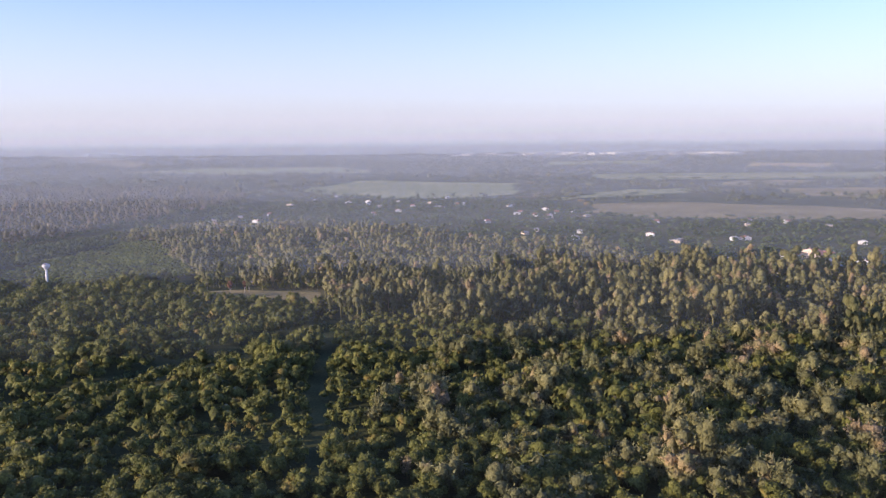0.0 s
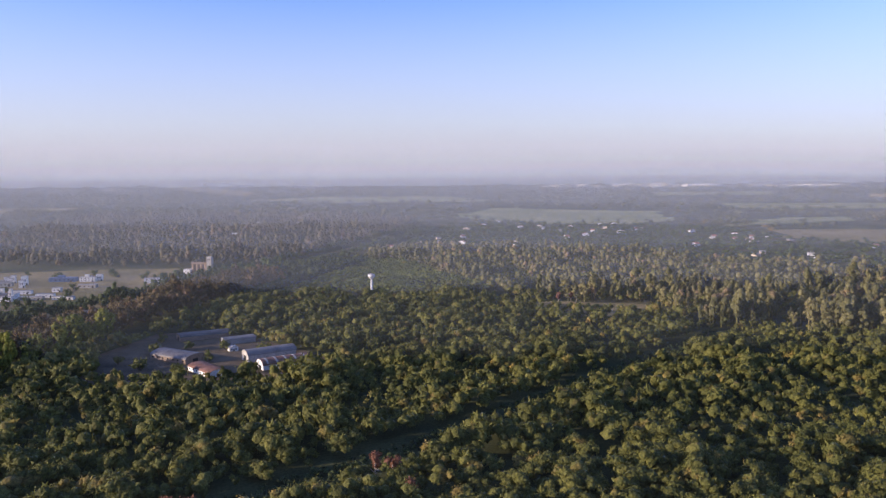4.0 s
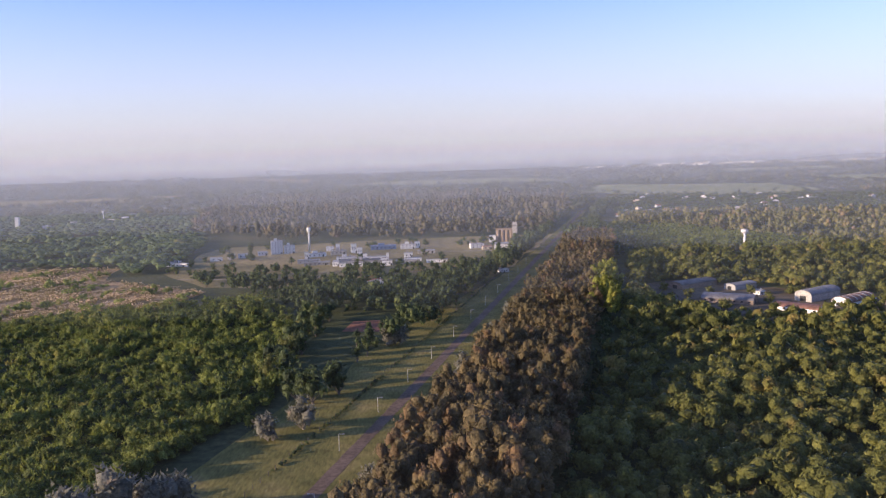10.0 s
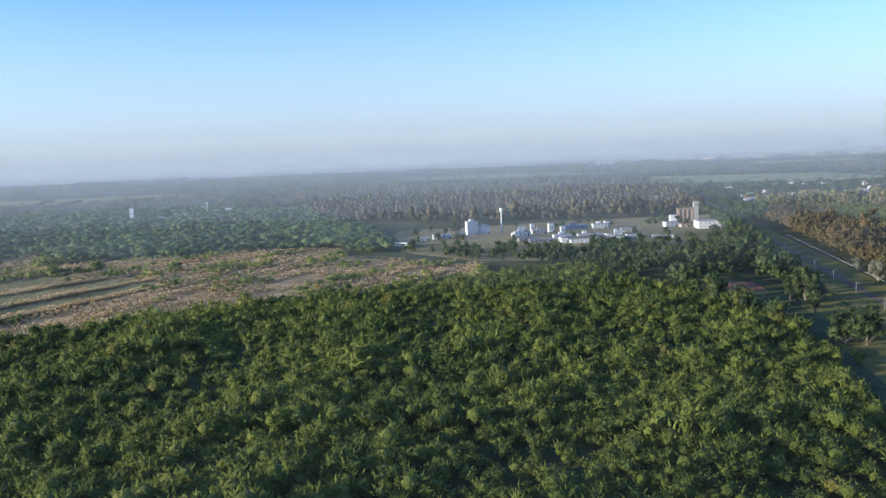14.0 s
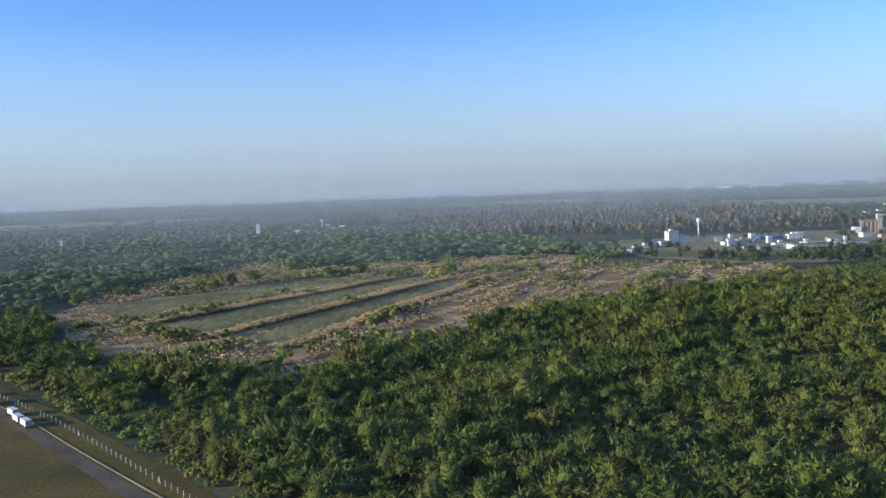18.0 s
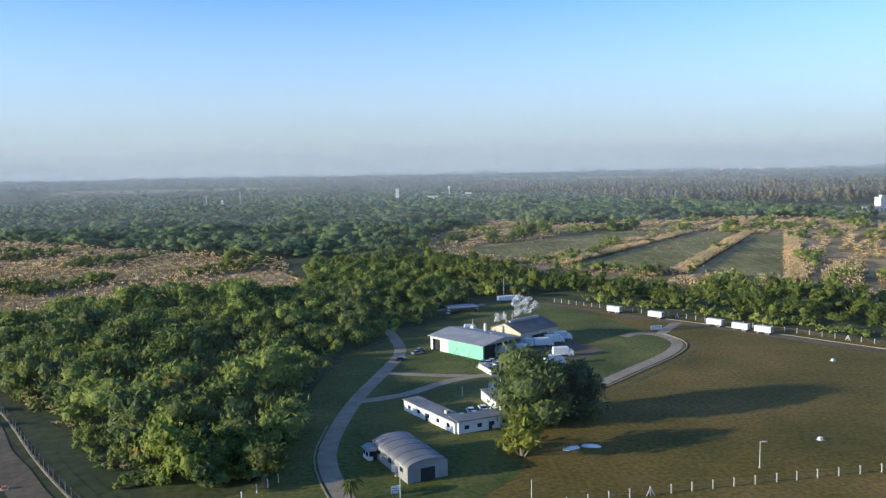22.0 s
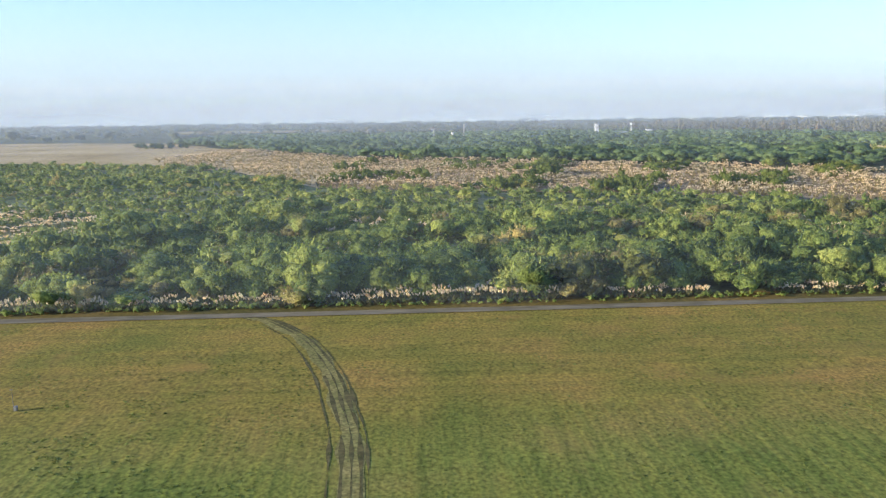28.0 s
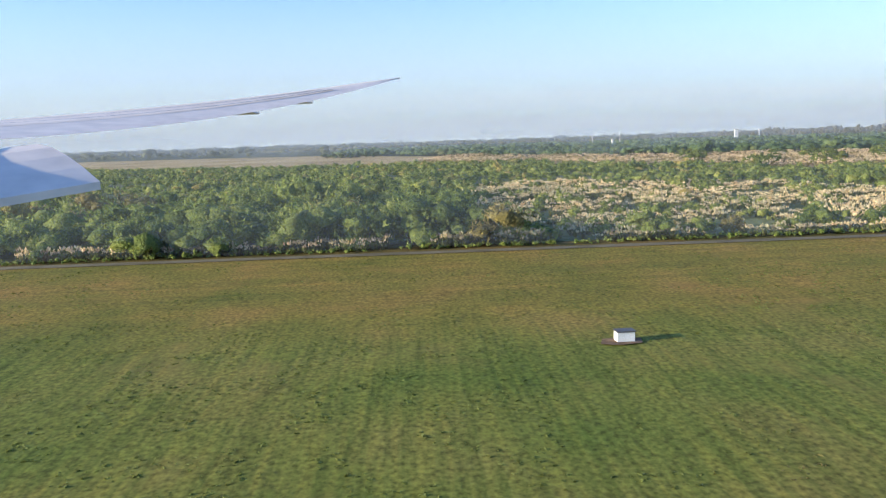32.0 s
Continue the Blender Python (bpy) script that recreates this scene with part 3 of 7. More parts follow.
def scatter(poly, spacing, seed, holes=(), keep=1.0, patchy=None):
    """Places spread over an outline, with some of them left out."""
    g = np.random.default_rng(seed)
    q = np.asarray(poly, float)
    xs, ys = np.arange(q[:, 0].min(), q[:, 0].max(), spacing), np.arange(q[:, 1].min(), q[:, 1].max(), spacing)
    p = np.stack(np.meshgrid(xs, ys), -1).reshape(-1, 2) + g.uniform(-0.48, 0.48, (len(xs) * len(ys), 2)) * spacing
    p = p[inside(p, poly)]
    for h in holes:
        p = p[~inside(p, h)]
    if keep < 1:
        p = p[g.uniform(size=len(p)) < keep]
    if patchy:
        size, level, long, turn = (*patchy, 1.0, 0.0)[:4] if len(patchy) < 4 else patchy
        c, n = math.cos(turn), math.sin(turn)
        v = np.array([noise.noise(((x * c + y * n) / size / long, (y * c - x * n) / size, seed)) for x, y in p]) if len(p) else np.zeros(0)
        p = p[v > level]
    return p


def away(p, line, dist):
    """The places that lie farther than dist from a line."""
    keep = np.ones(len(p), bool)
    for a, b in zip(line, line[1:]):
        a, b = np.array(a, float), np.array(b, float)
        t = np.clip(((p - a) @ (b - a)) / ((b - a) @ (b - a)), 0, 1)
        keep &= np.linalg.norm(p - a - t[:, None] * (b - a), axis=1) > dist
    return p[keep]


def stand(name, places, protos, material, seed, size=(0.75, 1.3), label="", category="trees", tall=(0.85, 1.2), smooth=True, z=0.0, swell=0.28):
    """Many plants joined into one mesh."""
    g = np.random.default_rng(seed)
    places = places[in_woods(places)]
    which = g.integers(0, len(protos), len(places))
    V, F, n = [], [], 0
    for k, (pv, pf) in enumerate(protos):
        p = places[which == k]
        if not len(p):
            continue
        a, s, h = g.uniform(0, 6.28, len(p)), size[0] + (size[1] - size[0]) * g.uniform(0, 1, len(p)) ** 1.4, g.uniform(*tall, len(p))
        s = s * (1 + swell * 1.6 * np.array([noise.noise((x / 55, y / 55, seed * 3.1)) for x, y in p]))
        c, sn = np.cos(a) * s, np.sin(a) * s
        v = np.empty((len(p), len(pv), 3))
        v[..., 0] = p[:, 0, None] + c[:, None] * pv[:, 0] - sn[:, None] * pv[:, 1]
        v[..., 1] = p[:, 1, None] + sn[:, None] * pv[:, 0] + c[:, None] * pv[:, 1]
        v[..., 2] = (z(p[:, 0], p[:, 1])[:, None] if callable(z) else z) + pv[:, 2] * (s * h)[:, None]
        f = pf[None] + (np.arange(len(p)) * len(pv))[:, None, None] + n
        V.append(v.reshape(-1, 3))
        F.append(f.reshape(-1, 3))
        n += len(p) * len(pv)
    return tagged(new(name, mesh_of(name, np.concatenate(V), np.concatenate(F), material, smooth)), label, category, "", "stuff")


def tree(x, y, seed, radius, height, base, leafmat, bark, label, lobes=9, leaves=420, spire=1.0, group="", name="tree", leaf=0.13, category="tree"):
    """A tree that stands by itself: a tapered trunk with limbs, and a crown."""
    ob = thing(name, label, category, group)
    pv, pf = plant(seed, lobes, leaves, radius, height, base, leaf, spire, spread=(0.16, 0.78))
    crown = new("crown", mesh_of("crown", pv, pf, leafmat))
    crown.parent = ob
    bm = cyl(radius * 0.085, radius * 0.05, -0.2, base + (height - base) * 0.45, 8)
    g = random.Random(seed)
    for i in range(5):
        a = g.uniform(0, 6.28)
        d = Vector((math.cos(a), math.sin(a), g.uniform(0.7, 1.4))).normalized()
        m = Matrix.Translation(Vector((0, 0, base * g.uniform(0.7, 1.0))) + d * radius * 0.3) @ d.to_track_quat("Z", "Y").to_matrix().to_4x4()
        bmesh.ops.create_cone(bm, cap_ends=False, segments=5, radius1=radius * 0.035, radius2=radius * 0.015, depth=radius * 0.65, matrix=m)
    part("trunk", bm, bark, ob)
    ob.location = (x, y, 0)
    return ob


# ---- the plan: outlines in metres, the flight runs towards -x, the view towards +y ----
def ave(y, w=0.0):
    """A place on the avenue: at y along it, w metres to its east."""
    return (-750 + 0.2627 * (y - 236) + 0.967 * w, y - 0.254 * w)


YARD = [(-540, 596), (-516, 696), (-476, 716), (-424, 674), (-356, 606), (-356, 568), (-382, 546), (-446, 524), (-502, 526), (-524, 552)]
YARD_OPEN = [(-530, 592), (-512, 690), (-480, 706), (-430, 668), (-350, 602), (-344, 566), (-380, 534), (-450, 522), (-508, 540)]
CLEARING = [(-186, 846), (-132, 856), (-50, 832), (-50, 768), (-70, 752), (-105, 764), (-161, 808)]
RIDE = [(-400, 290), (-312, 366), (-246, 436), (-187, 501), (-145, 546), (-90, 600), (-25, 678)]
RIDE_EAST = [(-31, 650), (-29, 596), (-31, 517), (-29, 456), (-28, 407), (-26, 361)]
REEDS = [(-1516, 600), (-1450, 470), (-1384, 394), (-1309, 362), (-1240, 438), (-1190, 506), (-1120, 560), (-1040, 604), (-920, 650), (-905, 735), (-1046, 850), (-1063, 947), (-1212, 946), (-1354, 900), (-1440, 1000), (-1527, 698)]
REEDS_WEST = [(-2010, 500), (-1870, 440), (-1764, 392), (-1714, 360), (-1690, 372), (-1594, 443), (-1628, 598), (-1781, 708), (-2007, 867)]
TAN_PLAIN = [(-2010, 500), (-2007, 867), (-2182, 1179), (-2390, 1561), (-2656, 1725), (-2950, 1800), (-3900, 1900), (-2660, 965), (-2183, 790), (-2091, 670)]
BANK = [(-1664, 180), (-1668, 226), (-1700, 298), (-1724, 300), (-1712, 236), (-1738, 204), (-1752, 180)]
PAMPAS = [(-2222, 186), (-2150, 187), (-2090, 190), (-2066, 240), (-2062, 290), (-2096, 372), (-2197, 412), (-2225, 330)]
SITE = [(-1620, 60), (-1597, 150), (-1570, 159), (-1565, 218), (-1559, 284), (-1518, 352), (-1500, 398), (-1460, 385), (-1391, 308), (-1335, 240), (-1290, 182), (-1190, 60)]
CAMPUS = [(-989, 886), (-920, 769), (-833, 752), (-736, 728), (-650, 800), (-606, 850), (-530, 1100), (-505, 1200), (-639, 1200), (-716, 1190), (-1000, 1150)]
MEADOW_A = [(-90, 2360), (85, 2150), (268, 2150), (420, 2245), (540, 2822), (-6, 3168), (-210, 2580)]
MEADOW_B = [(-1250, 4300), (-662, 3900), (120, 3950), (-153, 4880), (-900, 4880)]
FIELD_C = [(470, 1683), (561, 1530), (978, 1415), (1120, 1601), (761, 1905), (543, 1880)]
FIELD_D = [(453, 2020), (600, 2080), (900, 2200), (1000, 2400), (780, 2380), (520, 2110)]
FIELD_E = [(1150, 2000), (1700, 1900), (1900, 2300), (1250, 2350)]
FIELD_F = [(900, 3000), (2200, 2800), (2500, 3300), (1000, 3500)]
FIELD_G = [(-2700, 2700), (-1800, 2900), (-1700, 3500), (-2900, 3400)]
FIELD_H = [(2052, 4184), (2408, 3959), (2763, 4498), (2375, 4783)]
FIELD_I = [(-4057, 11713), (-1566, 6230), (-1436, 5206), (-3152, 8667)]
FIELD_J = [(1092, 4777), (1773, 4728), (2078, 5487), (1288, 5542)]
FIELD_K = [(1103, 2541), (1376, 2481), (1627, 2755), (1380, 2847)]
ROAD_WEST = [(-1574, 112), (-1596, 140), (-1611, 157), (-1619, 167), (-1628, 180), (-1638, 193), (-1650, 213), (-1672, 246), (-1692, 278), (-1708, 303), (-1738, 350), (-1771, 400), (-1830, 495)]
FIREBREAK = [(-1420, 404), (-1374, 345), (-1344, 306), (-1317, 268)]
AVE_LINE = [ave(100), ave(2000)]

NEAR_WOOD = [(-668, 205), (-598, 430), (-535, 640), (-470, 890), (-400, 925), (-330, 900), (-218, 925), (-186, 850), (-50, 745), (-33, 695), (51, 645), (155, 612), (285, 595), (420, 510), (560, 300), (400, 225)]
LOW_WOOD = [(-470, 895), (-430, 1020), (-370, 1270), (-320, 1280), (-200, 960), (-220, 930), (-330, 905), (-400, 930)]
GUM_EAST = [(-395, 1290), (-330, 1290), (-205, 965), (-170, 862), (-40, 840), (-45, 720), (-33, 700), (51, 650), (155, 617), (285, 600), (420, 515), (700, 420), (860, 660), (431, 895), (285, 1120), (-88, 1480), (-330, 1470)]
VILLAGE = [(-330, 1480), (-88, 1490), (285, 1125), (431, 900), (860, 665), (1150, 900), (1000, 1390), (561, 1525), (470, 1670), (453, 2010), (268, 2140), (85, 2140), (-90, 2340), (-250, 2100), (-300, 1800)]
ACACIA = [(-1190, 110), (-1236, 124), (-1263, 158), (-1280, 186), (-1288, 203), (-1321, 250), (-1375, 317), (-1443, 396), (-1505, 445), (-1540, 550), (-1520, 590), (-1450, 462), (-1384, 387), (-1309, 354), (-1240, 430), (-1190, 498), (-1120, 552), (-1040, 596), (-935, 640), (-850, 670), (-800, 600), (-776, 450), (-776, 384), (-804, 303), (-840, 190)]
PARK = [(-775, 420), (-795, 600), (-850, 695), (-900, 745), (-830, 752), (-740, 725), (-655, 785), (-690, 560), (-740, 450)]
SITE_WOOD = [(-1664, 256), (-1648, 238), (-1616, 203), (-1606, 186), (-1598, 172), (-1590, 161), (-1572, 161), (-1569, 218), (-1563, 284), (-1522, 358), (-1505, 404), (-1465, 400), (-1512, 452), (-1546, 560), (-1530, 640), (-1600, 560), (-1590, 436), (-1685, 368), (-1700, 320)]
WEST_WOOD = [(-1535, 640), (-1532, 700), (-1440, 1012), (-1354, 910), (-1212, 956), (-1063, 955), (-1040, 870), (-1000, 900), (-1020, 1190), (-1115, 1434), (-1200, 1800), (-1500, 2100), (-2400, 2000), (-2368, 1500), (-2010, 872), (-1781, 712), (-1632, 602)]
SCRUB = [(-1668, 182), (-1672, 225), (-1712, 306), (-1762, 384), (-1870, 432), (-2008, 492), (-2126, 725), (-2640, 955), (-2720, 800), (-2600, 181)]
GUM_MID = [(-1115, 1434), (-986, 1264), (-846, 1213), (-624, 1210), (-540, 1215), (-470, 1290), (-430, 1450), (-370, 1800), (-310, 2292), (-753, 2700), (-1349, 2700), (-1230, 1900)]
GLADE = [(-764, 402), (-745, 425), (-738, 466), (-722, 510), (-720, 560), (-735, 592), (-775, 594), (-782, 540), (-778, 450)]
OPEN_LAND = [YARD, CLEARING, REEDS, REEDS_WEST, TAN_PLAIN, PAMPAS, SITE, CAMPUS, MEADOW_A, MEADOW_B, FIELD_C, FIELD_D, FIELD_E, FIELD_F, FIELD_G, FIELD_H, FIELD_I, FIELD_J, FIELD_K]
FILLED = [NEAR_WOOD, LOW_WOOD, GUM_EAST, VILLAGE, ACACIA, PARK, SITE_WOOD, WEST_WOOD, SCRUB, GUM_MID]

# ---- ground ----
def field_z(x, y):
    """The airfield falls gently away from its road."""
    return -np.minimum(0.032 * np.maximum(171.0 - np.asarray(y, float), 0.0), 4.5) * np.clip((-1640.0 - np.asarray(x, float)) / 140.0, 0.0, 1.0)


sheet("ground", [(-60000, 171), (-1640, 171), (-1640, -3000), (60000, -3000), (60000, 60000), (-60000, 60000)], 0.0, GROUND, "wild ground of dull green and dry brown growth", "ground")
sheet("ground_south", [(-60000, 171), (-60000, -60000), (60000, -60000), (60000, -3000), (-1640, -3000), (-1640, 171)], -4.7, GROUND, "dull open ground beyond the airfield", "ground")
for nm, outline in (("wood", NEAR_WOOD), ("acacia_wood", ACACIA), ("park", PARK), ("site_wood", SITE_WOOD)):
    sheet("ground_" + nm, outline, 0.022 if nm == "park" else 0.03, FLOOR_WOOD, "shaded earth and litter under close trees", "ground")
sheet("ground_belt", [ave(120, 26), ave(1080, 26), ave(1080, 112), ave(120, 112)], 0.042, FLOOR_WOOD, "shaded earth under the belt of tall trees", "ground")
gx, gy = np.linspace(-4600, -1640, 75), np.linspace(-600, 171, 40)
gv = np.array([(x, y, field_z(x, y)) for y in gy for x in gx])
gf = np.array([(j * 75 + i, j * 75 + i + 1, j * 75 + i + 76, j * 75 + i + 75) for j in range(39) for i in range(74)])
tagged(new("airfield_grass", mesh_of("airfield_grass", gv, gf, AIR_GRASS, True)), "wide mown airfield grass, green with brown dry patches", "grass", "", "structure")
sheet("airfield_grass_east", [(-1640, -600), (-1300, -600), (-1180, 60), (-1620, 60), (-1600, 150), (-1634, 171), (-1640, 171)], 0.05, AIR_GRASS, "mown airfield grass beside the fork of the roads", "grass")
sheet("road_verge", [(-3200, 171), (-1634, 171), (-1668, 230), (-1672, 184), (-3200, 181)], 0.045, SITE_GRASS, "grass verge beside the perimeter road", "grass")
sheet("site_grass", [(-1620, 60), (-1600, 150), (-1572, 159), (-1567, 218), (-1561, 284), (-1520, 352), (-1500, 398), (-1460, 388), (-1388, 312), (-1332, 243), (-1287, 186), (-1180, 60)], 0.055, SITE_GRASS, "brownish mown grass round the fenced site", "grass")
sheet("site_lawn", rough([(-1590, 152), (-1572, 161), (-1567, 218), (-1561, 284), (-1522, 350), (-1502, 394), (-1466, 372), (-1450, 330), (-1443, 303), (-1441, 284), (-1452, 268), (-1480, 238), (-1508, 218), (-1516, 170), (-1552, 118)], 3, 14), 0.062, SITE_LAWN, "green mown lawn round the site buildings", "grass")
sheet("avenue_verge", [ave(100, -54), ave(420, -54), ave(600, -40), ave(760, -20), ave(1010, -12), ave(1700, -8), ave(1700, 8), ave(1100, 16), ave(100, 27)], 0.05, AVENUE_GRASS, "dry grass verges on both sides of the avenue", "grass")
# the glade's deep shade is put into a dark ground colour
sheet("glade", rough(GLADE, 4, 20), 0.062, FLOOR_WOOD, "glade between the wood and the avenue, ground darkened to imitate shade", "grass")
sheet("campus_grass", rough(CAMPUS), 0.045, DRY_FIELD, "dry yellowish lawn between the campus buildings", "grass")
sheet("clearing", rough(CLEARING, 5, 20), 0.045, DRY_FIELD, "dry grass clearing among the trees", "clearing")
sheet("yard", YARD, 0.045, ASPHALT, "grey yard round the vaulted sheds", "yard")
sheet("reed_field", rough(REEDS), 0.045, REED_GROUND, "tan reed field with dry plumes", "field")
sheet("reed_field_west", rough(REEDS_WEST), 0.045, REED_GROUND, "tan reed field with scattered bushes", "field")
sheet("dry_plain", rough(TAN_PLAIN, 14), 0.05, TAN_FIELD, "flat straw-coloured plain", "field")
sheet("scrub_ground", SCRUB, 0.035, SCRUB_GROUND, "rough green and straw ground between bushes", "ground")
sheet("pampas_field", PAMPAS, 0.05, SCRUB_GROUND, "rough field of pampas grass", "field")
for nm, outline, mt, lb in (("meadow", MEADOW_A, MEADOW, "pale misty green meadow"), ("meadow_far", MEADOW_B, MEADOW, "pale misty meadow far away"), ("field_south", FIELD_C, DRY_FIELD, "dry straw-coloured field"),
                            ("field_mid", FIELD_D, MEADOW, "pale green field"), ("field_east", FIELD_E, DRY_FIELD, "dry field between tree lines"), ("field_far", FIELD_F, MEADOW, "misty far field"), ("field_west", FIELD_G, DRY_FIELD, "dry far field"), ("field_stubble", FIELD_H, TAN_FIELD, "pale stubble field far away"),
                            ("field_mist", FIELD_I, DRY_FIELD, "long dry field in the far haze"), ("field_flat", FIELD_J, MEADOW, "misty flat meadow"), ("field_fallow", FIELD_K, DRY_FIELD, "fallow straw-coloured field")):
    sheet(nm, rough(outline, 22), 0.06, mt, lb, "field")
# long mown strips in the reed field, running away from the site
for nm, outline in (("strip_wide", [(-1425, 522), (-1384, 482), (-1222, 735), (-1259, 752)]), ("strip_narrow", [(-1362, 470), (-1326, 440), (-1192, 716), (-1214, 722)]), ("strip_edge", [(-1500, 640), (-1452, 560), (-1300, 770), (-1330, 800)])):
    sheet(nm, outline, 0.09, STRIP, "green mown strip between rows of plumes", "field")

# ---- roads ----
ribbon("road_avenue", [ave(90), ave(600), ave(1100), ave(1700)], 5.8, 0.10, PURPLE_ROAD, "long straight avenue of worn purplish asphalt", "road", wobble=0.6)
ribbon("road_perimeter", [(-1232, 96), (-1264.5, 137), (-1301.5, 182), (-1339.5, 227), (-1369, 262), (-1403, 303), (-1440, 345), (-1465, 376), (-1490, 392), (-1515, 372), (-1545, 352)], 5.5, 0.10, ASPHALT, "narrow grey perimeter road along the fence", "road")
ribbon("kerb_perimeter", [(-1229, 100), (-1261, 140), (-1298, 185), (-1336.5, 230), (-1366, 264.5), (-1400, 305.5), (-1430, 339)], 0.55, 0.06, CONCRETE_ROAD, "pale concrete kerb along the perimeter road", "kerb", height=0.2)
ribbon("road_south", [(-3000, 174), (-2200, 172.5), (-1900, 172.5), (-1700, 176), (-1632, 181)], 4.0, 0.10, OLD_ROAD, "narrow worn tan-grey road along the airfield", "road")
ribbon("road_west", ROAD_WEST, 7.0, 0.105, ASPHALT, "asphalt road leading away between woods", "road")
ribbon("road_site", [(-1545, 140), (-1553, 160), (-1558, 182), (-1557, 205), (-1553, 232), (-1546, 262), (-1541, 290), (-1546, 330), (-1548, 352), (-1530, 368), (-1500, 385)], 4.4, 0.11, CONCRETE_ROAD, "pale worn service road through the site", "road")
ribbon("road_branch", [(-1555, 226), (-1540, 232), (-1526, 246), (-1512, 252), (-1500, 247)], 4.0, 0.115, CONCRETE_ROAD, "pale service road branch", "road")
ribbon("road_branch_north", [(-1546, 258), (-1532, 254), (-1518, 251), (-1506, 250)], 3.5, 0.113, CONCRETE_ROAD, "pale service road branch", "road")
ribbon("road_loop", [(-1506, 222), (-1490, 228), (-1478, 240), (-1466, 253), (-1450, 270), (-1441, 283), (-1438, 293), (-1440, 303), (-1447, 308), (-1455, 303)], 4.2, 0.117, CONCRETE_ROAD, "curving pale loop road with a raised kerb", "road")
ribbon("road_loop_link", [(-1441, 303), (-1432, 318), (-1425, 328)], 4.2, 0.112, CONCRETE_ROAD, "short road joining loop and perimeter road", "road")
sheet("apron", [(-1512, 268), (-1486, 262), (-1468, 282), (-1478, 305), (-1494, 300)], 0.10, ASPHALT, "dark parking apron beside the workshop", "apron")
ribbon("kerb", [(-1548, 140), (-1556, 160), (-1561, 182), (-1560, 205)], 0.35, 0.06, CONCRETE_ROAD, "pale concrete kerb", "kerb", height=0.18)
ribbon("kerb_loop", [(-1508, 218), (-1490, 225), (-1476, 237), (-1464, 250), (-1448, 267), (-1438, 281), (-1435, 293), (-1438, 306)], 0.4, 0.06, CONCRETE_ROAD, "pale concrete kerb of the loop road", "kerb", height=0.25)
# dark ribbon painted for the shadow side of the drain and raised edge
ribbon("drain_bank", [(-1507, 214), (-1489, 221), (-1474, 233), (-1462, 246), (-1446, 263), (-1436, 277)], 1.6, 0.07, RUT, "overgrown drain beside the loop road, its shadow painted dark", "drain", wobble=0.9)
ribbon("path_campus", [(-960, 830), (-860, 815), (-760, 820), (-660, 850)], 5.0, 0.10, CONCRETE_ROAD, "pale campus road", "road")
ribbon("path_campus_north", [(-900, 1010), (-780, 1000), (-650, 1010), (-570, 1000)], 5.0, 0.10, CONCRETE_ROAD, "pale campus road", "road")
for dx, wide in ((-1.3, 0.45), (0.0, 0.28), (1.2, 0.55), (2.1, 0.28), (-3.0, 0.25)):
    ribbon("wheel_track", [(-1992 + dx, 172), (-1985 + dx, 164), (-1978 + dx, 152), (-1972 + dx, 134), (-1969 + dx, 119), (-1967 + dx, 106), (-1966 + dx, 80), (-1966 + dx, 40)], wide, 0.04, RUT, "worn wheel track across the grass", "track", wobble=0.5, lie=field_z, step=2.5)
ribbon("worn_strip", [(-1992, 172), (-1985, 164), (-1978, 152), (-1972, 134), (-1969, 119), (-1967, 106), (-1966, 80), (-1966, 40)], 3.4, 0.03, WORN, "strip of worn grass and soil under the wheel tracks", "track", wobble=1.2, lie=field_z, step=2.5)
sheet("bare_patch", rough([(-761, 541), (-754, 574), (-726, 576), (-736, 535)], 3, 8), 0.078, RED_SOIL, "patch of bare reddish soil", "soil")

# ---- upright sheets that imitate hazy air, thicker with distance; nearest two lift dark tones ----
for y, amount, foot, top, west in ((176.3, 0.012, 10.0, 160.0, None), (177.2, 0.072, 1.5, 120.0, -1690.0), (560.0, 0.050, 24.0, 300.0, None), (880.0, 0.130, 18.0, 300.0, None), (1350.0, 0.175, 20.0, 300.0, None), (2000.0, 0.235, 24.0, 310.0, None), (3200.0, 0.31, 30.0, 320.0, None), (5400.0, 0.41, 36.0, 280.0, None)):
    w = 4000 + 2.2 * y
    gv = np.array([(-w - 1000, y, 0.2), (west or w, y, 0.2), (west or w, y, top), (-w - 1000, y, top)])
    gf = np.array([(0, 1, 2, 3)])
    o = tagged(new("haze", mesh_of("haze", gv, gf, haze_sheet_material("haze_sheet", amount, foot, top, west))), "upright see-through sheet that imitates morning haze over the land", "haze", "", "structure")
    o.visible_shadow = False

# ---- woods ----
def kinds(n, seed, *a, **k):
    return [plant(seed + i, *a, **k) for i in range(n)]


near_leafy = kinds(9, 10, 7, 230, 4.6, 8.6, 1.0, leaf=0.112, wide=0.66, spray=0.28, slim=0.55, core=0.92)
mid_leafy = kinds(8, 30, 3, 38, 4.8, 8.2, 1.0, leaf=0.18, spray=0.25, slim=0.6, core=0.95)
low_leafy = kinds(6, 40, 3, 16, 6.0, 7.4, 1.0, leaf=0.17, spray=0.25, slim=0.6, core=0.96)
site_leafy = kinds(7, 150, 7, 230, 5.2, 8.8, 0.4, leaf=0.115, wide=0.75, spray=0.34, slim=0.5)
acacia_near = kinds(9, 50, 5, 190, 5.4, 8.2, 0.6, leaf=0.155, wide=0.80, spray=0.60, slim=0.30, ragged=0.36)
acacia_mid = kinds(8, 60, 3, 50, 6.0, 8.6, 1.0, leaf=0.20, spray=0.55, slim=0.36, core=0.86)
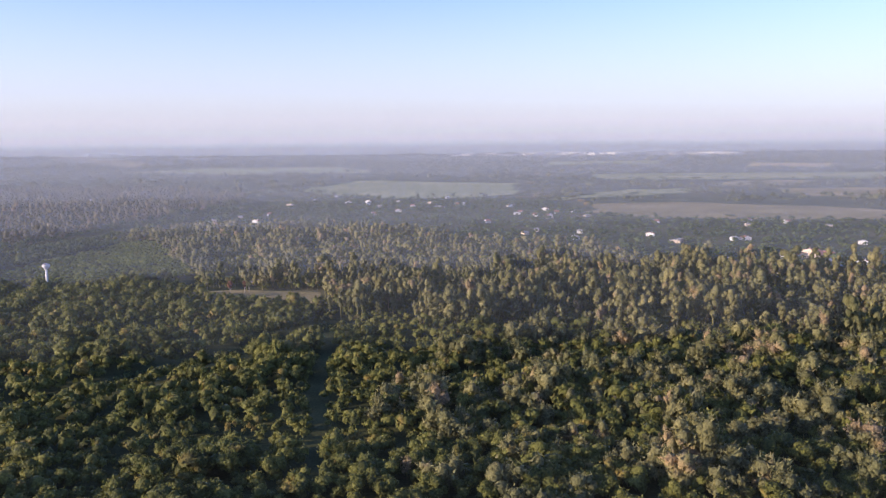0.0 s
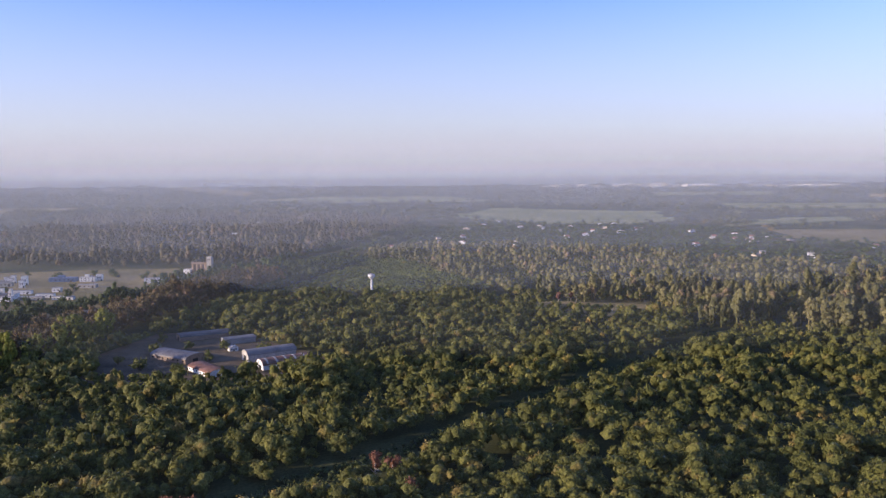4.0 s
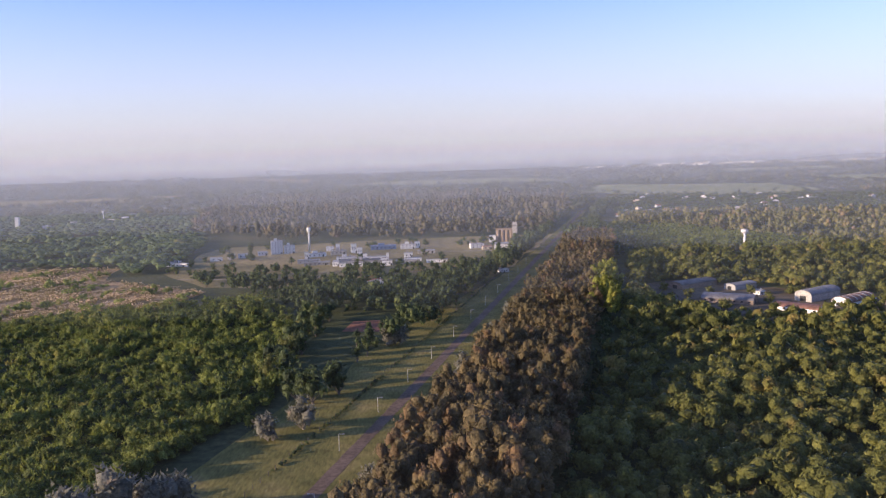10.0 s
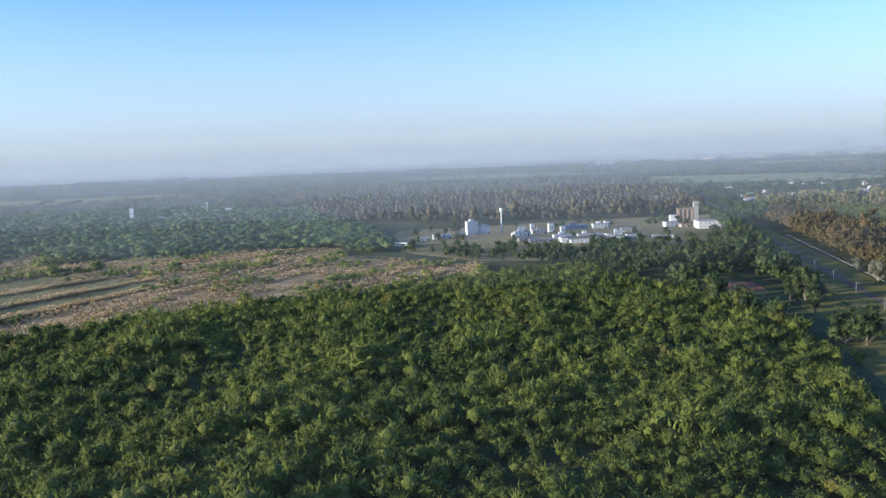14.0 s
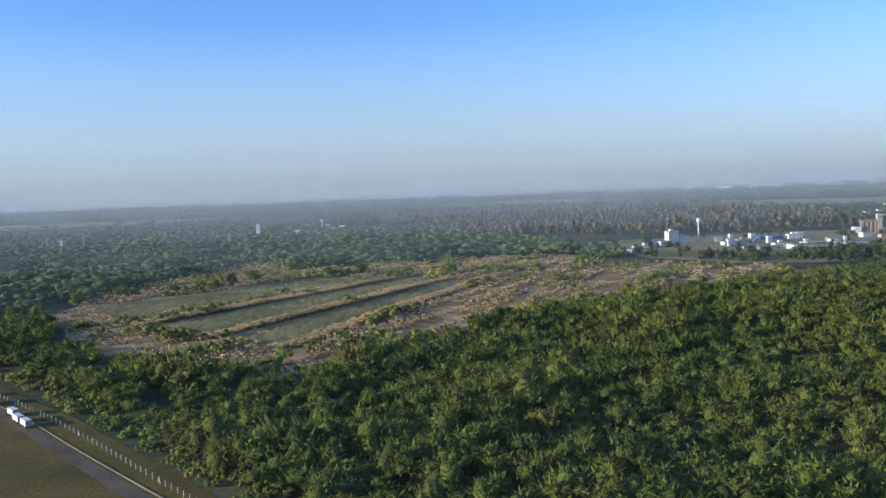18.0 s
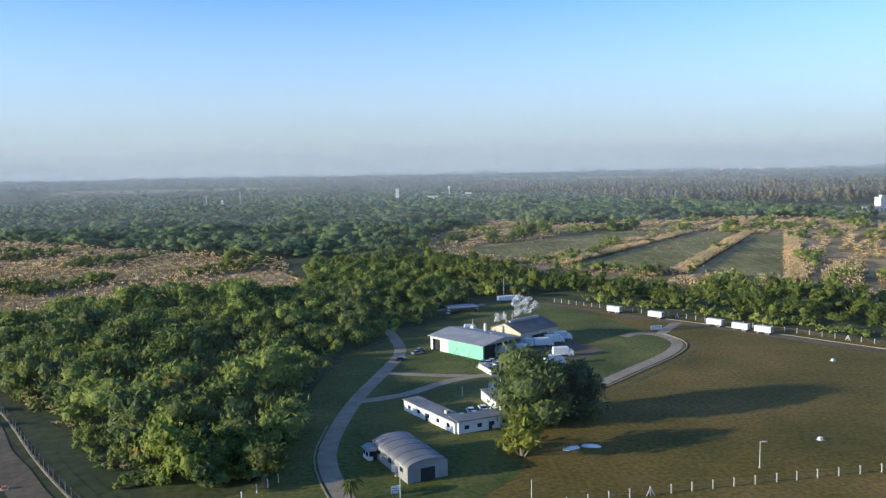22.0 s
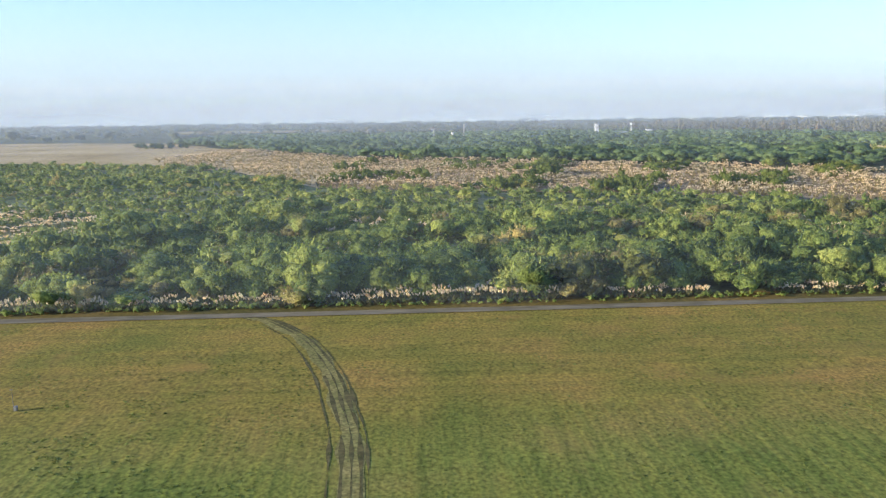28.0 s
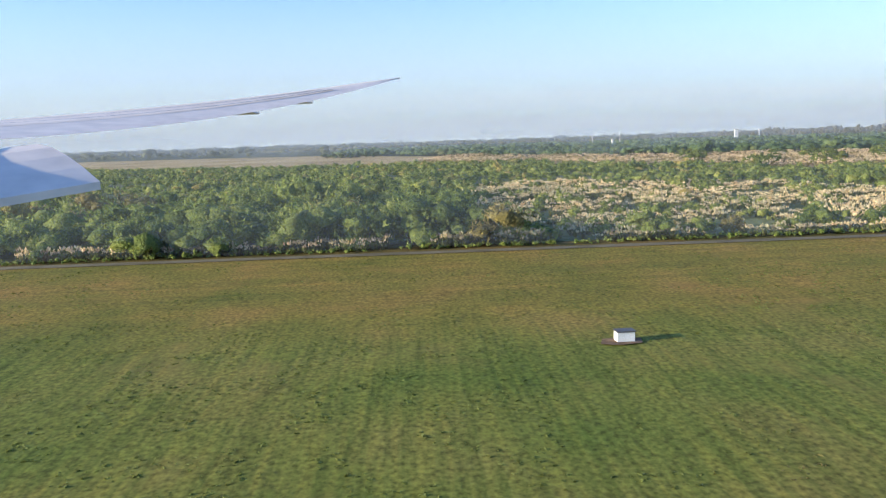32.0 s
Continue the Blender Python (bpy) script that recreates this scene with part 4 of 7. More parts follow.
gum_near = kinds(9, 70, 9, 120, 5.2, 26.0, 5.0, leaf=0.13, spire=1.4, trunk=0.6, spread=(0.16, 0.88), wide=0.50, spray=0.30, slim=0.5, core=0.92)
gum_mid = kinds(7, 80, 4, 24, 7.0, 19.0, 1.0, leaf=0.17, spire=1.35, spread=(0.15, 0.86), wide=0.52, spray=0.30, slim=0.55, core=0.95)
row_near = kinds(7, 90, 12, 260, 5.5, 26.0, 3.0, leaf=0.13, spire=1.3, spread=(0.2, 0.84), spray=0.30, slim=0.5, core=0.9)
row_mid = kinds(6, 97, 8, 80, 5.5, 24.0, 3.0, leaf=0.22, spire=1.3, spread=(0.2, 0.84), spray=0.35, slim=0.5)
scrub_near = kinds(11, 110, 6, 210, 3.6, 4.8, 0.1, leaf=0.105, wide=0.85, ragged=0.36, spray=0.45, slim=0.40)
scrub_fine = kinds(9, 115, 8, 460, 3.6, 4.8, 0.0, leaf=0.078, wide=0.85, ragged=0.36, spray=0.5, slim=0.42, core=0.88)
scrub_mid = kinds(8, 120, 3, 32, 4.2, 4.6, 0.1, leaf=0.20, wide=0.8, spray=0.45, slim=0.45, core=0.86)
far_clump = kinds(6, 130, 2, 0, 19.0, 15.0, 1.0, spire=0.7)
far_gum = kinds(6, 140, 3, 8, 8.0, 18.0, 1.0, leaf=0.3, spire=1.3)

p = away(scatter(NEAR_WOOD, 8.6, 1, (YARD_OPEN, CLEARING), patchy=(30, -0.55)), RIDE, 13.5)
p = away(p, RIDE_EAST, 5.6)
stand("woodland", p[p[:, 1] < 385], near_leafy, LEAF_WOOD, 1, size=(0.85, 1.85), tall=(0.85, 1.1), swell=0.30, label="close broadleaf wood in dull sunlit greens")
stand("woodland", p[p[:, 1] >= 385], mid_leafy, LEAF_WOOD, 2, size=(0.85, 1.95), tall=(0.85, 1.1), swell=0.30, label="close broadleaf wood in dull greens")
ride = [(x - 6.5, y + 6.5) for x, y in RIDE] + [(x + 6.5, y - 6.5) for x, y in RIDE[::-1]]
# dark-leaved growth added to imitate the wood's shadow on the ride
stand("ride_growth", scatter(ride, 4.4, 56), scrub_mid, LEAF_DARK, 56, size=(0.35, 0.8), label="undergrowth added along the ride, dark-leaved to imitate shade", category="bushes")
g_east = scatter([(-20, 400), (60, 300), (560, 300), (420, 510), (285, 595), (155, 612), (60, 560)], 12.0, 3, keep=0.85, patchy=(42, -0.10))
stand("mixed_gums", away(g_east, RIDE_EAST, 6), kinds(7, 75, 10, 190, 6.6, 17.0, 1.0, leaf=0.16, spire=1.3, trunk=0.4, spread=(0.2, 0.85)), LEAF_GUM, 3, size=(0.7, 1.35), label="olive gum trees mixed into the wood")
stand("low_wood", away(scatter(LOW_WOOD, 7.0, 4), AVE_LINE, 12), mid_leafy, LEAF_ACACIA, 4, tall=(0.6, 0.8), label="low even green wood round the water tower")
p = away(scatter(GUM_EAST, 11.6, 5, (CLEARING,), patchy=(46, -0.16)), AVE_LINE, 12)
stand("gum_wood", p[p[:, 1] < 900], gum_near, LEAF_GUM, 5, size=(0.65, 1.45), tall=(0.75, 1.15), swell=0.30, label="tall olive-brown gum trees with pale stems")
stand("gum_wood", p[p[:, 1] >= 900], gum_mid, LEAF_GUM, 6, size=(0.7, 1.35), tall=(0.65, 1.1), swell=0.15, label="tall olive-brown gum trees")
p = away(scatter(GUM_EAST, 14.0, 55, (CLEARING,)), AVE_LINE, 12)
stand("gum_undergrowth", p, low_leafy, LEAF_WOOD, 55, size=(0.88, 1.5), label="low green trees under the gum trees")
p = away(scatter(VILLAGE, 18.0, 7, keep=0.8), AVE_LINE, 12)
stand("village_trees", p, low_leafy, LEAF_DARK, 7, size=(0.8, 1.5), tall=(0.6, 1.0), label="dark garden trees among village houses")
p = away(scatter(ACACIA, 7.4, 8, (GLADE,), patchy=(40, -0.72)), FIREBREAK, 3.2)
stand("acacia_wood", p[p[:, 1] < 345], acacia_near, LEAF_ACACIA, 8, label="dense feathery green acacia wood", size=(0.75, 1.4), tall=(0.8, 1.1), swell=0.32)
stand("acacia_wood", p[p[:, 1] >= 345], acacia_mid, LEAF_ACACIA, 9, label="dense feathery green acacia wood", size=(0.75, 1.4), tall=(0.8, 1.1), swell=0.32)
# dark leaf colour stands in for the belt's shade in this gap
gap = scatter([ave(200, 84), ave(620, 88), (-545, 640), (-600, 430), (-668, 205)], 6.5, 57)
stand("belt_undergrowth", gap, mid_leafy, LEAF_DARK, 57, size=(0.6, 1.15), label="low trees between the belt and the wood, shade put into dark leaves")
# far avenue lies in shadow: its shade is put into the leaf colour
p = np.concatenate([scatter([ave(1060, 18), ave(1290, 14), (-390, 1288), (-372, 1262), (-432, 1020), (-470, 897), ave(900, 88)], 9.5, 58), scatter([ave(1290, 20), ave(1900, 24), ave(1900, 50), ave(1290, 50)], 11.0, 59), scatter([ave(1190, -20), ave(1900, -24), ave(1900, -50), ave(1230, -50)], 11.0, 60)])
stand("avenue_grove", p, mid_leafy, LEAF_DARK, 58, size=(0.9, 1.7), label="trees along the far end of the avenue, shade put into dark leaves")
belt = [ave(130, 28), ave(1060, 30), ave(1040, 84), ave(130, 84)]
p = scatter(belt, 6.8, 10)
stand("tree_belt", p[p[:, 1] < 430], row_near, LEAF_ROW, 10, size=(0.8, 1.15), label="belt of tall brown-green trees beside the avenue")
stand("tree_belt", p[p[:, 1] >= 430], row_mid, LEAF_ROW, 20, size=(0.8, 1.15), label="belt of tall brown-green trees beside the avenue")
stand("bright_trees", scatter([ave(560, 78), ave(690, 78), ave(690, 98), ave(560, 98)], 9, 11), row_near, LEAF_LIGHT, 11, label="bright yellow-green trees at the edge of the belt")
stand("park_trees", scatter(PARK, 9.0, 12, (GLADE,), keep=0.8), kinds(5, 95, 6, 60, 4.2, 12.0, 1.0, leaf=0.25, spire=1.3), LEAF_DARK, 12, size=(0.8, 1.7), label="dark evergreen park trees")
p = np.concatenate([scatter([ave(600, -40), ave(700, -28), ave(860, -13), ave(1120, -13), ave(1120, -34), ave(860, -40), ave(700, -52)], 8.5, 23, keep=0.85), scatter([ave(1040, 14), ave(1120, 14), ave(1120, 40), ave(1040, 40)], 8.5, 24)])
stand("avenue_grove", p, kinds(6, 160, 7, 90, 5.4, 17.0, 0.6, leaf=0.17, spire=1.3), LEAF_DARK, 23, size=(0.8, 1.4), label="dark trees lining the far part of the avenue")
p = scatter(SITE_WOOD, 7.4, 13)
low_part = (p[:, 1] > 232) & (p[:, 0] > -1612)
for k, (q, size) in enumerate(((p[~low_part], (1.0, 1.7)), (p[low_part], (0.75, 1.2)))):
    stand("site_wood", q[::3], site_leafy, LEAF_PARK, 13 + 50 * k, size=size, label="dense wood beside the site fence")
    stand("site_wood", q[1::3], site_leafy, LEAF_FRESH, 25 + 50 * k, size=size, label="dense deep green wood beside the site fence")
    stand("site_wood", q[2::3], site_leafy, LEAF_ACACIA, 27 + 50 * k, size=size, label="dense sunlit green wood beside the site fence")
p = scatter(WEST_WOOD, 15.0, 14, patchy=(90, -0.30))
stand("west_wood", p[p[:, 1] >= 1250], kinds(6, 45, 2, 0, 6.6, 7.4, 1.0), LEAF_WEST, 64, size=(1.5, 2.2), tall=(0.5, 0.75), label="low dark green wood in the distance")
stand("west_wood", p[p[:, 1] < 1250], low_leafy, LEAF_WEST, 14, size=(1.7, 2.5), tall=(0.5, 0.75), label="low dark green wood beyond the reed field")
p = away(scatter(SCRUB, 7.2, 15, (PAMPAS, BANK), patchy=(34, -0.50)), ROAD_WEST, 9)
p_far = scatter(SCRUB, 10.0, 16, (PAMPAS,), patchy=(50, -0.42))
near = p[p[:, 1] < 320]
kind = np.array([noise.noise((x / 22, y / 13, 4.5)) for x, y in near]) + np.random.default_rng(8).uniform(-0.34, 0.34, len(near))
for k, (lo, hi, leaves, tone) in enumerate(((-9.0, -0.22, LEAF_DEEP, "deep green"), (-0.22, 0.08, LEAF_FRESH, "fresh green"), (0.08, 0.40, LEAF_SCRUB, "olive and straw"), (0.40, 9.0, LEAF_OCHRE, "autumn ochre"))):
    for m, (pick, proto) in enumerate(((near[:, 1] < 212, scrub_fine), (near[:, 1] >= 212, scrub_near))):
        stand("scrub", near[(kind >= lo) & (kind < hi) & pick], proto, leaves, 15 + 70 * k + m, size=(0.9, 2.4), tall=(0.6, 1.05), label="low mixed scrub in " + tone)
bank = scatter(BANK, 5.4, 21, keep=0.75)
stand("scrub_bank", bank, scrub_near, LEAF_SCRUB, 21, size=(0.6, 1.25), label="low bushes on the road bank")
stand("scrub", p_far[p_far[:, 1] >= 320], scrub_mid, LEAF_SCRUB, 16, size=(0.8, 1.55), tall=(0.6, 0.9), label="low mixed scrub in greens and ochres")
p = away(scatter(GUM_MID, 20.0, 17, patchy=(70, -0.38)), AVE_LINE, 24)
stand("gum_wood", p, gum_mid, LEAF_BROWN_GUM, 17, size=(0.95, 1.6), tall=(0.65, 1.15), swell=0.2, label="tall brown-green gum wood behind the campus")
fan = [(-1850, 1250), (-1500, 1500), (1250, 1400), (5200, 7300), (-6800, 7300), (-5600, 2300), (-4000, 1950), (-2950, 1850), (-2400, 1600)]
p = scatter(fan, 74.0, 18, OPEN_LAND + FILLED, patchy=(260, -0.14))
stand("far_woods", p, far_clump, LEAF_FAR, 18, label="far woods and tree lines in the haze", tall=(0.6, 1.1), swell=0.5)
p = scatter([(-9000, 7200), (7000, 7200), (15000, 17000), (-17000, 17000)], 250.0, 22, (FIELD_I,), patchy=(1500, -0.10))
stand("far_woods", p, far_clump, LEAF_FAR, 22, size=(3.5, 6.0), tall=(0.18, 0.32), label="woods on the horizon in the haze")
p = scatter([(-2000, 2000), (1200, 1500), (1800, 2400), (-2000, 3200)], 24.0, 19, OPEN_LAND + FILLED, patchy=(150, 0.10))
stand("far_gums", p, far_gum, LEAF_FAR, 19, label="far gum trees rising out of the woods")

# bushes along the foot of the woods
edge = [[(-1300, 206), (-1340, 254), (-1392, 318), (-1450, 388), (-1440, 396), (-1380, 326), (-1328, 262), (-1290, 214)], [(-1668, 256), (-1624, 201), (-1602, 168), (-1570, 172), (-1574, 182), (-1600, 182), (-1618, 208), (-1660, 264)]]
for k, band in enumerate(edge):
    stand("edge_scrub", scatter(band, 2.6, 61 + k, patchy=(9, -0.12)), scrub_mid, LEAF_SCRUB, 61 + k, size=(0.25, 0.75), label="low bushes and dry growth along the edge of the wood", category="bushes")
stand("dry_growth", scatter([(-1291, 197), (-1315, 237), (-1346, 275), (-1341, 280), (-1309, 243), (-1285, 203)], 1.7, 66, patchy=(10, -0.15)), scrub_mid, LEAF_RUST, 66, size=(0.22, 0.5), label="rusty brown dry growth between fence and wood", category="bushes")
# ---- pampas grass ----
def pampas_tuft(seed, blades, plumes, height, spread):
    """Arching blades and upright feathery plumes, as two sets of triangles."""
    g = np.random.default_rng(seed)
    a, out = g.uniform(0, 6.28, blades), []
    for t in a:
        d, n = np.array((math.cos(t), math.sin(t), 0)), np.array((-math.sin(t), math.cos(t), 0))
        h = height * g.uniform(0.4, 0.75)
        out.append([n * 0.22 * spread, -n * 0.22 * spread, d * spread * g.uniform(0.5, 1.1) + np.array((0, 0, h))])
    bl = np.array(out).reshape(-1, 3)
    out = []
    for i in range(plumes):
        t, r = g.uniform(0, 6.28), g.uniform(0.1, 0.8) * spread
        c = np.array((math.cos(t) * r, math.sin(t) * r, height * g.uniform(0.55, 0.7)))
        w, h = g.uniform(0.15, 0.26), height * g.uniform(0.18, 0.30)
        lean = np.array((math.cos(t), math.sin(t), 0)) * 0.25
        for q in (0, 1.57):
            n = np.array((math.cos(q + t), math.sin(q + t), 0)) * w
            out.append([c, c + lean * 0.5 + n + (0, 0, h * 0.55), c + lean + (0, 0, h)])
            out.append([c, c + lean + (0, 0, h), c + lean * 0.5 - n + (0, 0, h * 0.55)])
    pl = np.array(out).reshape(-1, 3)
    return (bl, np.arange(len(bl)).reshape(-1, 3)), (pl, np.arange(len(pl)).reshape(-1, 3))


tufts = [pampas_tuft(200 + i, 9, 10, 2.8, 1.6) for i in range(5)]
reeds = [pampas_tuft(220 + i, 6, 5, 2.3, 1.6) for i in range(5)]


def pampas(name, places, protos, seed, label, size=(0.7, 1.25), blades=None, plume=None):
    stand(name + "_leaves", places, [t[0] for t in protos], blades or BLADES, seed, size=size, label="arching dull leaves of pampas grass", category="grass")
    stand(name + "_plumes", places, [t[1] for t in protos], plume or PLUME, seed, size=size, label=label, category="grass")


pampas("pampas", scatter(PAMPAS, 3.0, 31, patchy=(10, -0.10, 2.5)), tufts, 31, "pale cream pampas plumes lit by the sun")
fringe = away(scatter([(-2560, 178.4), (-1690, 179.5), (-1690, 184), (-2560, 183.5)], 1.9, 32, patchy=(18, -0.20)), ROAD_WEST, 6)
pampas("pampas_fringe", fringe, tufts, 32, "white pampas plumes along the road edge", (0.75, 1.2))
foot = away(scatter([(-2560, 176.0), (-1690, 177.4), (-1690, 181), (-2560, 180)], 1.9, 37, patchy=(14, -0.35)), ROAD_WEST, 6)
stand("fringe_growth", foot, scrub_mid, LEAF_FRESH, 37, size=(0.15, 0.34), label="low green growth at the foot of the plumes", category="bushes")
pampas("pampas_edge", scatter([(-1666, 252), (-1650, 233), (-1619, 198), (-1609, 182), (-1601, 168), (-1594, 158), (-1590, 161), (-1597, 172), (-1605, 186), (-1615, 203), (-1647, 238), (-1663, 256)], 2.0, 39, patchy=(8, 0.12)), tufts, 39, "pale pampas clumps along the foot of the wood", (0.5, 0.9))
pampas("pampas_bank", scatter(BANK, 4.2, 33, patchy=(12, 0.02)), tufts, 33, "pale pampas plumes on the road bank", (1.0, 1.6))
pampas("pampas_scrub", scatter([(-1690, 188), (-2460, 188), (-2460, 330), (-1760, 330)], 6.5, 34, (PAMPAS,), patchy=(40, 0.12)), tufts, 34, "pampas plumes standing among the scrub", (0.9, 1.4))
STRIPS = [[(-1432, 530), (-1380, 476), (-1218, 738), (-1262, 757)], [(-1368, 474), (-1320, 434), (-1188, 714), (-1216, 726)], [(-1504, 642), (-1452, 554), (-1296, 770), (-1332, 804)]]
p = scatter(REEDS, 4.0, 35, STRIPS, patchy=(9, -0.02, 7.0, 1.03))
pampas("reed_bed", p, reeds, 35, "tan dry reeds with pale plumes", (1.0, 1.8), REED_BLADES, REED_PLUME)
for k, (a, b) in enumerate((((-1374, 474), (-1215, 738)), ((-1322, 432), (-1188, 712)), ((-1434, 530), (-1266, 758)))):
    n = np.array((-(b[1] - a[1]), b[0] - a[0])) / math.dist(a, b) * 5.5
    band = [np.array(a) + n, np.array(b) + n, np.array(b) - n, np.array(a) - n]
    pampas("reed_row", scatter(band, 2.2, 36 + k), tufts, 36 + k, "straight row of pale plumes between mown strips", (0.8, 1.4), REED_BLADES, REED_PLUME)
pampas("reed_bed_plain", scatter([(-2010, 500), (-2007, 867), (-2182, 1179), (-2230, 900), (-2183, 790), (-2091, 670)], 6.0, 46, patchy=(18, -0.1, 4.0)), reeds, 46, "tan dry reeds at the edge of the plain", (1.1, 2.0), REED_BLADES, REED_PLUME)
for k, st in enumerate(STRIPS):
    pampas("strip_reeds", scatter(st, 11.0, 47 + k, patchy=(40, 0.0)), reeds, 47 + k, "stray pale plumes on the mown strip", (0.5, 1.0), REED_BLADES, REED_PLUME)
pampas("reed_bed_west", scatter(REEDS_WEST, 5.4, 40, patchy=(18, -0.34, 4.0)), reeds, 40, "tan dry reeds with pale plumes", (1.1, 2.0), REED_BLADES, REED_PLUME)
stand("reed_bushes", scatter(REEDS, 8.0, 41, STRIPS, patchy=(24, 0.20, 3.0)), scrub_mid, LEAF_SCRUB, 41, size=(0.7, 1.5), label="dark bushes scattered in the reeds", category="bushes")
stand("reed_bushes", scatter(REEDS_WEST, 7.0, 42, patchy=(24, 0.27, 4.0)), scrub_mid, LEAF_ACACIA, 42, size=(0.8, 1.7), label="dark bushes scattered in the reeds", category="bushes")
stand("pampas_bushes", scatter(PAMPAS, 6.0, 44, patchy=(16, 0.10)), scrub_mid, LEAF_SCRUB, 44, size=(0.45, 0.9), label="dull bushes among pampas grass", category="bushes")

# short grass tufts on the airfield, within the stretch that the low flight passes
g_tuft = []
for i in range(5):
    gg, v = np.random.default_rng(300 + i), []
    for j in range(4):
        t, r = gg.uniform(0, 6.28), gg.uniform(0.05, 0.35)
        c, n = np.array((math.cos(t) * r, math.sin(t) * r, 0)), np.array((-math.sin(t + j), math.cos(t + j), 0)) * gg.uniform(0.10, 0.22)
        v += [c - n, c + n, c + np.array((gg.uniform(-0.12, 0.12), gg.uniform(-0.12, 0.12), gg.uniform(0.05, 0.16)))]
    g_tuft.append((np.array(v), np.arange(12).reshape(-1, 3)))
stand("grass_tufts", scatter([(-2330, 58), (-1740, 66), (-1740, 168), (-2330, 168)], 1.15, 51, patchy=(7, 0.05)), g_tuft, TUFT, 51, size=(0.45, 1.3), label="short rough tufts of airfield grass", category="grass", z=field_z)

# ---- single trees ----
big = "large dense green tree with a long shadow on the grass"
tree(-1507, 203, 401, 11.5, 21, -1.0, LEAF_PARK, BARK, big, 32, 4600, spire=1.2, name="broadleaf_tree", leaf=0.075)
tree(-1493, 209, 402, 8.5, 16.5, -1.0, LEAF_DARK, BARK, big, 26, 3200, spire=1.2, name="broadleaf_tree", leaf=0.08)
tree(-1513, 179, 403, 7.2, 12.5, -1.0, LEAF_LIGHT, BARK, "yellow-green tree at the edge of the site lawn", 9, 700, name="broadleaf_tree", leaf=0.12)
tree(-1570, 167, 404, 5.5, 11, 1.5, LEAF_WOOD, BARK, "green tree at the corner of the wood", 9, 600, name="broadleaf_tree", leaf=0.12)
# dark leaves of the first three bushes stand in for their shaded side
for i, (x, y, r, h, leaves, tone) in enumerate(((-2251, 187, 9, 10.5, LEAF_DEEP, "deep green"), (-2238, 188, 10, 12, LEAF_DEEP, "deep green"), (-2226, 186, 8, 10, LEAF_PARK, "dark green"), (-2001, 187, 6.5, 8.5, LEAF_FRESH, "fresh green"), (-1988, 188, 6, 9, LEAF_DEEP, "deep green"),
                                                (-1964, 188, 8, 10, LEAF_SCRUB, "olive"), (-1919, 187, 8.5, 10.5, LEAF_WOOD, "grey-green"), (-1903, 186, 8, 10, LEAF_WOOD, "grey-green"), (-1858, 186, 5, 7, LEAF_SCRUB, "yellow-green"), (-2128, 187, 6, 5.5, LEAF_FRESH, "fresh green"), (-2142, 188, 5.5, 6, LEAF_DEEP, "deep green"))):
    tree(x, y, 790 + i, r, h, -1.0, leaves, BARK, "broad " + tone + " bush beside the airfield road", 15, 900, group="roadside bushes", name="roadside_bush", leaf=0.085, category="bush")
for i, (x, y, r, h) in enumerate(((-1521, 666, 7, 9), (-1495, 693, 7, 10), (-1487, 700, 5, 8), (-1459, 719, 6, 10), (-1439, 724, 7, 10), (-1428, 752, 9, 12), (-1416, 760, 7, 11), (-1400, 779, 8, 11), (-1330, 800, 8, 10), (-1300, 830, 7, 9), (-1210, 790, 8, 10))):
    tree(x, y, 410 + i, r * 1.1, h * 1.3, 0.0, LEAF_DEEP, BARK, "rounded green tree standing in the reed field", 8, 200, group="field trees", name="field_tree", leaf=0.2)
for i, (x, y, r, h) in enumerate(((-812, 230, 10.0, 25), (-802, 239, 10.5, 27), (-788, 240, 9.5, 21), (-785, 250, 8.0, 18), (-792, 229, 6.5, 13), (-797, 252, 7.0, 17), (-769, 323, 6.0, 13), (-756, 336, 7.5, 17), (-727, 494, 6.0, 14), (-718, 496, 6.0, 14),
                                  *[(*ave(y, 22 + (k % 2) * 4), 4.8 + (k % 3) * 0.6, 13 + k % 5) for k, y in enumerate(range(222, 620, 24))])):
    tree(x, y, 430 + i, r, h, 0.2, LEAF_GREY, BARK_PALE, "grey-leaved tree beside the avenue", 13, 420, spire=1.2, group="grey avenue trees", name="grey_tree", leaf=0.14)
for i, (x, y, r, h) in enumerate(((-780, 341, 4.0, 6), (-765, 379, 8.5, 20), (-757, 373, 8.5, 24), (-746, 388, 8, 20), (-750, 402, 6, 17), (-737, 484, 5, 18), (-806, 222, 7, 13), (-742, 452, 4.5, 25), (-737, 466, 4.5, 24), (-736, 496, 4.0, 22), (-730, 512, 3.6, 20))):
    tree(x, y, 460 + i, r, h, 0.8, LEAF_LIGHT if i == 0 else LEAF_DARK, BARK, "bright green shrub beside the avenue" if i == 0 else "dark evergreen beside the avenue", 8, 260, spire=1.5, group="avenue evergreens", name="evergreen_tree", leaf=0.16)
for i, (x, y, r) in enumerate(((-373, 300, 8.0), (-383, 306, 5.0), (-303, 345, 5.0), (-295, 342, 4.2), (-285, 317, 4.2))):
    tree(x, y, 480 + i, r, 14 if i < 2 else 17, 3.0 if i < 2 else 7.0, LEAF_PINK, BARK_PALE, "withered reddish tree among the green wood", 6, 260, group="withered trees", name="withered_tree", leaf=0.13)
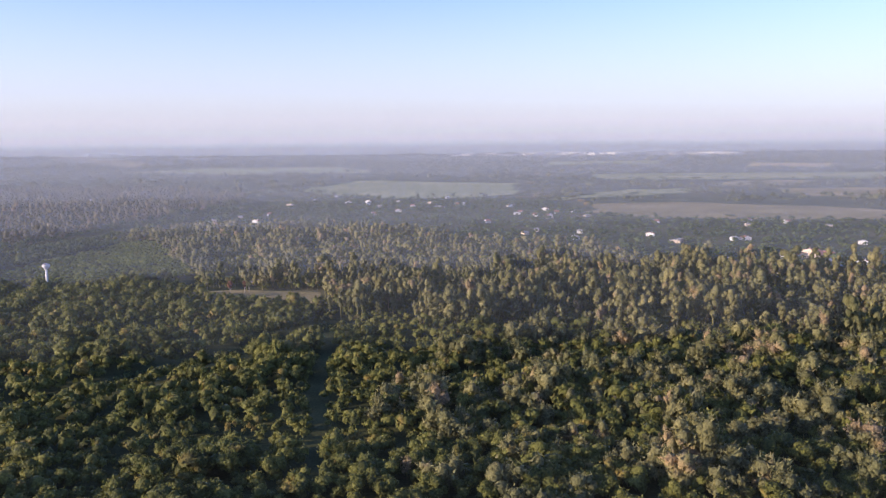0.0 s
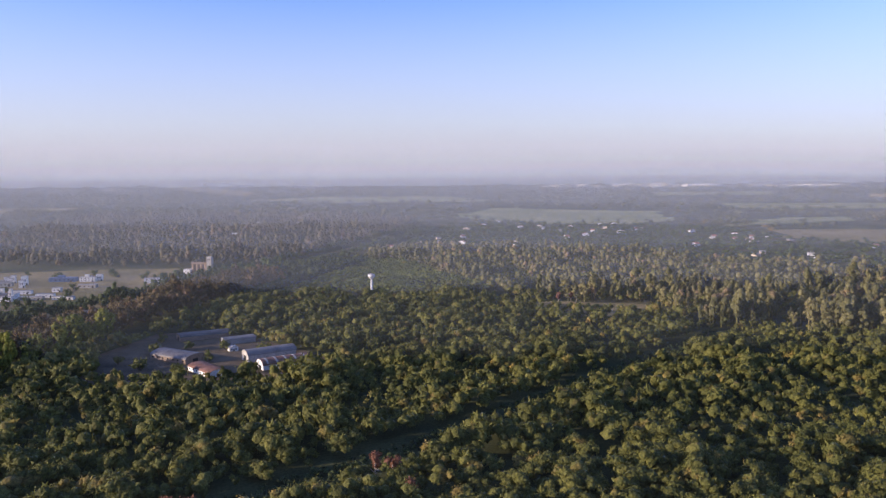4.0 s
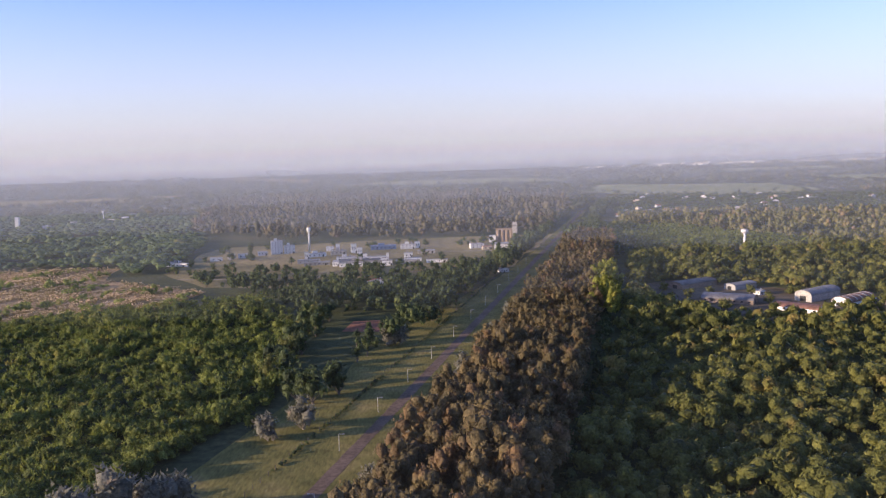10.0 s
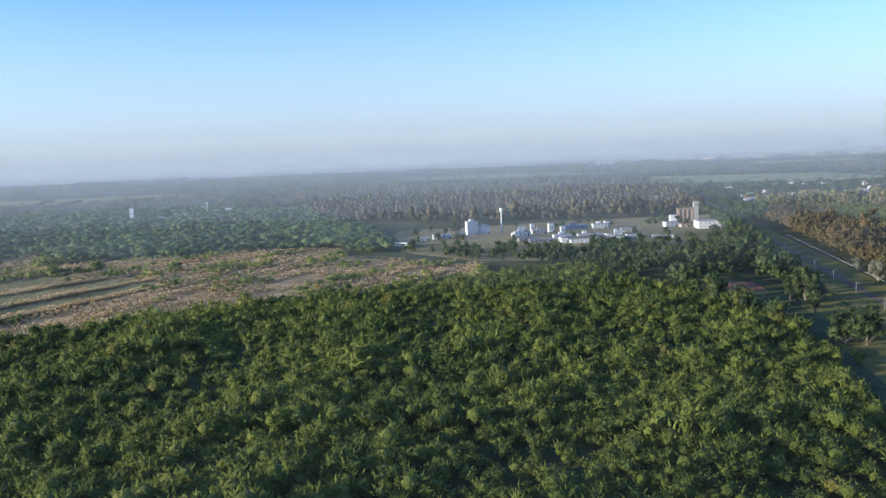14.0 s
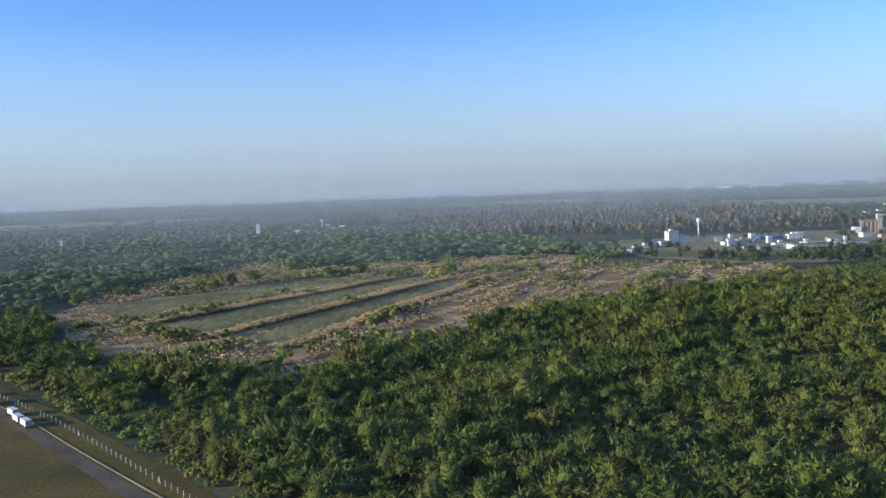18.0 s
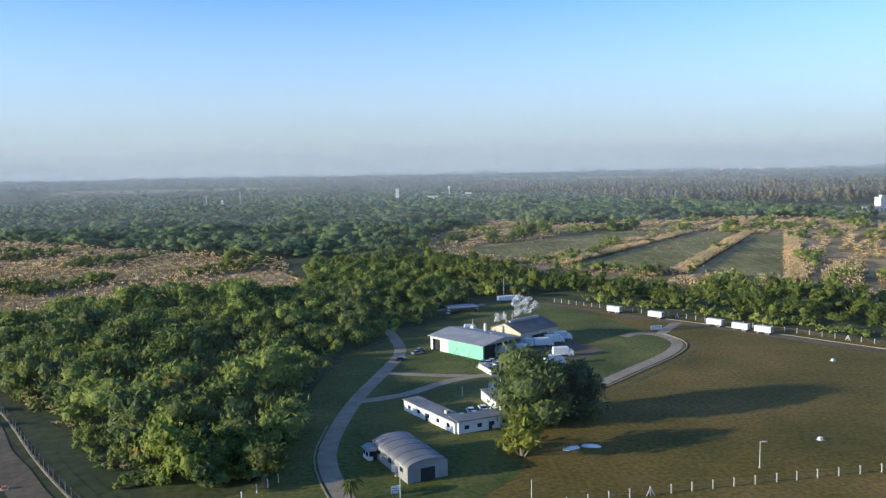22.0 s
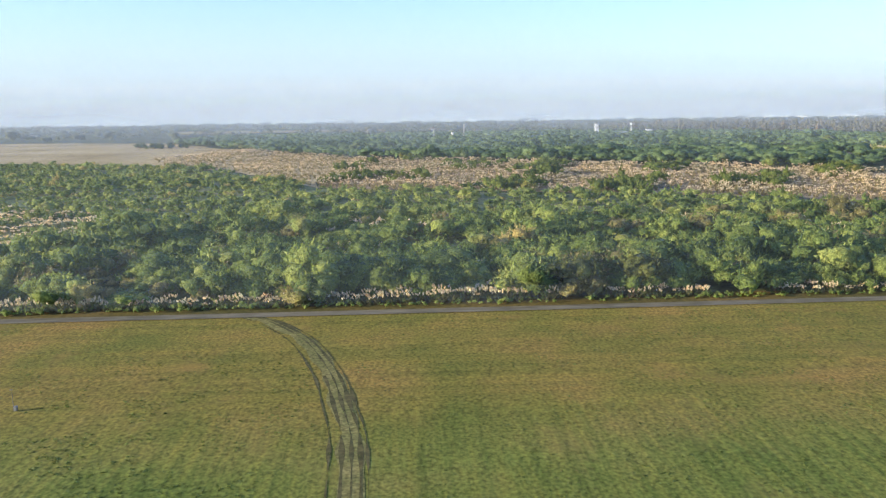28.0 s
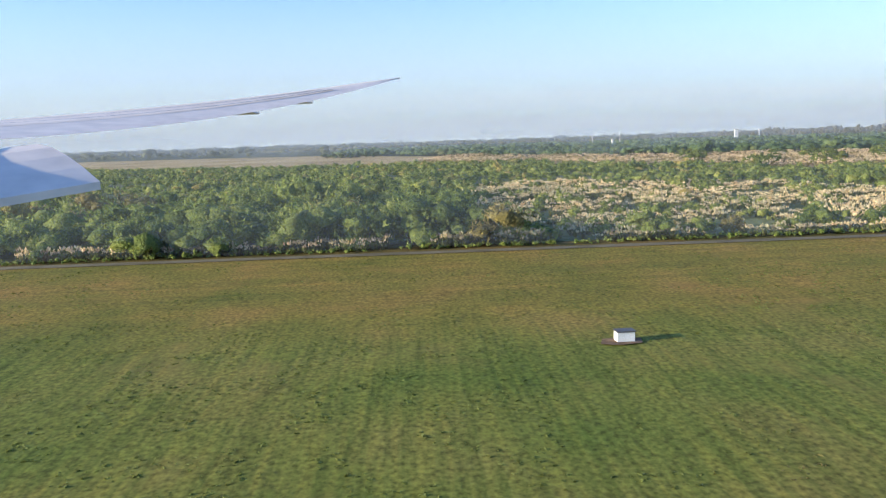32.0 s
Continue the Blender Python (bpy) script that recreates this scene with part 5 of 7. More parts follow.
for i, (x, y) in enumerate(((-139, 837), (-125, 842), (39, 645), (44, 650), (56, 646), (196, 520), (-120, 838))):
    tree(x, y, 490 + i, 4.0, 15, 5.0, LEAF_PINK if i < 2 else LEAF_GUM, BARK_PALE, "thin half-bare tree with a pale stem", 4, 110, spire=1.6, group="bare trees", name="bare_tree", leaf=0.15)
g = random.Random(5)
for i in range(250):
    x, y = g.uniform(-1000, -545), g.choice((g.uniform(740, 880), g.uniform(740, 880), g.uniform(770, 1140)))
    open_lawn = -850 < x < -660 and 872 < y < 1075
    if inside(np.array([(x, y)]), CAMPUS)[0] and not (open_lawn and i % 6) and not (-920 < x < -860 and 985 < y < 1065):
        tree(x, y, 510 + i, g.uniform(3.5, 8.0), g.uniform(7, 14), 0.4, LEAF_DARK, BARK, "dark tree on the campus lawn", 6, 90, spire=1.2, group="campus trees", name="campus_tree", leaf=0.22)


def palm(x, y, height, label):
    ob = thing("palm_tree", label, "palm", "palms")
    part("trunk", cyl(0.34, 0.24, -0.1, height, 8), BARK, ob)
    gp = random.Random(int(x * 7))
    for i in range(22):
        bm, a, up = bmesh.new(), gp.uniform(0, 6.28), gp.uniform(-0.2, 1.0)
        rows = []
        for k in range(5):
            t = k / 4
            r, z = 2.7 * t, height + up * 1.6 * t - 2.2 * t * t
            c, n = Vector((math.cos(a) * r, math.sin(a) * r, z)), Vector((-math.sin(a), math.cos(a), 0)) * (0.42 * math.sin(math.pi * min(1, t * 0.9 + 0.08)))
            rows.append([bm.verts.new(c + n - Vector((0, 0, 0.15))), bm.verts.new(c), bm.verts.new(c - n - Vector((0, 0, 0.15)))])
        for p0, p1 in zip(rows, rows[1:]):
            for j in (0, 1):
                bm.faces.new((p0[j], p0[j + 1], p1[j + 1], p1[j]))
        part("frond", bm, LEAF_WOOD, ob)
    ob.location = (x, y, 0)


palm(-1551, 157, 4.2, "small feathery palm beside the service road")
palm(-1558, 152, 2.2, "low young palm beside the service road")


for i in range(14):
    y = 540 + i * 19
    x, y = ave(y, -24 - 9 * (i % 3))
    tree(x, y, 700 + i, 3.6 + i % 3, 14 + 2 * (i % 4), 0.8, LEAF_DARK, BARK, "dark evergreen beside the avenue", 7, 160, spire=1.5, group="avenue evergreens", name="evergreen_tree", leaf=0.18)
for i, (x, y) in enumerate(((-2330, 1290), (-2318, 1300), (-2344, 1310), (-2356, 1296), (-2305, 1312), (-2368, 1312), (-2338, 1284), (-2292, 1304))):
    tree(x, y, 730 + i, 9.0, 9.0, 0.4, LEAF_DARK, BARK, "dark tree in a clump on the dry plain", 6, 40, group="plain trees", name="plain_tree", leaf=0.25)


g = random.Random(21)
for i in range(16):
    y = 605 + i * 20
    x, y = ave(y, -34 - g.uniform(0, 18))
    tree(x, y, 760 + i, g.uniform(5.0, 7.5), g.uniform(11, 17), 0.4, LEAF_DARK if i % 3 else LEAF_WOOD, BARK, "dense dark park tree beside the avenue verge", 9, 200, spire=1.2, group="avenue park trees", name="park_tree", leaf=0.15)
# row of tall trees added to cast shade over the glade
for i in range(11):
    tree(-783 + 5 * math.sin(i * 2.1) + 0.06 * i * i, 408 + i * 17, 840 + i, 7.0 + i % 3, 18 + i % 4, 0.4, LEAF_DARK if i % 3 else LEAF_WOOD, BARK, "dense dark park tree beside the shaded glade", 9, 200, spire=1.2, group="glade trees", name="park_tree", leaf=0.15)
# trees added between the sheds to bring shade into the bright yard
for i, (x, y) in enumerate(((-506, 582), (-494, 622), (-484, 564), (-442, 588), (-440, 630), (-408, 624), (-402, 554), (-368, 562), (-520, 562), (-500, 664), (-412, 682), (-386, 630), (-470, 637), (-455, 552))):
    tree(x, y, 790 + i, 5.0 + i % 3, 8.0 + i % 4, 0.4, LEAF_WOOD, BARK, "leafy tree between the sheds", 8, 150, group="yard trees", name="yard_tree", leaf=0.17)


# ---- buildings ----
def windows(parent, x0, x1, n, z, w, h, y, axis="x"):
    """A row of windows, each with a frame and a pane, set on a wall."""
    for i in range(n):
        c = x0 + (x1 - x0) * (i + 0.5) / n
        bm = box(c - w / 2, y - 0.06, z, c + w / 2, y + 0.06, z + h) if axis == "x" else box(y - 0.06, c - w / 2, z, y + 0.06, c + w / 2, z + h)
        part("window", bm, DARK_PANE, parent)


def gable_roof(w, d, z, rise, over=0.4, thick=0.18):
    o = [(-w / 2 - over, z - 0.05), (0, z + rise), (w / 2 + over, z - 0.05), (w / 2 + over, z - 0.05 + thick), (0, z + rise + thick), (-w / 2 - over, z - 0.05 + thick)]
    return prism(o, -d / 2 - over, d / 2 + over)


def house(label, w, d, h, wallmat, roofmat, rise=1.8, category="house", name="house", group="village houses"):
    ob = thing(name, label, category, group)
    part("wall", prism([(-w / 2, -0.2), (w / 2, -0.2), (w / 2, h), (0, h + rise), (-w / 2, h)], -d / 2, d / 2), wallmat, ob)
    part("roof", gable_roof(w, d, h, rise), roofmat, ob)
    part("door", box(-0.5, -d / 2 - 0.07, 0, 0.5, -d / 2 + 0.05, 2.1), DARK, ob)
    windows(ob, -w / 2, w / 2, 2, 1.0, 1.1, 1.2, -d / 2)
    windows(ob, -d / 2, d / 2, 2, 1.0, 1.1, 1.2, -w / 2, "y")
    part("chimney", box(w * 0.2, -0.3, h + 0.6, w * 0.2 + 0.6, 0.3, h + rise + 0.8), wallmat, ob)
    return ob


def put(ob, x, y, turn=0.0):
    ob.matrix_basis = pose(x, y, 0, 0, 0, turn)
    return ob


protos = [house("white plastered house with a pale sheet roof among trees", 12, 9, 4.0, WHITE, OLD_WHITE), house("white house with a red tiled roof among trees", 14, 9, 4.2, WHITE, RED_TILE, 2.4), house("cream house with a grey sheet roof among trees", 16, 8, 3.8, CREAM, ZINC, 1.4)]
spots = [(-280, 1909), (75, 1763), (176, 1848), (316, 1648), (402, 1657), (461, 1155), (562, 1172), (578, 1169), (435, 863), (466, 858), (605, 921), (-294, 1605), (-310, 1961), (-38, 2029), (38, 1892), (168, 1835), (328, 1674), (375, 1604), (441, 1670), (454, 1242), (474, 1165), (-325, 1500), (-340, 1490), (-116, 886)]
g = random.Random(9)
while len(spots) < 84:
    x, y = g.uniform(-330, 1150), g.uniform(690, 2330)
    if inside(np.array([(x, y)]), VILLAGE)[0]:
        spots.append((x, y))
for i, (x, y) in enumerate(spots):
    m = pose(x, y, 0, 0, 0, g.choice((0, 20, 75, 100, -30)))
    if i < 3:
        protos[i].matrix_basis = m
    else:
        copy_thing(protos[i % 3], m)
put(house("large white house with a steep pale roof", 20, 16, 6, WHITE, OLD_WHITE, 6, group="", name="large_house"), -106, 1500, 35)
for i, (x, y, w, d, h) in enumerate(((560, 985, 18, 14, 5), (578, 972, 20, 14, 6), (598, 980, 16, 18, 5), (585, 996, 24, 12, 7))):
    put(house("pink-walled building with red tiled roofs", w, d, h, CREAM, RED_TILE, 3.0, "building", "red_roofed_building", "red-roofed complex"), x, y, 15 + 90 * (i % 2))


def flat_block(name, label, w, d, h, storeys, bays, wallmat=WHITE, roofmat=OLD_WHITE, hut=True, group="campus buildings"):
    ob = thing(name, label, "building", group)
    part("wall", box(-w / 2, -d / 2, -0.2, w / 2, d / 2, h), wallmat, ob)
    bm = box(-w / 2 - 0.15, -d / 2 - 0.15, h, w / 2 + 0.15, d / 2 + 0.15, h + 0.35)
    part("roof", bm, roofmat, ob)
    step = h / storeys
    for s in range(storeys):
        windows(ob, -w / 2 + 0.5, w / 2 - 0.5, bays, s * step + step * 0.38, w / bays * 0.26, step * 0.30, -d / 2)
        windows(ob, -d / 2 + 0.5, d / 2 - 0.5, max(1, int(bays * d / w)), s * step + step * 0.38, 1.0, step * 0.32, -w / 2, "y")
    part("door", box(w * 0.3, -d / 2 - 0.1, 0, w * 0.3 + 1.8, -d / 2 + 0.05, 2.3), DARK, ob)
    if hut:
        part("roof_hut", box(-w * 0.2, -d * 0.2, h + 0.35, w * 0.05, d * 0.25, h + 3.0), wallmat, ob)
        part("water_tank", cyl(1.0, 1.0, h + 0.35, h + 2.2, 10, w * 0.25, 0), OLD_WHITE, ob)
    return ob


low = "low white flat-roofed building on the campus"
put(flat_block("hospital_block", "white five-storey block with small windows", 15, 11, 17, 5, 4, group=""), -896, 1050, 12)
put(flat_block("wing_block", "white three-storey annexe beside the tall block", 14, 9, 10, 3, 3), -880, 1053, 12)
put(flat_block("wing_block", "low white annexe before the tall block", 12, 8, 5, 1, 3, hut=False), -912, 1036, 12)
for x, y, w, d, h, a, wm, rm, lb in ((-838, 1000, 24, 8, 4.5, 20, WHITE, ZINC, low), (-812, 1018, 20, 8, 5, 8, OLD_WHITE, ZINC, low), (-828, 1062, 10, 7, 6, 8, WHITE, OLD_WHITE, low), (-816, 1050, 5, 5, 10, 8, WHITE, OLD_WHITE, "narrow white stair tower on the campus"),
                                    (-794, 1034, 7, 6, 11, 8, WHITE, OLD_WHITE, "white square tank house on the campus"), (-784, 1006, 6, 5, 9, 8, WHITE, OLD_WHITE, "narrow white stair tower on the campus"), (-847, 980, 5, 4, 8, 8, WHITE, OLD_WHITE, "narrow white stair tower on the campus"),
                                    (-757, 1062, 34, 12, 5, 4, BLUE_ROOF, BLUE_ROOF, "low hall with a blue sheet roof"), (-724, 1060, 20, 9, 6, 4, WHITE, OLD_WHITE, low), (-712, 1068, 7, 7, 8, 4, WHITE, OLD_WHITE, low),
                                    (-776, 912, 46, 20, 5, 2, OLD_WHITE, DARK_ROOF, "long campus hall with a dark sheet roof"), (-772, 893, 52, 7, 3.8, 2, WHITE, OLD_WHITE, low), (-803, 906, 7, 18, 5, 2, WHITE, OLD_WHITE, low), (-748, 914, 7, 14, 6, 2, WHITE, OLD_WHITE, low), (-744, 893, 11, 8, 5.5, 2, WHITE, OLD_WHITE, low),
                                    (-744, 900, 3, 3, 13, 2, WHITE, OLD_WHITE, "white square chimney beside the hall"), (-772, 935, 5, 4, 9, 2, WHITE, OLD_WHITE, "narrow white stair tower on the campus"), (-826, 916, 30, 8, 3.6, 6, ZINC, ZINC, "long grey-roofed shed on the campus"), (-838, 936, 26, 8, 4, 6, OLD_WHITE, ZINC, low),
                                    (-722, 902, 26, 8, 4, 2, OLD_WHITE, OLD_WHITE, low), (-716, 922, 20, 7, 4, 2, WHITE, ZINC, low), (-796, 948, 22, 8, 4.5, 8, WHITE, ZINC, low), (-758, 950, 26, 7, 4, 4, WHITE, ZINC, low), (-722, 965, 10, 7, 5, 4, WHITE, OLD_WHITE, low), (-688, 905, 24, 6, 3.4, -4, WHITE, ZINC, low),
                                    (-700, 1000, 22, 8, 4, 0, OLD_WHITE, ZINC, low), (-996, 949, 32, 6, 3.6, -18, WHITE, OLD_WHITE, low), (-960, 990, 14, 7, 4, 8, WHITE, OLD_WHITE, low), (-945, 1004, 8, 7, 6, 8, WHITE, OLD_WHITE, low), (-932, 1014, 12, 8, 5, 8, WHITE, ZINC, low), (-634, 1040, 18, 9, 6, 8, WHITE, OLD_WHITE, low), (-622, 1022, 12, 7, 4, 8, CREAM, RED_TILE, "small hall with a reddish roof beside the silos")):
    put(flat_block("campus_building", lb, w, d, h, 2 if h > 5.5 and w > 9 else 1, max(2, int(w / 5)), wm, rm, w > 19 and h > 4), x, y, a)
put(house("white house with an orange-red roof among cypresses", 18, 9, 4, WHITE, RED_TILE, 2, group="", name="gate_house"), -748, 752, 5)
put(house("small white lodge beside the avenue", 10, 7, 3.2, WHITE, OLD_WHITE, 1.4, group="", name="lodge"), -622, 808, 15)
put(house("small white lodge beside the avenue", 9, 6, 3.2, CREAM, OLD_WHITE, 1.4, group="", name="lodge"), -642, 838, 60)
put(flat_block("terrace_building", "white two-storey building with a pale flat roof", 28, 26, 9, 2, 5, WHITE, OLD_WHITE, False, ""), -600, 1000, -6)


def silo_works(x, y, turn):
    ob = thing("grain_silo", "brown concrete grain silos with a tall lift tower", "silo")
    for i in range(4):
        part("silo_tube", cyl(3.4, 3.4, -0.2, 16, 16, -9 + i * 6.0, 0), BROWN_BLOCK, ob)
    part("gallery", box(-12.5, -2.2, 16, 12.5, 2.2, 19), BROWN_BLOCK, ob)
    part("lift_tower", box(10.5, -3.5, -0.2, 17.0, 3.5, 27), OLD_WHITE, ob, "pale square lift tower")
    windows(ob, 11, 16.5, 2, 22, 1.2, 1.6, -3.5)
    part("side_hall", box(-22, -6, -0.2, -12.6, 6, 9), WHITE, ob)
    put(ob, x, y, turn)


silo_works(-590, 1108, -8)


def mushroom_tower(name, label, x, y, height, tank, shaft):
    ob = thing(name, label, "water tower")
    part("shaft", cyl(shaft, shaft * 0.75, -0.2, height * 0.80, 14), WHITE, ob, smooth=True)
    bm = cyl(shaft * 0.8, tank, height * 0.76, height * 0.87, 20)
    cyl(tank, tank, height * 0.87, height * 0.97, 20, bm=bm)
    part("tank", bm, WHITE, ob)
    part("tank_roof", cyl(tank * 1.03, tank * 0.2, height * 0.97, height, 20), OLD_WHITE, ob)
    part("ladder", box(shaft * 0.9, -0.2, 0, shaft * 0.9 + 0.1, 0.2, height * 0.78), GREY_STEEL, ob)
    put(ob, x, y)


mushroom_tower("water_tower", "white mushroom-shaped water tower rising above the wood", -340, 892, 28.0, 3.9, 1.5)
mushroom_tower("campus_water_tower", "tall slender cream water tower beside the white block", -855, 1062, 33, 2.6, 1.2)
mushroom_tower("far_water_tower", "distant white water tower on a thin stem", -1430, 1838, 26, 2.8, 1.0)
mushroom_tower("far_tank", "distant small white water tank", -1862, 1480, 16, 3.0, 2.2)
ob = thing("white_tower", "distant plain white slab tower", "tower")
part("wall", box(-3.6, -3.0, -0.2, 3.6, 3.0, 25, 0.2), WHITE, ob)
part("cap", box(-3.9, -3.3, 25, 3.9, 3.3, 26), OLD_WHITE, ob)
put(ob, -1547, 1685)
for x, y, w, h in ((-1590, 1690, 22, 5), (-1470, 1760, 30, 6), (-1410, 1830, 40, 5), (-1385, 1850, 18, 9), (-1395, 1660, 12, 4), (-1495, 1700, 16, 4), (-1716, 1534, 26, 4), (-1700, 1545, 10, 6), (-1436, 2026, 34, 6), (-703, 1790, 26, 9), (-730, 2225, 30, 8), (-1010, 990, 14, 4), (-1880, 1480, 10, 3.5)):
    put(flat_block("far_hall", "distant low white hall above the trees", w * 0.7, 12, h + 1, 1, 4, WHITE, OLD_WHITE, False, "far halls"), x, y)
for x, y, h, arm in ((-1895, 1497, 23, 6.0), (-1838, 1519, 30, 1.2)):
    ob = thing("antenna_mast", "thin steel mast with a crossbar above the trees", "mast", "masts")
    part("pole", cyl(1.0, 0.7, -0.2, h, 8), OLD_WHITE, ob)
    part("crossbar", box(-arm, -0.4, h - 1.8, arm, 0.4, h - 0.6), OLD_WHITE, ob)
    for s in (-0.7, 0.7):
        part("aerial", box(arm * s - 0.15, -0.15, h - 2.6, arm * s + 0.15, 0.15, h + 0.8), OLD_WHITE, ob)
    put(ob, x, y, 10)
# the town on the horizon
g = random.Random(14)
for i in range(170):
    u = g.random()
    x, y = 900 + 2700 * u + g.uniform(-60, 60), 8050 - 500 * u + g.uniform(-300, 300)
    w, d, h = g.uniform(18, 80), g.uniform(15, 40), g.choice((7, 8, 9, 11, 14)) * (1.5 if 0.25 < u < 0.6 else 1)
    ob = thing("town_building", "far white building of the town on the horizon", "building", "town on the horizon")
    part("wall", box(-w / 2, -d / 2, -0.2, w / 2, d / 2, h), WHITE, ob)
    part("roof", box(-w / 2 - 0.5, -d / 2 - 0.5, h, w / 2 + 0.5, d / 2 + 0.5, h + 1.2), OLD_WHITE, ob)
    put(ob, x, y, g.uniform(-75, -40))


def vault_shed(label, w, l, wall_h, rise, wallmat, roofmat, door_w, group="", name="vaulted_shed", end="front", stripes=0):
    """A hall with a barrel roof; its length runs along y and its front faces -y."""
    ob = thing(name, label, "shed", group)
    arc = [(-w / 2 * math.cos(math.pi * k / 12), wall_h + rise * math.sin(math.pi * k / 12)) for k in range(13)]
    for s in (-1, 1):
        part("side_wall", box(min(s * w / 2, s * (w / 2 - 0.2)), -l / 2, -0.2, max(s * w / 2, s * (w / 2 - 0.2)), l / 2, wall_h), wallmat, ob)
    for s, nm in ((-1, "front_gable"), (1, "back_gable")):
        y = s * l / 2
        part(nm, prism([(-w / 2 + 0.2, -0.2), (w / 2 - 0.2, -0.2), (w / 2 - 0.2, wall_h), *arc[1:-1][::-1], (-w / 2 + 0.2, wall_h)], min(y, y - s * 0.2), max(y, y - s * 0.2)), wallmat, ob)
    out = [(x * 1.02, z + 0.12) for x, z in arc]
    part("roof", prism(out + arc[::-1], -l / 2 - 0.4, l / 2 + 0.4), roofmat, ob)
    for k in range(int(l / 4)):
        y = -l / 2 + 2 + k * 4
        part("roof_rib", prism([(x * 1.025, z + 0.2) for x, z in arc] + [(x * 1.02, z + 0.1) for x, z in arc][::-1], y - 0.12, y + 0.12), roofmat, ob)
    for k in range(stripes):
        y = -l / 2 + l * (k + 0.5) / stripes
        part("skylight", prism([(x * 1.03, z + 0.25) for x, z in arc[1:12]] + [(x * 1.02, z + 0.1) for x, z in arc[1:12]][::-1], y - 0.7, y + 0.7), OLD_WHITE, ob)
    part("door", box(-door_w / 2, -l / 2 - 0.08, 0, door_w / 2, -l / 2 + 0.05, wall_h * 0.85), DARK, ob)
    windows(ob, -l / 2, l / 2, int(l / 5), wall_h * 0.5, 1.6, 1.0, -w / 2, "y")
    return ob


put(vault_shed("grey vaulted shed with a pale front gable", 14, 38, 5.0, 3.6, OLD_WHITE, GREY_ROOF, 5, "sheds"), -399, 601, -58)
put(vault_shed("vaulted shed with a rusty roof and pale bands", 14, 36, 3.2, 3.8, WHITE, RUST_ROOF, 6, "sheds", stripes=5), -384, 576, -58)
put(vault_shed("white-walled vaulted shed with a brown roof", 14, 32, 2.8, 2.6, WHITE, RUST_ROOF, 3, "sheds"), -434, 557, 42)
# dark walls of the western sheds imitate the tree belt's shade on them
put(vault_shed("wide shed with a dull grey vaulted roof", 19, 38, 3.4, 3.0, BROWN_BLOCK, GREY_ROOF, 5, "sheds"), -468, 600, 58)
put(vault_shed("long low shed with a dark roof", 17, 42, 3.6, 2.0, BROWN_BLOCK, DARK_ROOF, 5, "sheds"), -470, 680, -62)
put(vault_shed("low shed with a grey roof", 12, 26, 3.6, 1.6, ZINC, GREY_ROOF, 4, "sheds"), -436, 660, -62)
put(house("small white hut in the yard", 7, 6, 3, WHITE, OLD_WHITE, 1.2, group="", name="yard_hut"), -433, 628, 30)

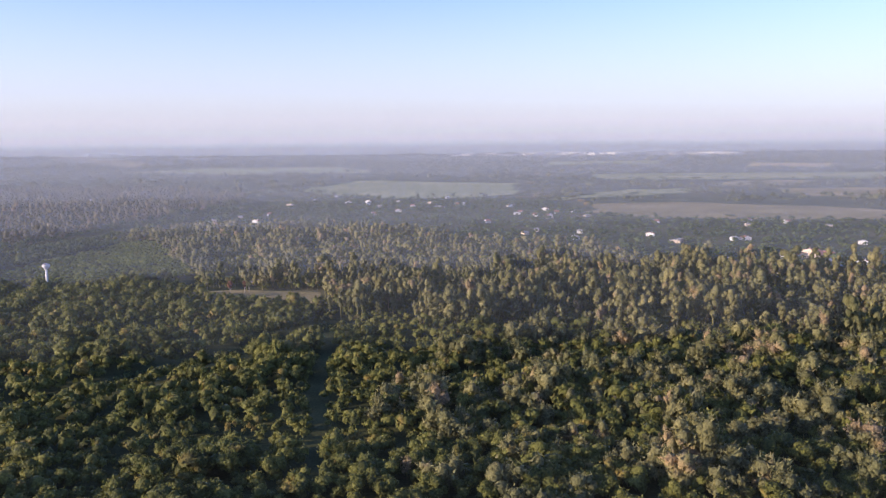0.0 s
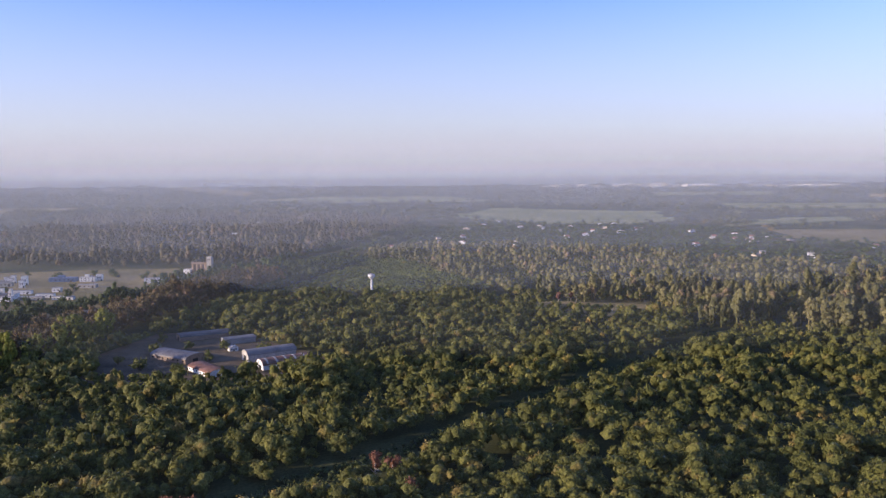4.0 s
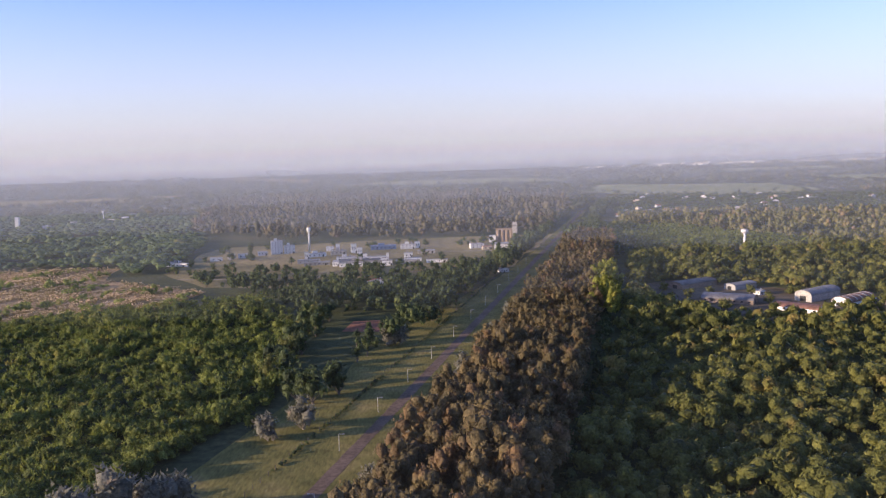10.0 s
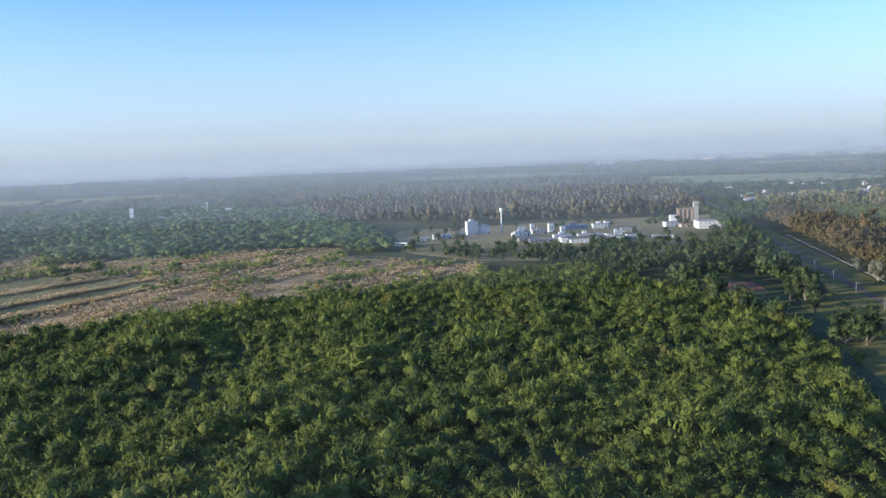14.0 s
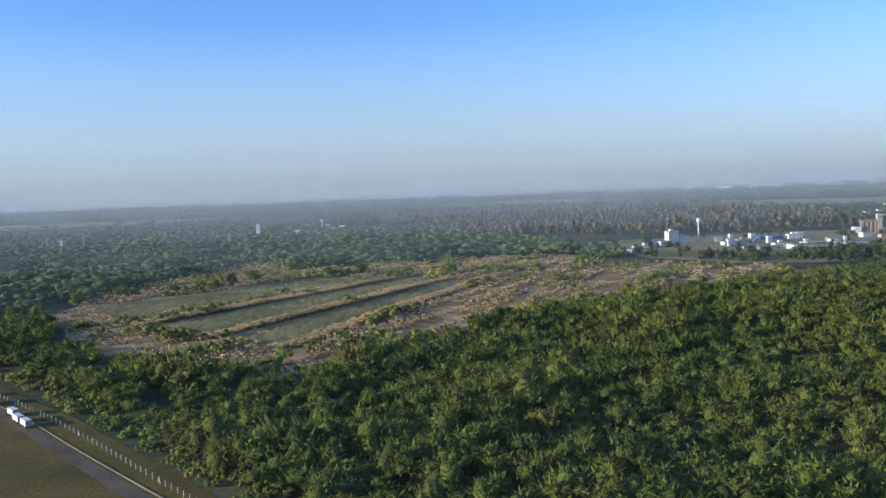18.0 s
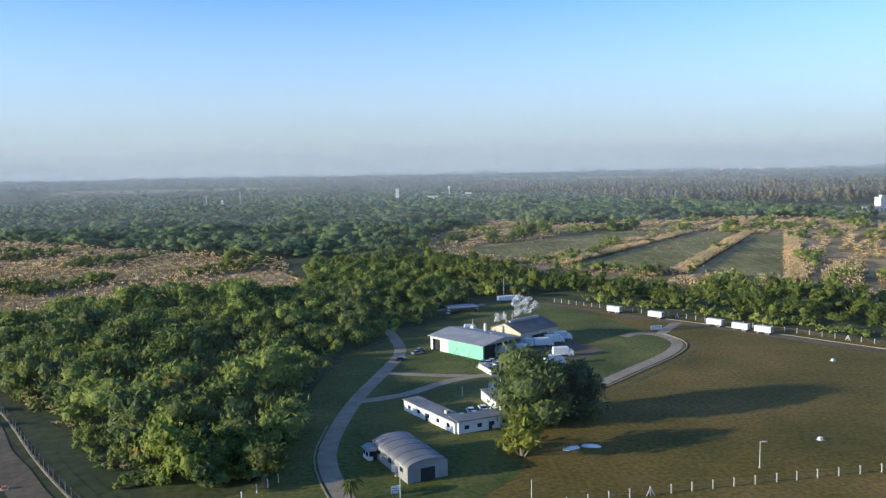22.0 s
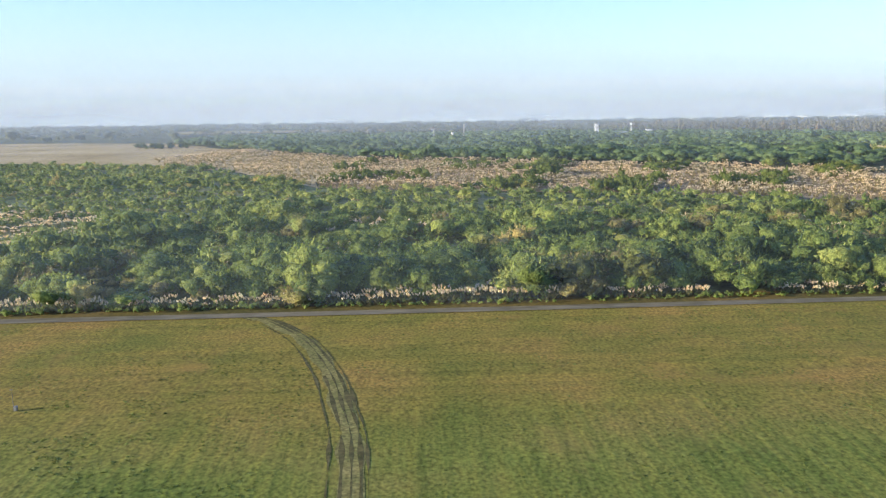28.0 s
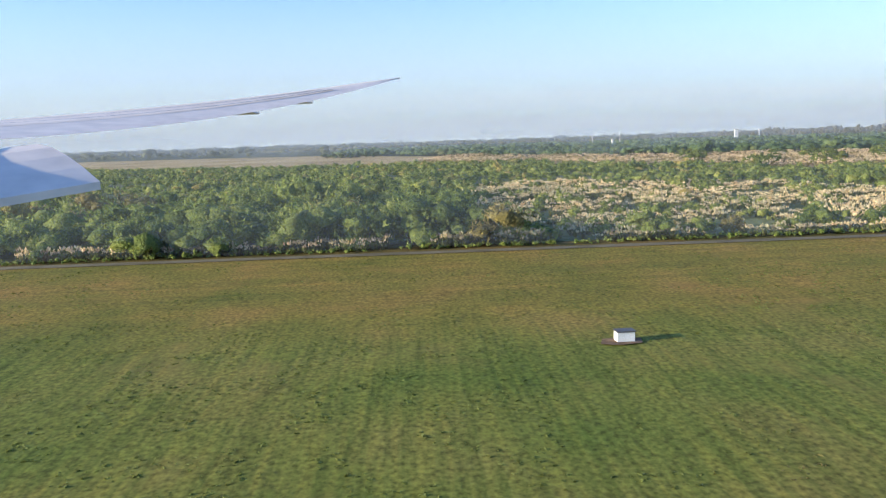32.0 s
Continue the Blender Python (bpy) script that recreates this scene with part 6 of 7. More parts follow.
# ---- the site by the airfield ----
def workshop():
    """A low hall with a mint-green front; local x runs along the front, -y faces out."""
    ob = thing("workshop", "low workshop with a mint-green front and a grey sheet roof", "workshop")
    w, d, h = 27.0, 20.0, 5.0
    part("back_wall", box(-w / 2, d - 0.25, -0.2, w / 2, d, h), OLD_WHITE, ob)
    part("side_wall", box(-w / 2, 0.25, -0.2, -w / 2 + 0.25, d - 0.25, h), WHITE, ob)
    bm = box(-w / 2, 0, -0.2, -w / 2 + 1.2, 0.25, h)
    bx(bm, -w / 2 + 5.2, 0, -0.2, -w / 2 + 9.5, 0.25, h)
    bx(bm, -w / 2 + 1.2, 0, 4.2, -w / 2 + 5.2, 0.25, h)
    part("front_wall", bm, WHITE, ob)
    part("green_wall", box(-w / 2 + 9.5, -0.02, -0.2, w / 2, 0.25, h), MINT, ob, "mint-green painted front wall")
    part("doorway", box(-w / 2 + 1.2, 0.8, 0, -w / 2 + 5.2, 0.9, 4.2), DARK, ob)
    for k in range(4):
        part("post", box(w / 2 - 0.3, 0.3 + k * 6.2, -0.2, w / 2, 0.6 + k * 6.2, h), OLD_WHITE, ob)
    # dark panel imitates the unlit inside of the open bays
    part("bay_wall", box(w / 2 - 3.5, 0.3, 0, w / 2 - 3.3, d - 0.3, h), DARK, ob)
    bm = bmesh.new()
    rows = [[bm.verts.new((x, y, z)) for x in (-w / 2 - 0.6, w / 2 + 0.8)] for y, z in ((-0.8, h), (d / 2, h + 1.7), (d + 0.6, h), (d + 0.6, h + 0.2), (d / 2, h + 1.95), (-0.8, h + 0.25))]
    for a, b in zip(rows, rows[1:] + rows[:1]):
        bm.faces.new((a[0], a[1], b[1], b[0]))
    bm.faces.new([r[0] for r in rows])
    bm.faces.new([r[1] for r in rows][::-1])
    part("roof", bm, ZINC, ob)
    for s in (-1, 1):
        part("roof_gable", prism([(0, h), (d / 2, h + 1.6), (d, h)], 0, 0.2), OLD_WHITE, ob).matrix_basis = pose(s * (w / 2 - 0.15) + 0.1, 0, 0, 0, 0, 90)
    for k in range(6):
        part("roof_seam", box(-w / 2 + 2 + k * 4.6, 0.2, h + 0.5, -w / 2 + 2.15 + k * 4.6, 0.35, h + 0.7), ZINC, ob)
    part("stack", cyl(0.5, 0.5, h + 0.8, h + 3.6, 10, -2, d - 3), WHITE, ob)
    part("vent", cyl(0.35, 0.35, h + 0.8, h + 1.9, 8, -7, d - 4), OLD_WHITE, ob)
    part("vent", cyl(0.35, 0.35, h + 1.2, h + 2.3, 8, 6, d - 8), OLD_WHITE, ob)
    for k in range(3):
        part("prop", prism([(0, 3.0), (1.6, 0), (1.45, 0), (0, 2.75)], -0.06, 0.06), OLD_WHITE, ob).matrix_basis = pose(-w / 2 + 7 + k * 7, -0.02, 0, 0, 0, -90)
    a = math.degrees(math.atan2(271 - 292, -1512.5 + 1530))
    ob.matrix_basis = pose((-1530 - 1512.5) / 2, (292 + 271) / 2, 0, 0, 0, a)


workshop()
ob = thing("boiler_house", "pale gabled boiler house with smoking chimneys", "workshop")
part("wall", prism([(-8, -0.2), (8, -0.2), (8, 5.5), (0, 8.2), (-8, 5.5)], -10, 10), CREAM, ob)
part("roof", gable_roof(16, 20, 5.5, 2.7, 0.5, 0.2), DARK_ROOF, ob)
part("ridge_vent", box(-0.8, -8, 8.2, 0.8, 8, 9.0), OLD_WHITE, ob)
for k, yy in enumerate((-6.0, -2.5)):
    part("chimney", cyl(0.6, 0.6, 6.0, 11.0, 10, -3.0, yy), DARK_ROOF, ob)
part("door", box(8 - 0.05, -4, 0, 8.07, 4, 4), DARK, ob)
part("door", box(-3, -10.07, 0, 3, -9.95, 4), DARK, ob)
put(ob, -1494, 301, -52)

STEAM, nt, pb = nodes_of("steam")
pb.inputs["Base Color"].default_value, pb.inputs["Roughness"].default_value = (0.9, 0.9, 0.9, 1), 1.0
tr, mx, ns = nt.nodes.new("ShaderNodeBsdfTransparent"), nt.nodes.new("ShaderNodeMixShader"), noise_node(nt, 0.35, 5)
fr = ramp_node(nt, ns.outputs[0], ((0.38, (0, 0, 0)), (0.76, (0.50, 0.50, 0.50))))
lit, both = nt.nodes.new("ShaderNodeBsdfTranslucent"), nt.nodes.new("ShaderNodeMixShader")
lit.inputs[0].default_value, both.inputs[0].default_value = (0.92, 0.92, 0.92, 1), 0.5
nt.links.new(pb.outputs[0], both.inputs[1])
nt.links.new(lit.outputs[0], both.inputs[2])
nt.links.new(fr.outputs[0], mx.inputs[0])
nt.links.new(tr.outputs[0], mx.inputs[1])
nt.links.new(both.outputs[0], mx.inputs[2])
nt.links.new(mx.outputs[0], nt.nodes["Material Output"].inputs[0])
for cx, cy, cz, way, size in ((-1498, 300, 10.0, (4.5, 1.0, 6.0), 2.8), (-1500, 298, 10.0, (12.0, 2.0, 4.0), 2.0), (-1506, 296, 8.5, (3.5, 0.5, 3.0), 1.6)):
    bm, w = bmesh.new(), Vector(way)
    bmesh.ops.create_icosphere(bm, subdivisions=4, radius=1.0)
    for v in bm.verts:
        t = (v.co.z + 1) / 2
        q = v.co * size * (0.35 + 0.75 * t)
        q = Vector((cx, cy, cz)) + w * t + Vector((q.x, q.y, q.z * 0.3))
        v.co = q + Vector((noise.noise(q * 0.45), noise.noise(q * 0.45 + Vector((9, 0, 0))), noise.noise(q * 0.45 + Vector((0, 9, 0))))) * (0.6 + 2.4 * t) + Vector((noise.noise(q * 1.3), noise.noise(q * 1.3 + Vector((5, 0, 0))), noise.noise(q * 1.3 + Vector((0, 5, 0))))) * 0.7
    tagged(part("steam_plume", bm, STEAM, smooth=True), "ragged white steam drifting from the chimneys", "steam", "", "stuff")


def flat_wing(label, x0, y0, x1, y1, depth, h, wallmat=WHITE, roofmat=GREY_ROOF, name="site_wing", bays=5):
    """A long low wing whose front runs from one place to another; it lies to the left of that line."""
    l = math.dist((x0, y0), (x1, y1))
    ob = thing(name, label, "building", "site wings")
    part("wall", box(0, 0, -0.2, l, depth, h), wallmat, ob)
    part("roof", box(-0.3, -0.3, h, l + 0.3, depth + 0.3, h + 0.25), roofmat, ob)
    windows(ob, 0.5, l - 0.5, bays, 1.1, 1.3, 1.0, 0)
    part("door", box(l * 0.45, -0.07, 0, l * 0.45 + 1.0, 0.05, 2.1), DARK, ob)
    part("roof_tank", box(l * 0.7, depth * 0.4, h + 0.25, l * 0.7 + 1.2, depth * 0.4 + 1.0, h + 1.1), OLD_WHITE, ob)
    put(ob, x0, y0, math.degrees(math.atan2(y1 - y0, x1 - x0)))


flat_wing("long low white wing with a grey sheet roof", -1540, 217, -1527.5, 195.5, 4.5, 3.0)
flat_wing("long low white wing with dark windows", -1526.5, 195, -1509, 202, 5.0, 3.2)
flat_wing("low rear wing with a pale roof", -1508.5, 203.5, -1514, 226, 4.0, 2.8)
put(vault_shed("pale vaulted hall with a dark door and grey roof", 9.5, 19, 3.4, 1.4, ZINC, GREY_ROOF, 3.4, name="vaulted_hall"), -1539, 175, 24)
put(house("small lean-to store beside the vaulted hall", 3.2, 3.4, 2.4, WHITE, ZINC, 0.5, "shed", "store", ""), -1547.5, 181, 24)
put(house("white flat hut at the gate", 8, 5, 2.4, WHITE, OLD_WHITE, 0.5, "hut", "gate_hut", ""), -1546.5, 143.5, 0)
ob = thing("carport", "open car shelter with a pale sheet roof", "shelter")
part("roof", box(-7, -4, 2.8, 7, 4, 3.0), ZINC, ob)
for sx in (-6.7, 6.7):
    for sy in (-3.7, 3.7):
        part("post", box(sx - 0.1, sy - 0.1, -0.1, sx + 0.1, sy + 0.1, 2.8), GREY_STEEL, ob)
put(ob, -1513, 366, 10)
for x0, y0, x1, y1 in ((-1515, 261, -1512, 251), (-1512, 251, -1507, 254)):
    flat = thing("gate_wall", "low white wall at the site entrance", "wall", "gate walls")
    l = math.dist((x0, y0), (x1, y1))
    part("wall", box(0, -0.15, -0.1, l, 0.15, 1.6), WHITE, flat)
    part("coping", box(-0.1, -0.22, 1.6, l + 0.1, 0.22, 1.75), OLD_WHITE, flat)
    put(flat, x0, y0, math.degrees(math.atan2(y1 - y0, x1 - x0)))


# ---- vehicles ----
def wheel_at(parent, x, y, r, w):
    bm = bmesh.new()
    bmesh.ops.create_cone(bm, cap_ends=True, segments=12, radius1=r, radius2=r, depth=w, matrix=pose(x, y, r, 90, 0, 0))
    wh = part("wheel", bm, RUBBER, parent)
    bm = bmesh.new()
    bmesh.ops.create_cone(bm, cap_ends=True, segments=8, radius1=r * 0.55, radius2=r * 0.55, depth=w + 0.04, matrix=pose(x, y, r, 90, 0, 0))
    part("rim", bm, GREY_STEEL, wh)


def trailer(label, l=6.6, name="box_trailer"):
    ob = thing(name, label, "trailer", "parked trailers")
    part("box", box(-l / 2, -1.2, 0.9, l / 2, 1.2, 3.1, 0.06), WHITE, ob)
    part("chassis", box(-l / 2 + 0.3, -0.5, 0.75, l / 2 - 0.3, 0.5, 1.0), GREY_STEEL, ob)
    part("rear_door", box(l / 2, -1.1, 1.0, l / 2 + 0.04, 1.1, 3.0), OLD_WHITE, ob)
    for x in (-l * 0.3, l * 0.22, l * 0.36):
        for s in (-1.05, 1.05):
            wheel_at(ob, x, s, 0.48, 0.3)
    return ob


def box_truck(label):
    ob = thing("box_truck", label, "truck", "parked trucks")
    part("box", box(-3.0, -1.2, 0.9, 2.4, 1.2, 3.5, 0.06), WHITE, ob)
    part("cab", prism([(2.5, 0.5), (4.3, 0.5), (4.3, 1.5), (3.9, 2.5), (2.5, 2.5)], -1.1, 1.1), WHITE, ob)
    part("windscreen", prism([(4.32, 1.52), (3.93, 2.42), (3.95, 2.45), (4.36, 1.55)], -0.95, 0.95), DARK_PANE, ob)
    part("chassis", box(-2.9, -0.5, 0.6, 4.0, 0.5, 0.9), GREY_STEEL, ob)
    for x in (-1.9, 3.3):
        for s in (-1.0, 1.0):
            wheel_at(ob, x, s, 0.45, 0.3)
    return ob


def car(label, paint):
    ob = thing("car", label, "car", "parked cars")
    part("body", prism([(-2.1, 0.35), (2.1, 0.35), (2.15, 0.75), (1.2, 0.9), (-2.1, 0.95)], -0.85, 0.85), paint, ob)
    part("cabin", prism([(-1.7, 0.9), (1.0, 0.88), (0.4, 1.42), (-1.2, 1.45)], -0.75, 0.75), DARK_PANE, ob)
    part("roof", prism([(-1.2, 1.43), (0.4, 1.41), (0.3, 1.48), (-1.1, 1.5)], -0.72, 0.72), paint, ob)
    for x in (-1.3, 1.35):
        for s in (-0.8, 0.8):
            wheel_at(ob, x, s, 0.32, 0.2)
    return ob


t0 = trailer("white box trailer parked at the road edge")
put(t0, -1445, 353.5, -48)
for x, y, a in ((-1431, 338, -48), (-1413, 318, -48), (-1406.5, 308, -50), (-1400.5, 301, -50)):
    copy_thing(t0, pose(x, y, 0, 0, 0, a))
put(trailer("long white trailer at the edge of the wood", 12.0, "long_trailer"), -1487.5, 391.5, 12)
b0 = box_truck("white box truck parked beside the workshop")
put(b0, -1504, 278, 140)
for x, y, a in ((-1499, 282, 140), (-1495, 290, 145), (-1489, 290, 10), (-1484, 295, 10), (-1490, 262.5, 15), (-1485, 274, 5), (-1480, 300, 10)):
    copy_thing(b0, pose(x, y, 0, 0, 0, a))
for x, y, a in ((-1522, 213, 100), (-1518.5, 215, 100), (-1515, 217, 100)):
    put(car("white car parked in the courtyard", CAR_PAINTS[0]), x, y, a)
cars = [car("white car parked on the site", CAR_PAINTS[0]), car("silver car parked on the site", CAR_PAINTS[1]), car("dark car parked on the site", CAR_PAINTS[2])]
for i, (x, y, a) in enumerate(((-1525, 208, 110), (-1535, 284, 30), (-1541, 275, 20), (-1521.5, 210, 110), (-1518.5, 211, 110), (-1511, 266, 20), (-1508, 264, 35), (-1513, 267, 70), (-1509.5, 268, 15), (-1506, 366, 80), (-1519, 363, 80), (-1546, 186, 30), (-1534, 288, 60), (-1515.5, 212.5, 110))):
    if i < 3:
        put(cars[i], x, y, a)
    else:
        copy_thing(cars[(0, 0, 1, 0, 2)[i % 5]], pose(x, y, 0, 0, 0, a))
for x, y, a in ((-1501, 182, 20), (-1496, 183, -15)):
    ob = thing("upturned_boat", "upturned white boat lying on the grass", "boat", "upturned boats")
    bm = bmesh.new()
    bmesh.ops.create_icosphere(bm, subdivisions=2, radius=1.0, matrix=Matrix.Diagonal((2.4, 0.85, 0.7, 1)))
    bmesh.ops.bisect_plane(bm, geom=bm.verts[:] + bm.edges[:] + bm.faces[:], plane_co=(0, 0, 0), plane_no=(0, 0, -1), clear_outer=True)
    part("hull", bm, WHITE, ob, smooth=True)
    part("keel", box(-1.9, -0.06, 0.42, 1.9, 0.06, 0.68), OLD_WHITE, ob)
    ob.matrix_basis = pose(x, y, 0.06, 0, 0, a)

# ---- signs, poles, fences ----
def pole(x, y, h, label, name="pole", arm=0.0, a=0.0, lamp=True, group="", mat=GREY_STEEL):
    ob = thing(name, label, "lamp post" if lamp else "pole", group)
    part("shaft", cyl(0.12, 0.08, -0.2, h, 8), mat, ob)
    part("foot", cyl(0.25, 0.25, -0.2, 0.3, 8), POST, ob)
    if lamp:
        part("arm", box(0, -0.06, h - 0.12, arm, 0.06, h), mat, ob)
        part("lamp_head", box(arm - 0.2, -0.22, h - 0.2, arm + 0.8, 0.22, h + 0.08, 0.04), OLD_WHITE, ob, "pale lamp head")
    put(ob, x, y, a)
    return ob


for i, y in enumerate((251, 306, 355, 404, 453, 510, 566, 622, 680, 740, 800, 860)):
    x, yy = ave(y, -6.0 if i else 7.0)
    pole(x, yy, 7.0, "grey lamp post with a short arm beside the avenue", "street_lamp", 1.6, 0 if i else 180, group="avenue lamps", mat=POST)
for x, y in ((-1463, 166), (-1433, 163.5), (-1404, 164), (-1374, 169)):
    pole(x, y, 6.0, "thin pale lamp post inside the fence", "lamp_post", 0.7, 0, group="fence lamps", mat=POST)
for x, y, h in ((-1513, 219, 11.0), (-1490, 392, 12.0), (-1484, 425, 9.0), (-1516, 147, 7.0), (-1514, 230, 4.0), (-1541, 156, 5.0), (-1542, 169, 3.0), (-1523, 229, 3.0)):
    pole(x, y, h, "thin upright pole on the site", "site_pole", lamp=False, group="site poles", mat=POST)
for x, y, a in ((-1439.5, 311, 15), (-1505, 262, 20), (-1514, 234, 30), (-1542, 169.6, 10), (-1542, 157.8, 10)):
    ob = thing("sign_board", "white board on two short legs", "sign", "site signs")
    w = 2.6 if x > -1450 else 0.9
    part("board", box(-w, -0.06, 0.9, w, 0.06, 2.5), WHITE, ob)
    for s in (-0.7, 0.7):
        part("leg", box(w * s - 0.07, -0.12, -0.2, w * s + 0.07, -0.062, 1.6), GREY_STEEL, ob)
    for k in range(2):
        part("line_of_writing", box(-w * 0.7, -0.075, 1.4 + k * 0.5, w * 0.7, -0.063, 1.55 + k * 0.5), BLUE_ROOF, ob)
    put(ob, x, y, a)
for x, y in ((-1397.5, 256), (-1441, 182), (-1354, 197), (-1625, 170)):
    ob = thing("airfield_marker", "small white marker box on the grass", "marker", "airfield markers")
    part("body", box(-0.5, -0.4, 0, 0.5, 0.4, 0.75, 0.05), WHITE if x > -1600 else ORANGE, ob)
    part("base", box(-0.8, -0.7, -0.1, 0.8, 0.7, 0.12), POST, ob)
    put(ob, x, y, 20)
ob = thing("localizer_mast", "thin mast with a crossarm and grey base box on grass", "mast")
part("shaft", cyl(0.05, 0.03, 0.0, 3.4, 8), GREY_POST, ob)
part("crossarm", box(-0.35, -0.05, 3.3, 0.15, 0.05, 3.4), GREY_POST, ob)
part("base_box", box(0.12, -0.25, 0.06, 0.55, 0.25, 0.8, 0.04), GREY_STEEL, ob)
ob.matrix_basis = pose(-2018.5, 121.5, float(field_z(-2018.5, 121.5)))
ob = thing("equipment_box", "white equipment cabin with a dark lid on a bare patch", "cabin")
part("body", box(-1.15, -0.8, 0.1, 1.15, 0.8, 1.35, 0.03), WHITE, ob)
part("lid", box(-1.25, -0.9, 1.35, 1.25, 0.9, 1.5), DARK_ROOF, ob)
part("plinth", box(-1.4, -1.0, -0.1, 1.4, 1.0, 0.1), POST, ob)
ob.matrix_basis = pose(-2213, 100, float(field_z(-2213, 100)), 0, 0, 3)
sheet("bare_patch_cabin", [(-2216.4, 98.6), (-2214, 97.8), (-2211, 98.6), (-2210.6, 101), (-2213, 101.9), (-2215.6, 101.2)], float(field_z(-2213, 101.9)) + 0.04, DIRT, "bare reddish soil round the cabin", "soil")


def post_mesh(material, tall=1.0, half=0.10):
    bm = bx(bmesh.new(), -half, -half, -0.2, half, half, 1.7 * tall)
    bx(bm, -half * 0.9, -half * 0.9, 1.7 * tall, half * 0.9, half * 2.4, 1.95 * tall)
    me = bpy.data.meshes.new("post")
    bm.to_mesh(me)
    bm.free()
    me.materials.append(material)
    return me


POST_ME, DARK_POST_ME, TALL_POST_ME = post_mesh(POST), post_mesh(DARK_POST), post_mesh(GREY_POST, 1.5, 0.07)
EDGE_FENCE = [(-1690, 284), (-1665, 244), (-1648, 220), (-1636, 202), (-1626, 187), (-1616, 173), (-1608, 162.5), (-1601, 153), (-1594, 144), (-1580, 127)]


def fence(label, line, gap, wires=(0.5, 1.1, 1.6), name="fence", brace=16, post=None):
    ob = thing(name, label, "fence")
    pts = smooth_line(line, gap)
    for i, q in enumerate(pts):
        d = pts[min(i + 1, len(pts) - 1)] - pts[max(i - 1, 0)]
        po = new("post", post or POST_ME)
        po.parent = ob
        po.matrix_basis = pose(q.x, q.y, 0, 0, 0, math.degrees(math.atan2(d.y, d.x)))
        if i % brace == brace - 1:
            for s in (-1, 1):
                b = new("brace", post or POST_ME)
                b.parent = ob
                b.matrix_basis = pose(q.x + s * 0.9 * d.normalized().x, q.y + s * 0.9 * d.normalized().y, 0, 0, -s * 28, math.degrees(math.atan2(d.y, d.x)))
    for z in wires:
        bm = bmesh.new()
        for a, b in zip(pts, pts[1:]):
            vs = [bm.verts.new((a.x, a.y, z)), bm.verts.new((b.x, b.y, z)), bm.verts.new((b.x, b.y, z + 0.03)), bm.verts.new((a.x, a.y, z + 0.03))]
            bm.faces.new(vs)
        part("wire", bm, WIRE, ob)
    return ob


fence("white concrete fence posts with wire along the perimeter road", [(-1466, 386), (-1394, 307.5), (-1338, 239.5), (-1298, 190.5), (-1243, 124.5)], 4.2)
fence("white concrete fence posts with wire across the lawn", [(-1560, 133), (-1513, 149), (-1463, 158), (-1405, 165), (-1361, 172), (-1300, 181)], 4.6)
fence("weathered posts and wire mesh along the wood", EDGE_FENCE, 4.0, (0.5, 1.1, 1.7, 2.3), post=TALL_POST_ME, brace=12)
ribbon("fence_footing", EDGE_FENCE, 0.5, 0.06, CONCRETE_ROAD, "pale concrete footing under the fence along the wood", "kerb", height=0.22)
fence("low posts and wire at the corner of the wood", [(-1584, 142), (-1573, 159), (-1567, 168)], 3.5)
fence("dark posts and wire along the avenue", [ave(200, -23), ave(560, -23), ave(800, -23)], 6.0, name="avenue_fence", post=DARK_POST_ME, brace=999)
wall = thing("avenue_wall", "low white wall with pillars along the belt of trees", "wall")
for k in range(46):
    a, b = ave(240 + k * 14, 25), ave(240 + (k + 1) * 14, 25)
    pn = part("wall_panel", box(0.2, -0.1, -0.1, math.dist(a, b) - 0.2, 0.1, 0.6), ZINC, wall)
    pn.matrix_basis = pose(*a, 0, 0, 0, math.degrees(math.atan2(b[1] - a[1], b[0] - a[0])))
    po = new("pillar", POST_ME)
    po.parent, po.location = wall, (*a, 0)
weeds = scatter([ave(205, -23.7), ave(800, -23.7), ave(800, -22.3), ave(205, -22.3)], 1.3, 71, patchy=(14, -0.25))
stand("fence_weeds", weeds, scrub_mid, LEAF_DARK, 71, size=(0.14, 0.30), label="dark weeds grown into the avenue fence", category="bushes")
rim = scatter([ave(215, -76), ave(300, -68), ave(365, -62), ave(375, -72), ave(300, -80), ave(215, -88)], 4.6, 72)
stand("rim_bushes", rim, scrub_near, LEAF_ACACIA, 72, size=(0.8, 1.5), label="green bushes along the rim of the acacia wood", category="bushes")
# clutter round the workshop
ob = thing("steam_tank", "white upright tank with a pipe behind the workshop", "tank")
part("tank", cyl(1.1, 1.1, 0.0, 7.0, 14), WHITE, ob)
part("tank_top", cyl(1.1, 0.3, 7.0, 7.6, 14), OLD_WHITE, ob)
part("pipe", cyl(0.18, 0.18, 7.6, 9.2, 8), GREY_STEEL, ob)
part("duct", box(-3.4, -0.5, 6.2, -0.9, 0.5, 7.4, 0.05), WHITE, ob)
put(ob, -1513.5, 300, 10)
g = random.Random(33)
for i in range(16):
    ob = thing("scrap_piece", "pale sheet of scrap lying before the workshop", "scrap", "scrap heap")
    w, d, h = g.uniform(0.5, 1.3), g.uniform(0.4, 1.0), g.uniform(0.15, 0.7)
    part("panel", box(-w, -d, -0.05, w, d, h, 0.04), g.choice((WHITE, OLD_WHITE, ZINC)), ob)
    part("edge_strip", box(-w * 0.9, -d - 0.05, h * 0.4, w * 0.9, -d, h * 0.6), GREY_STEEL, ob)
    put(ob, -1511 + g.uniform(-4.5, 4.5), 262.5 + g.uniform(-3, 3), g.uniform(0, 180))

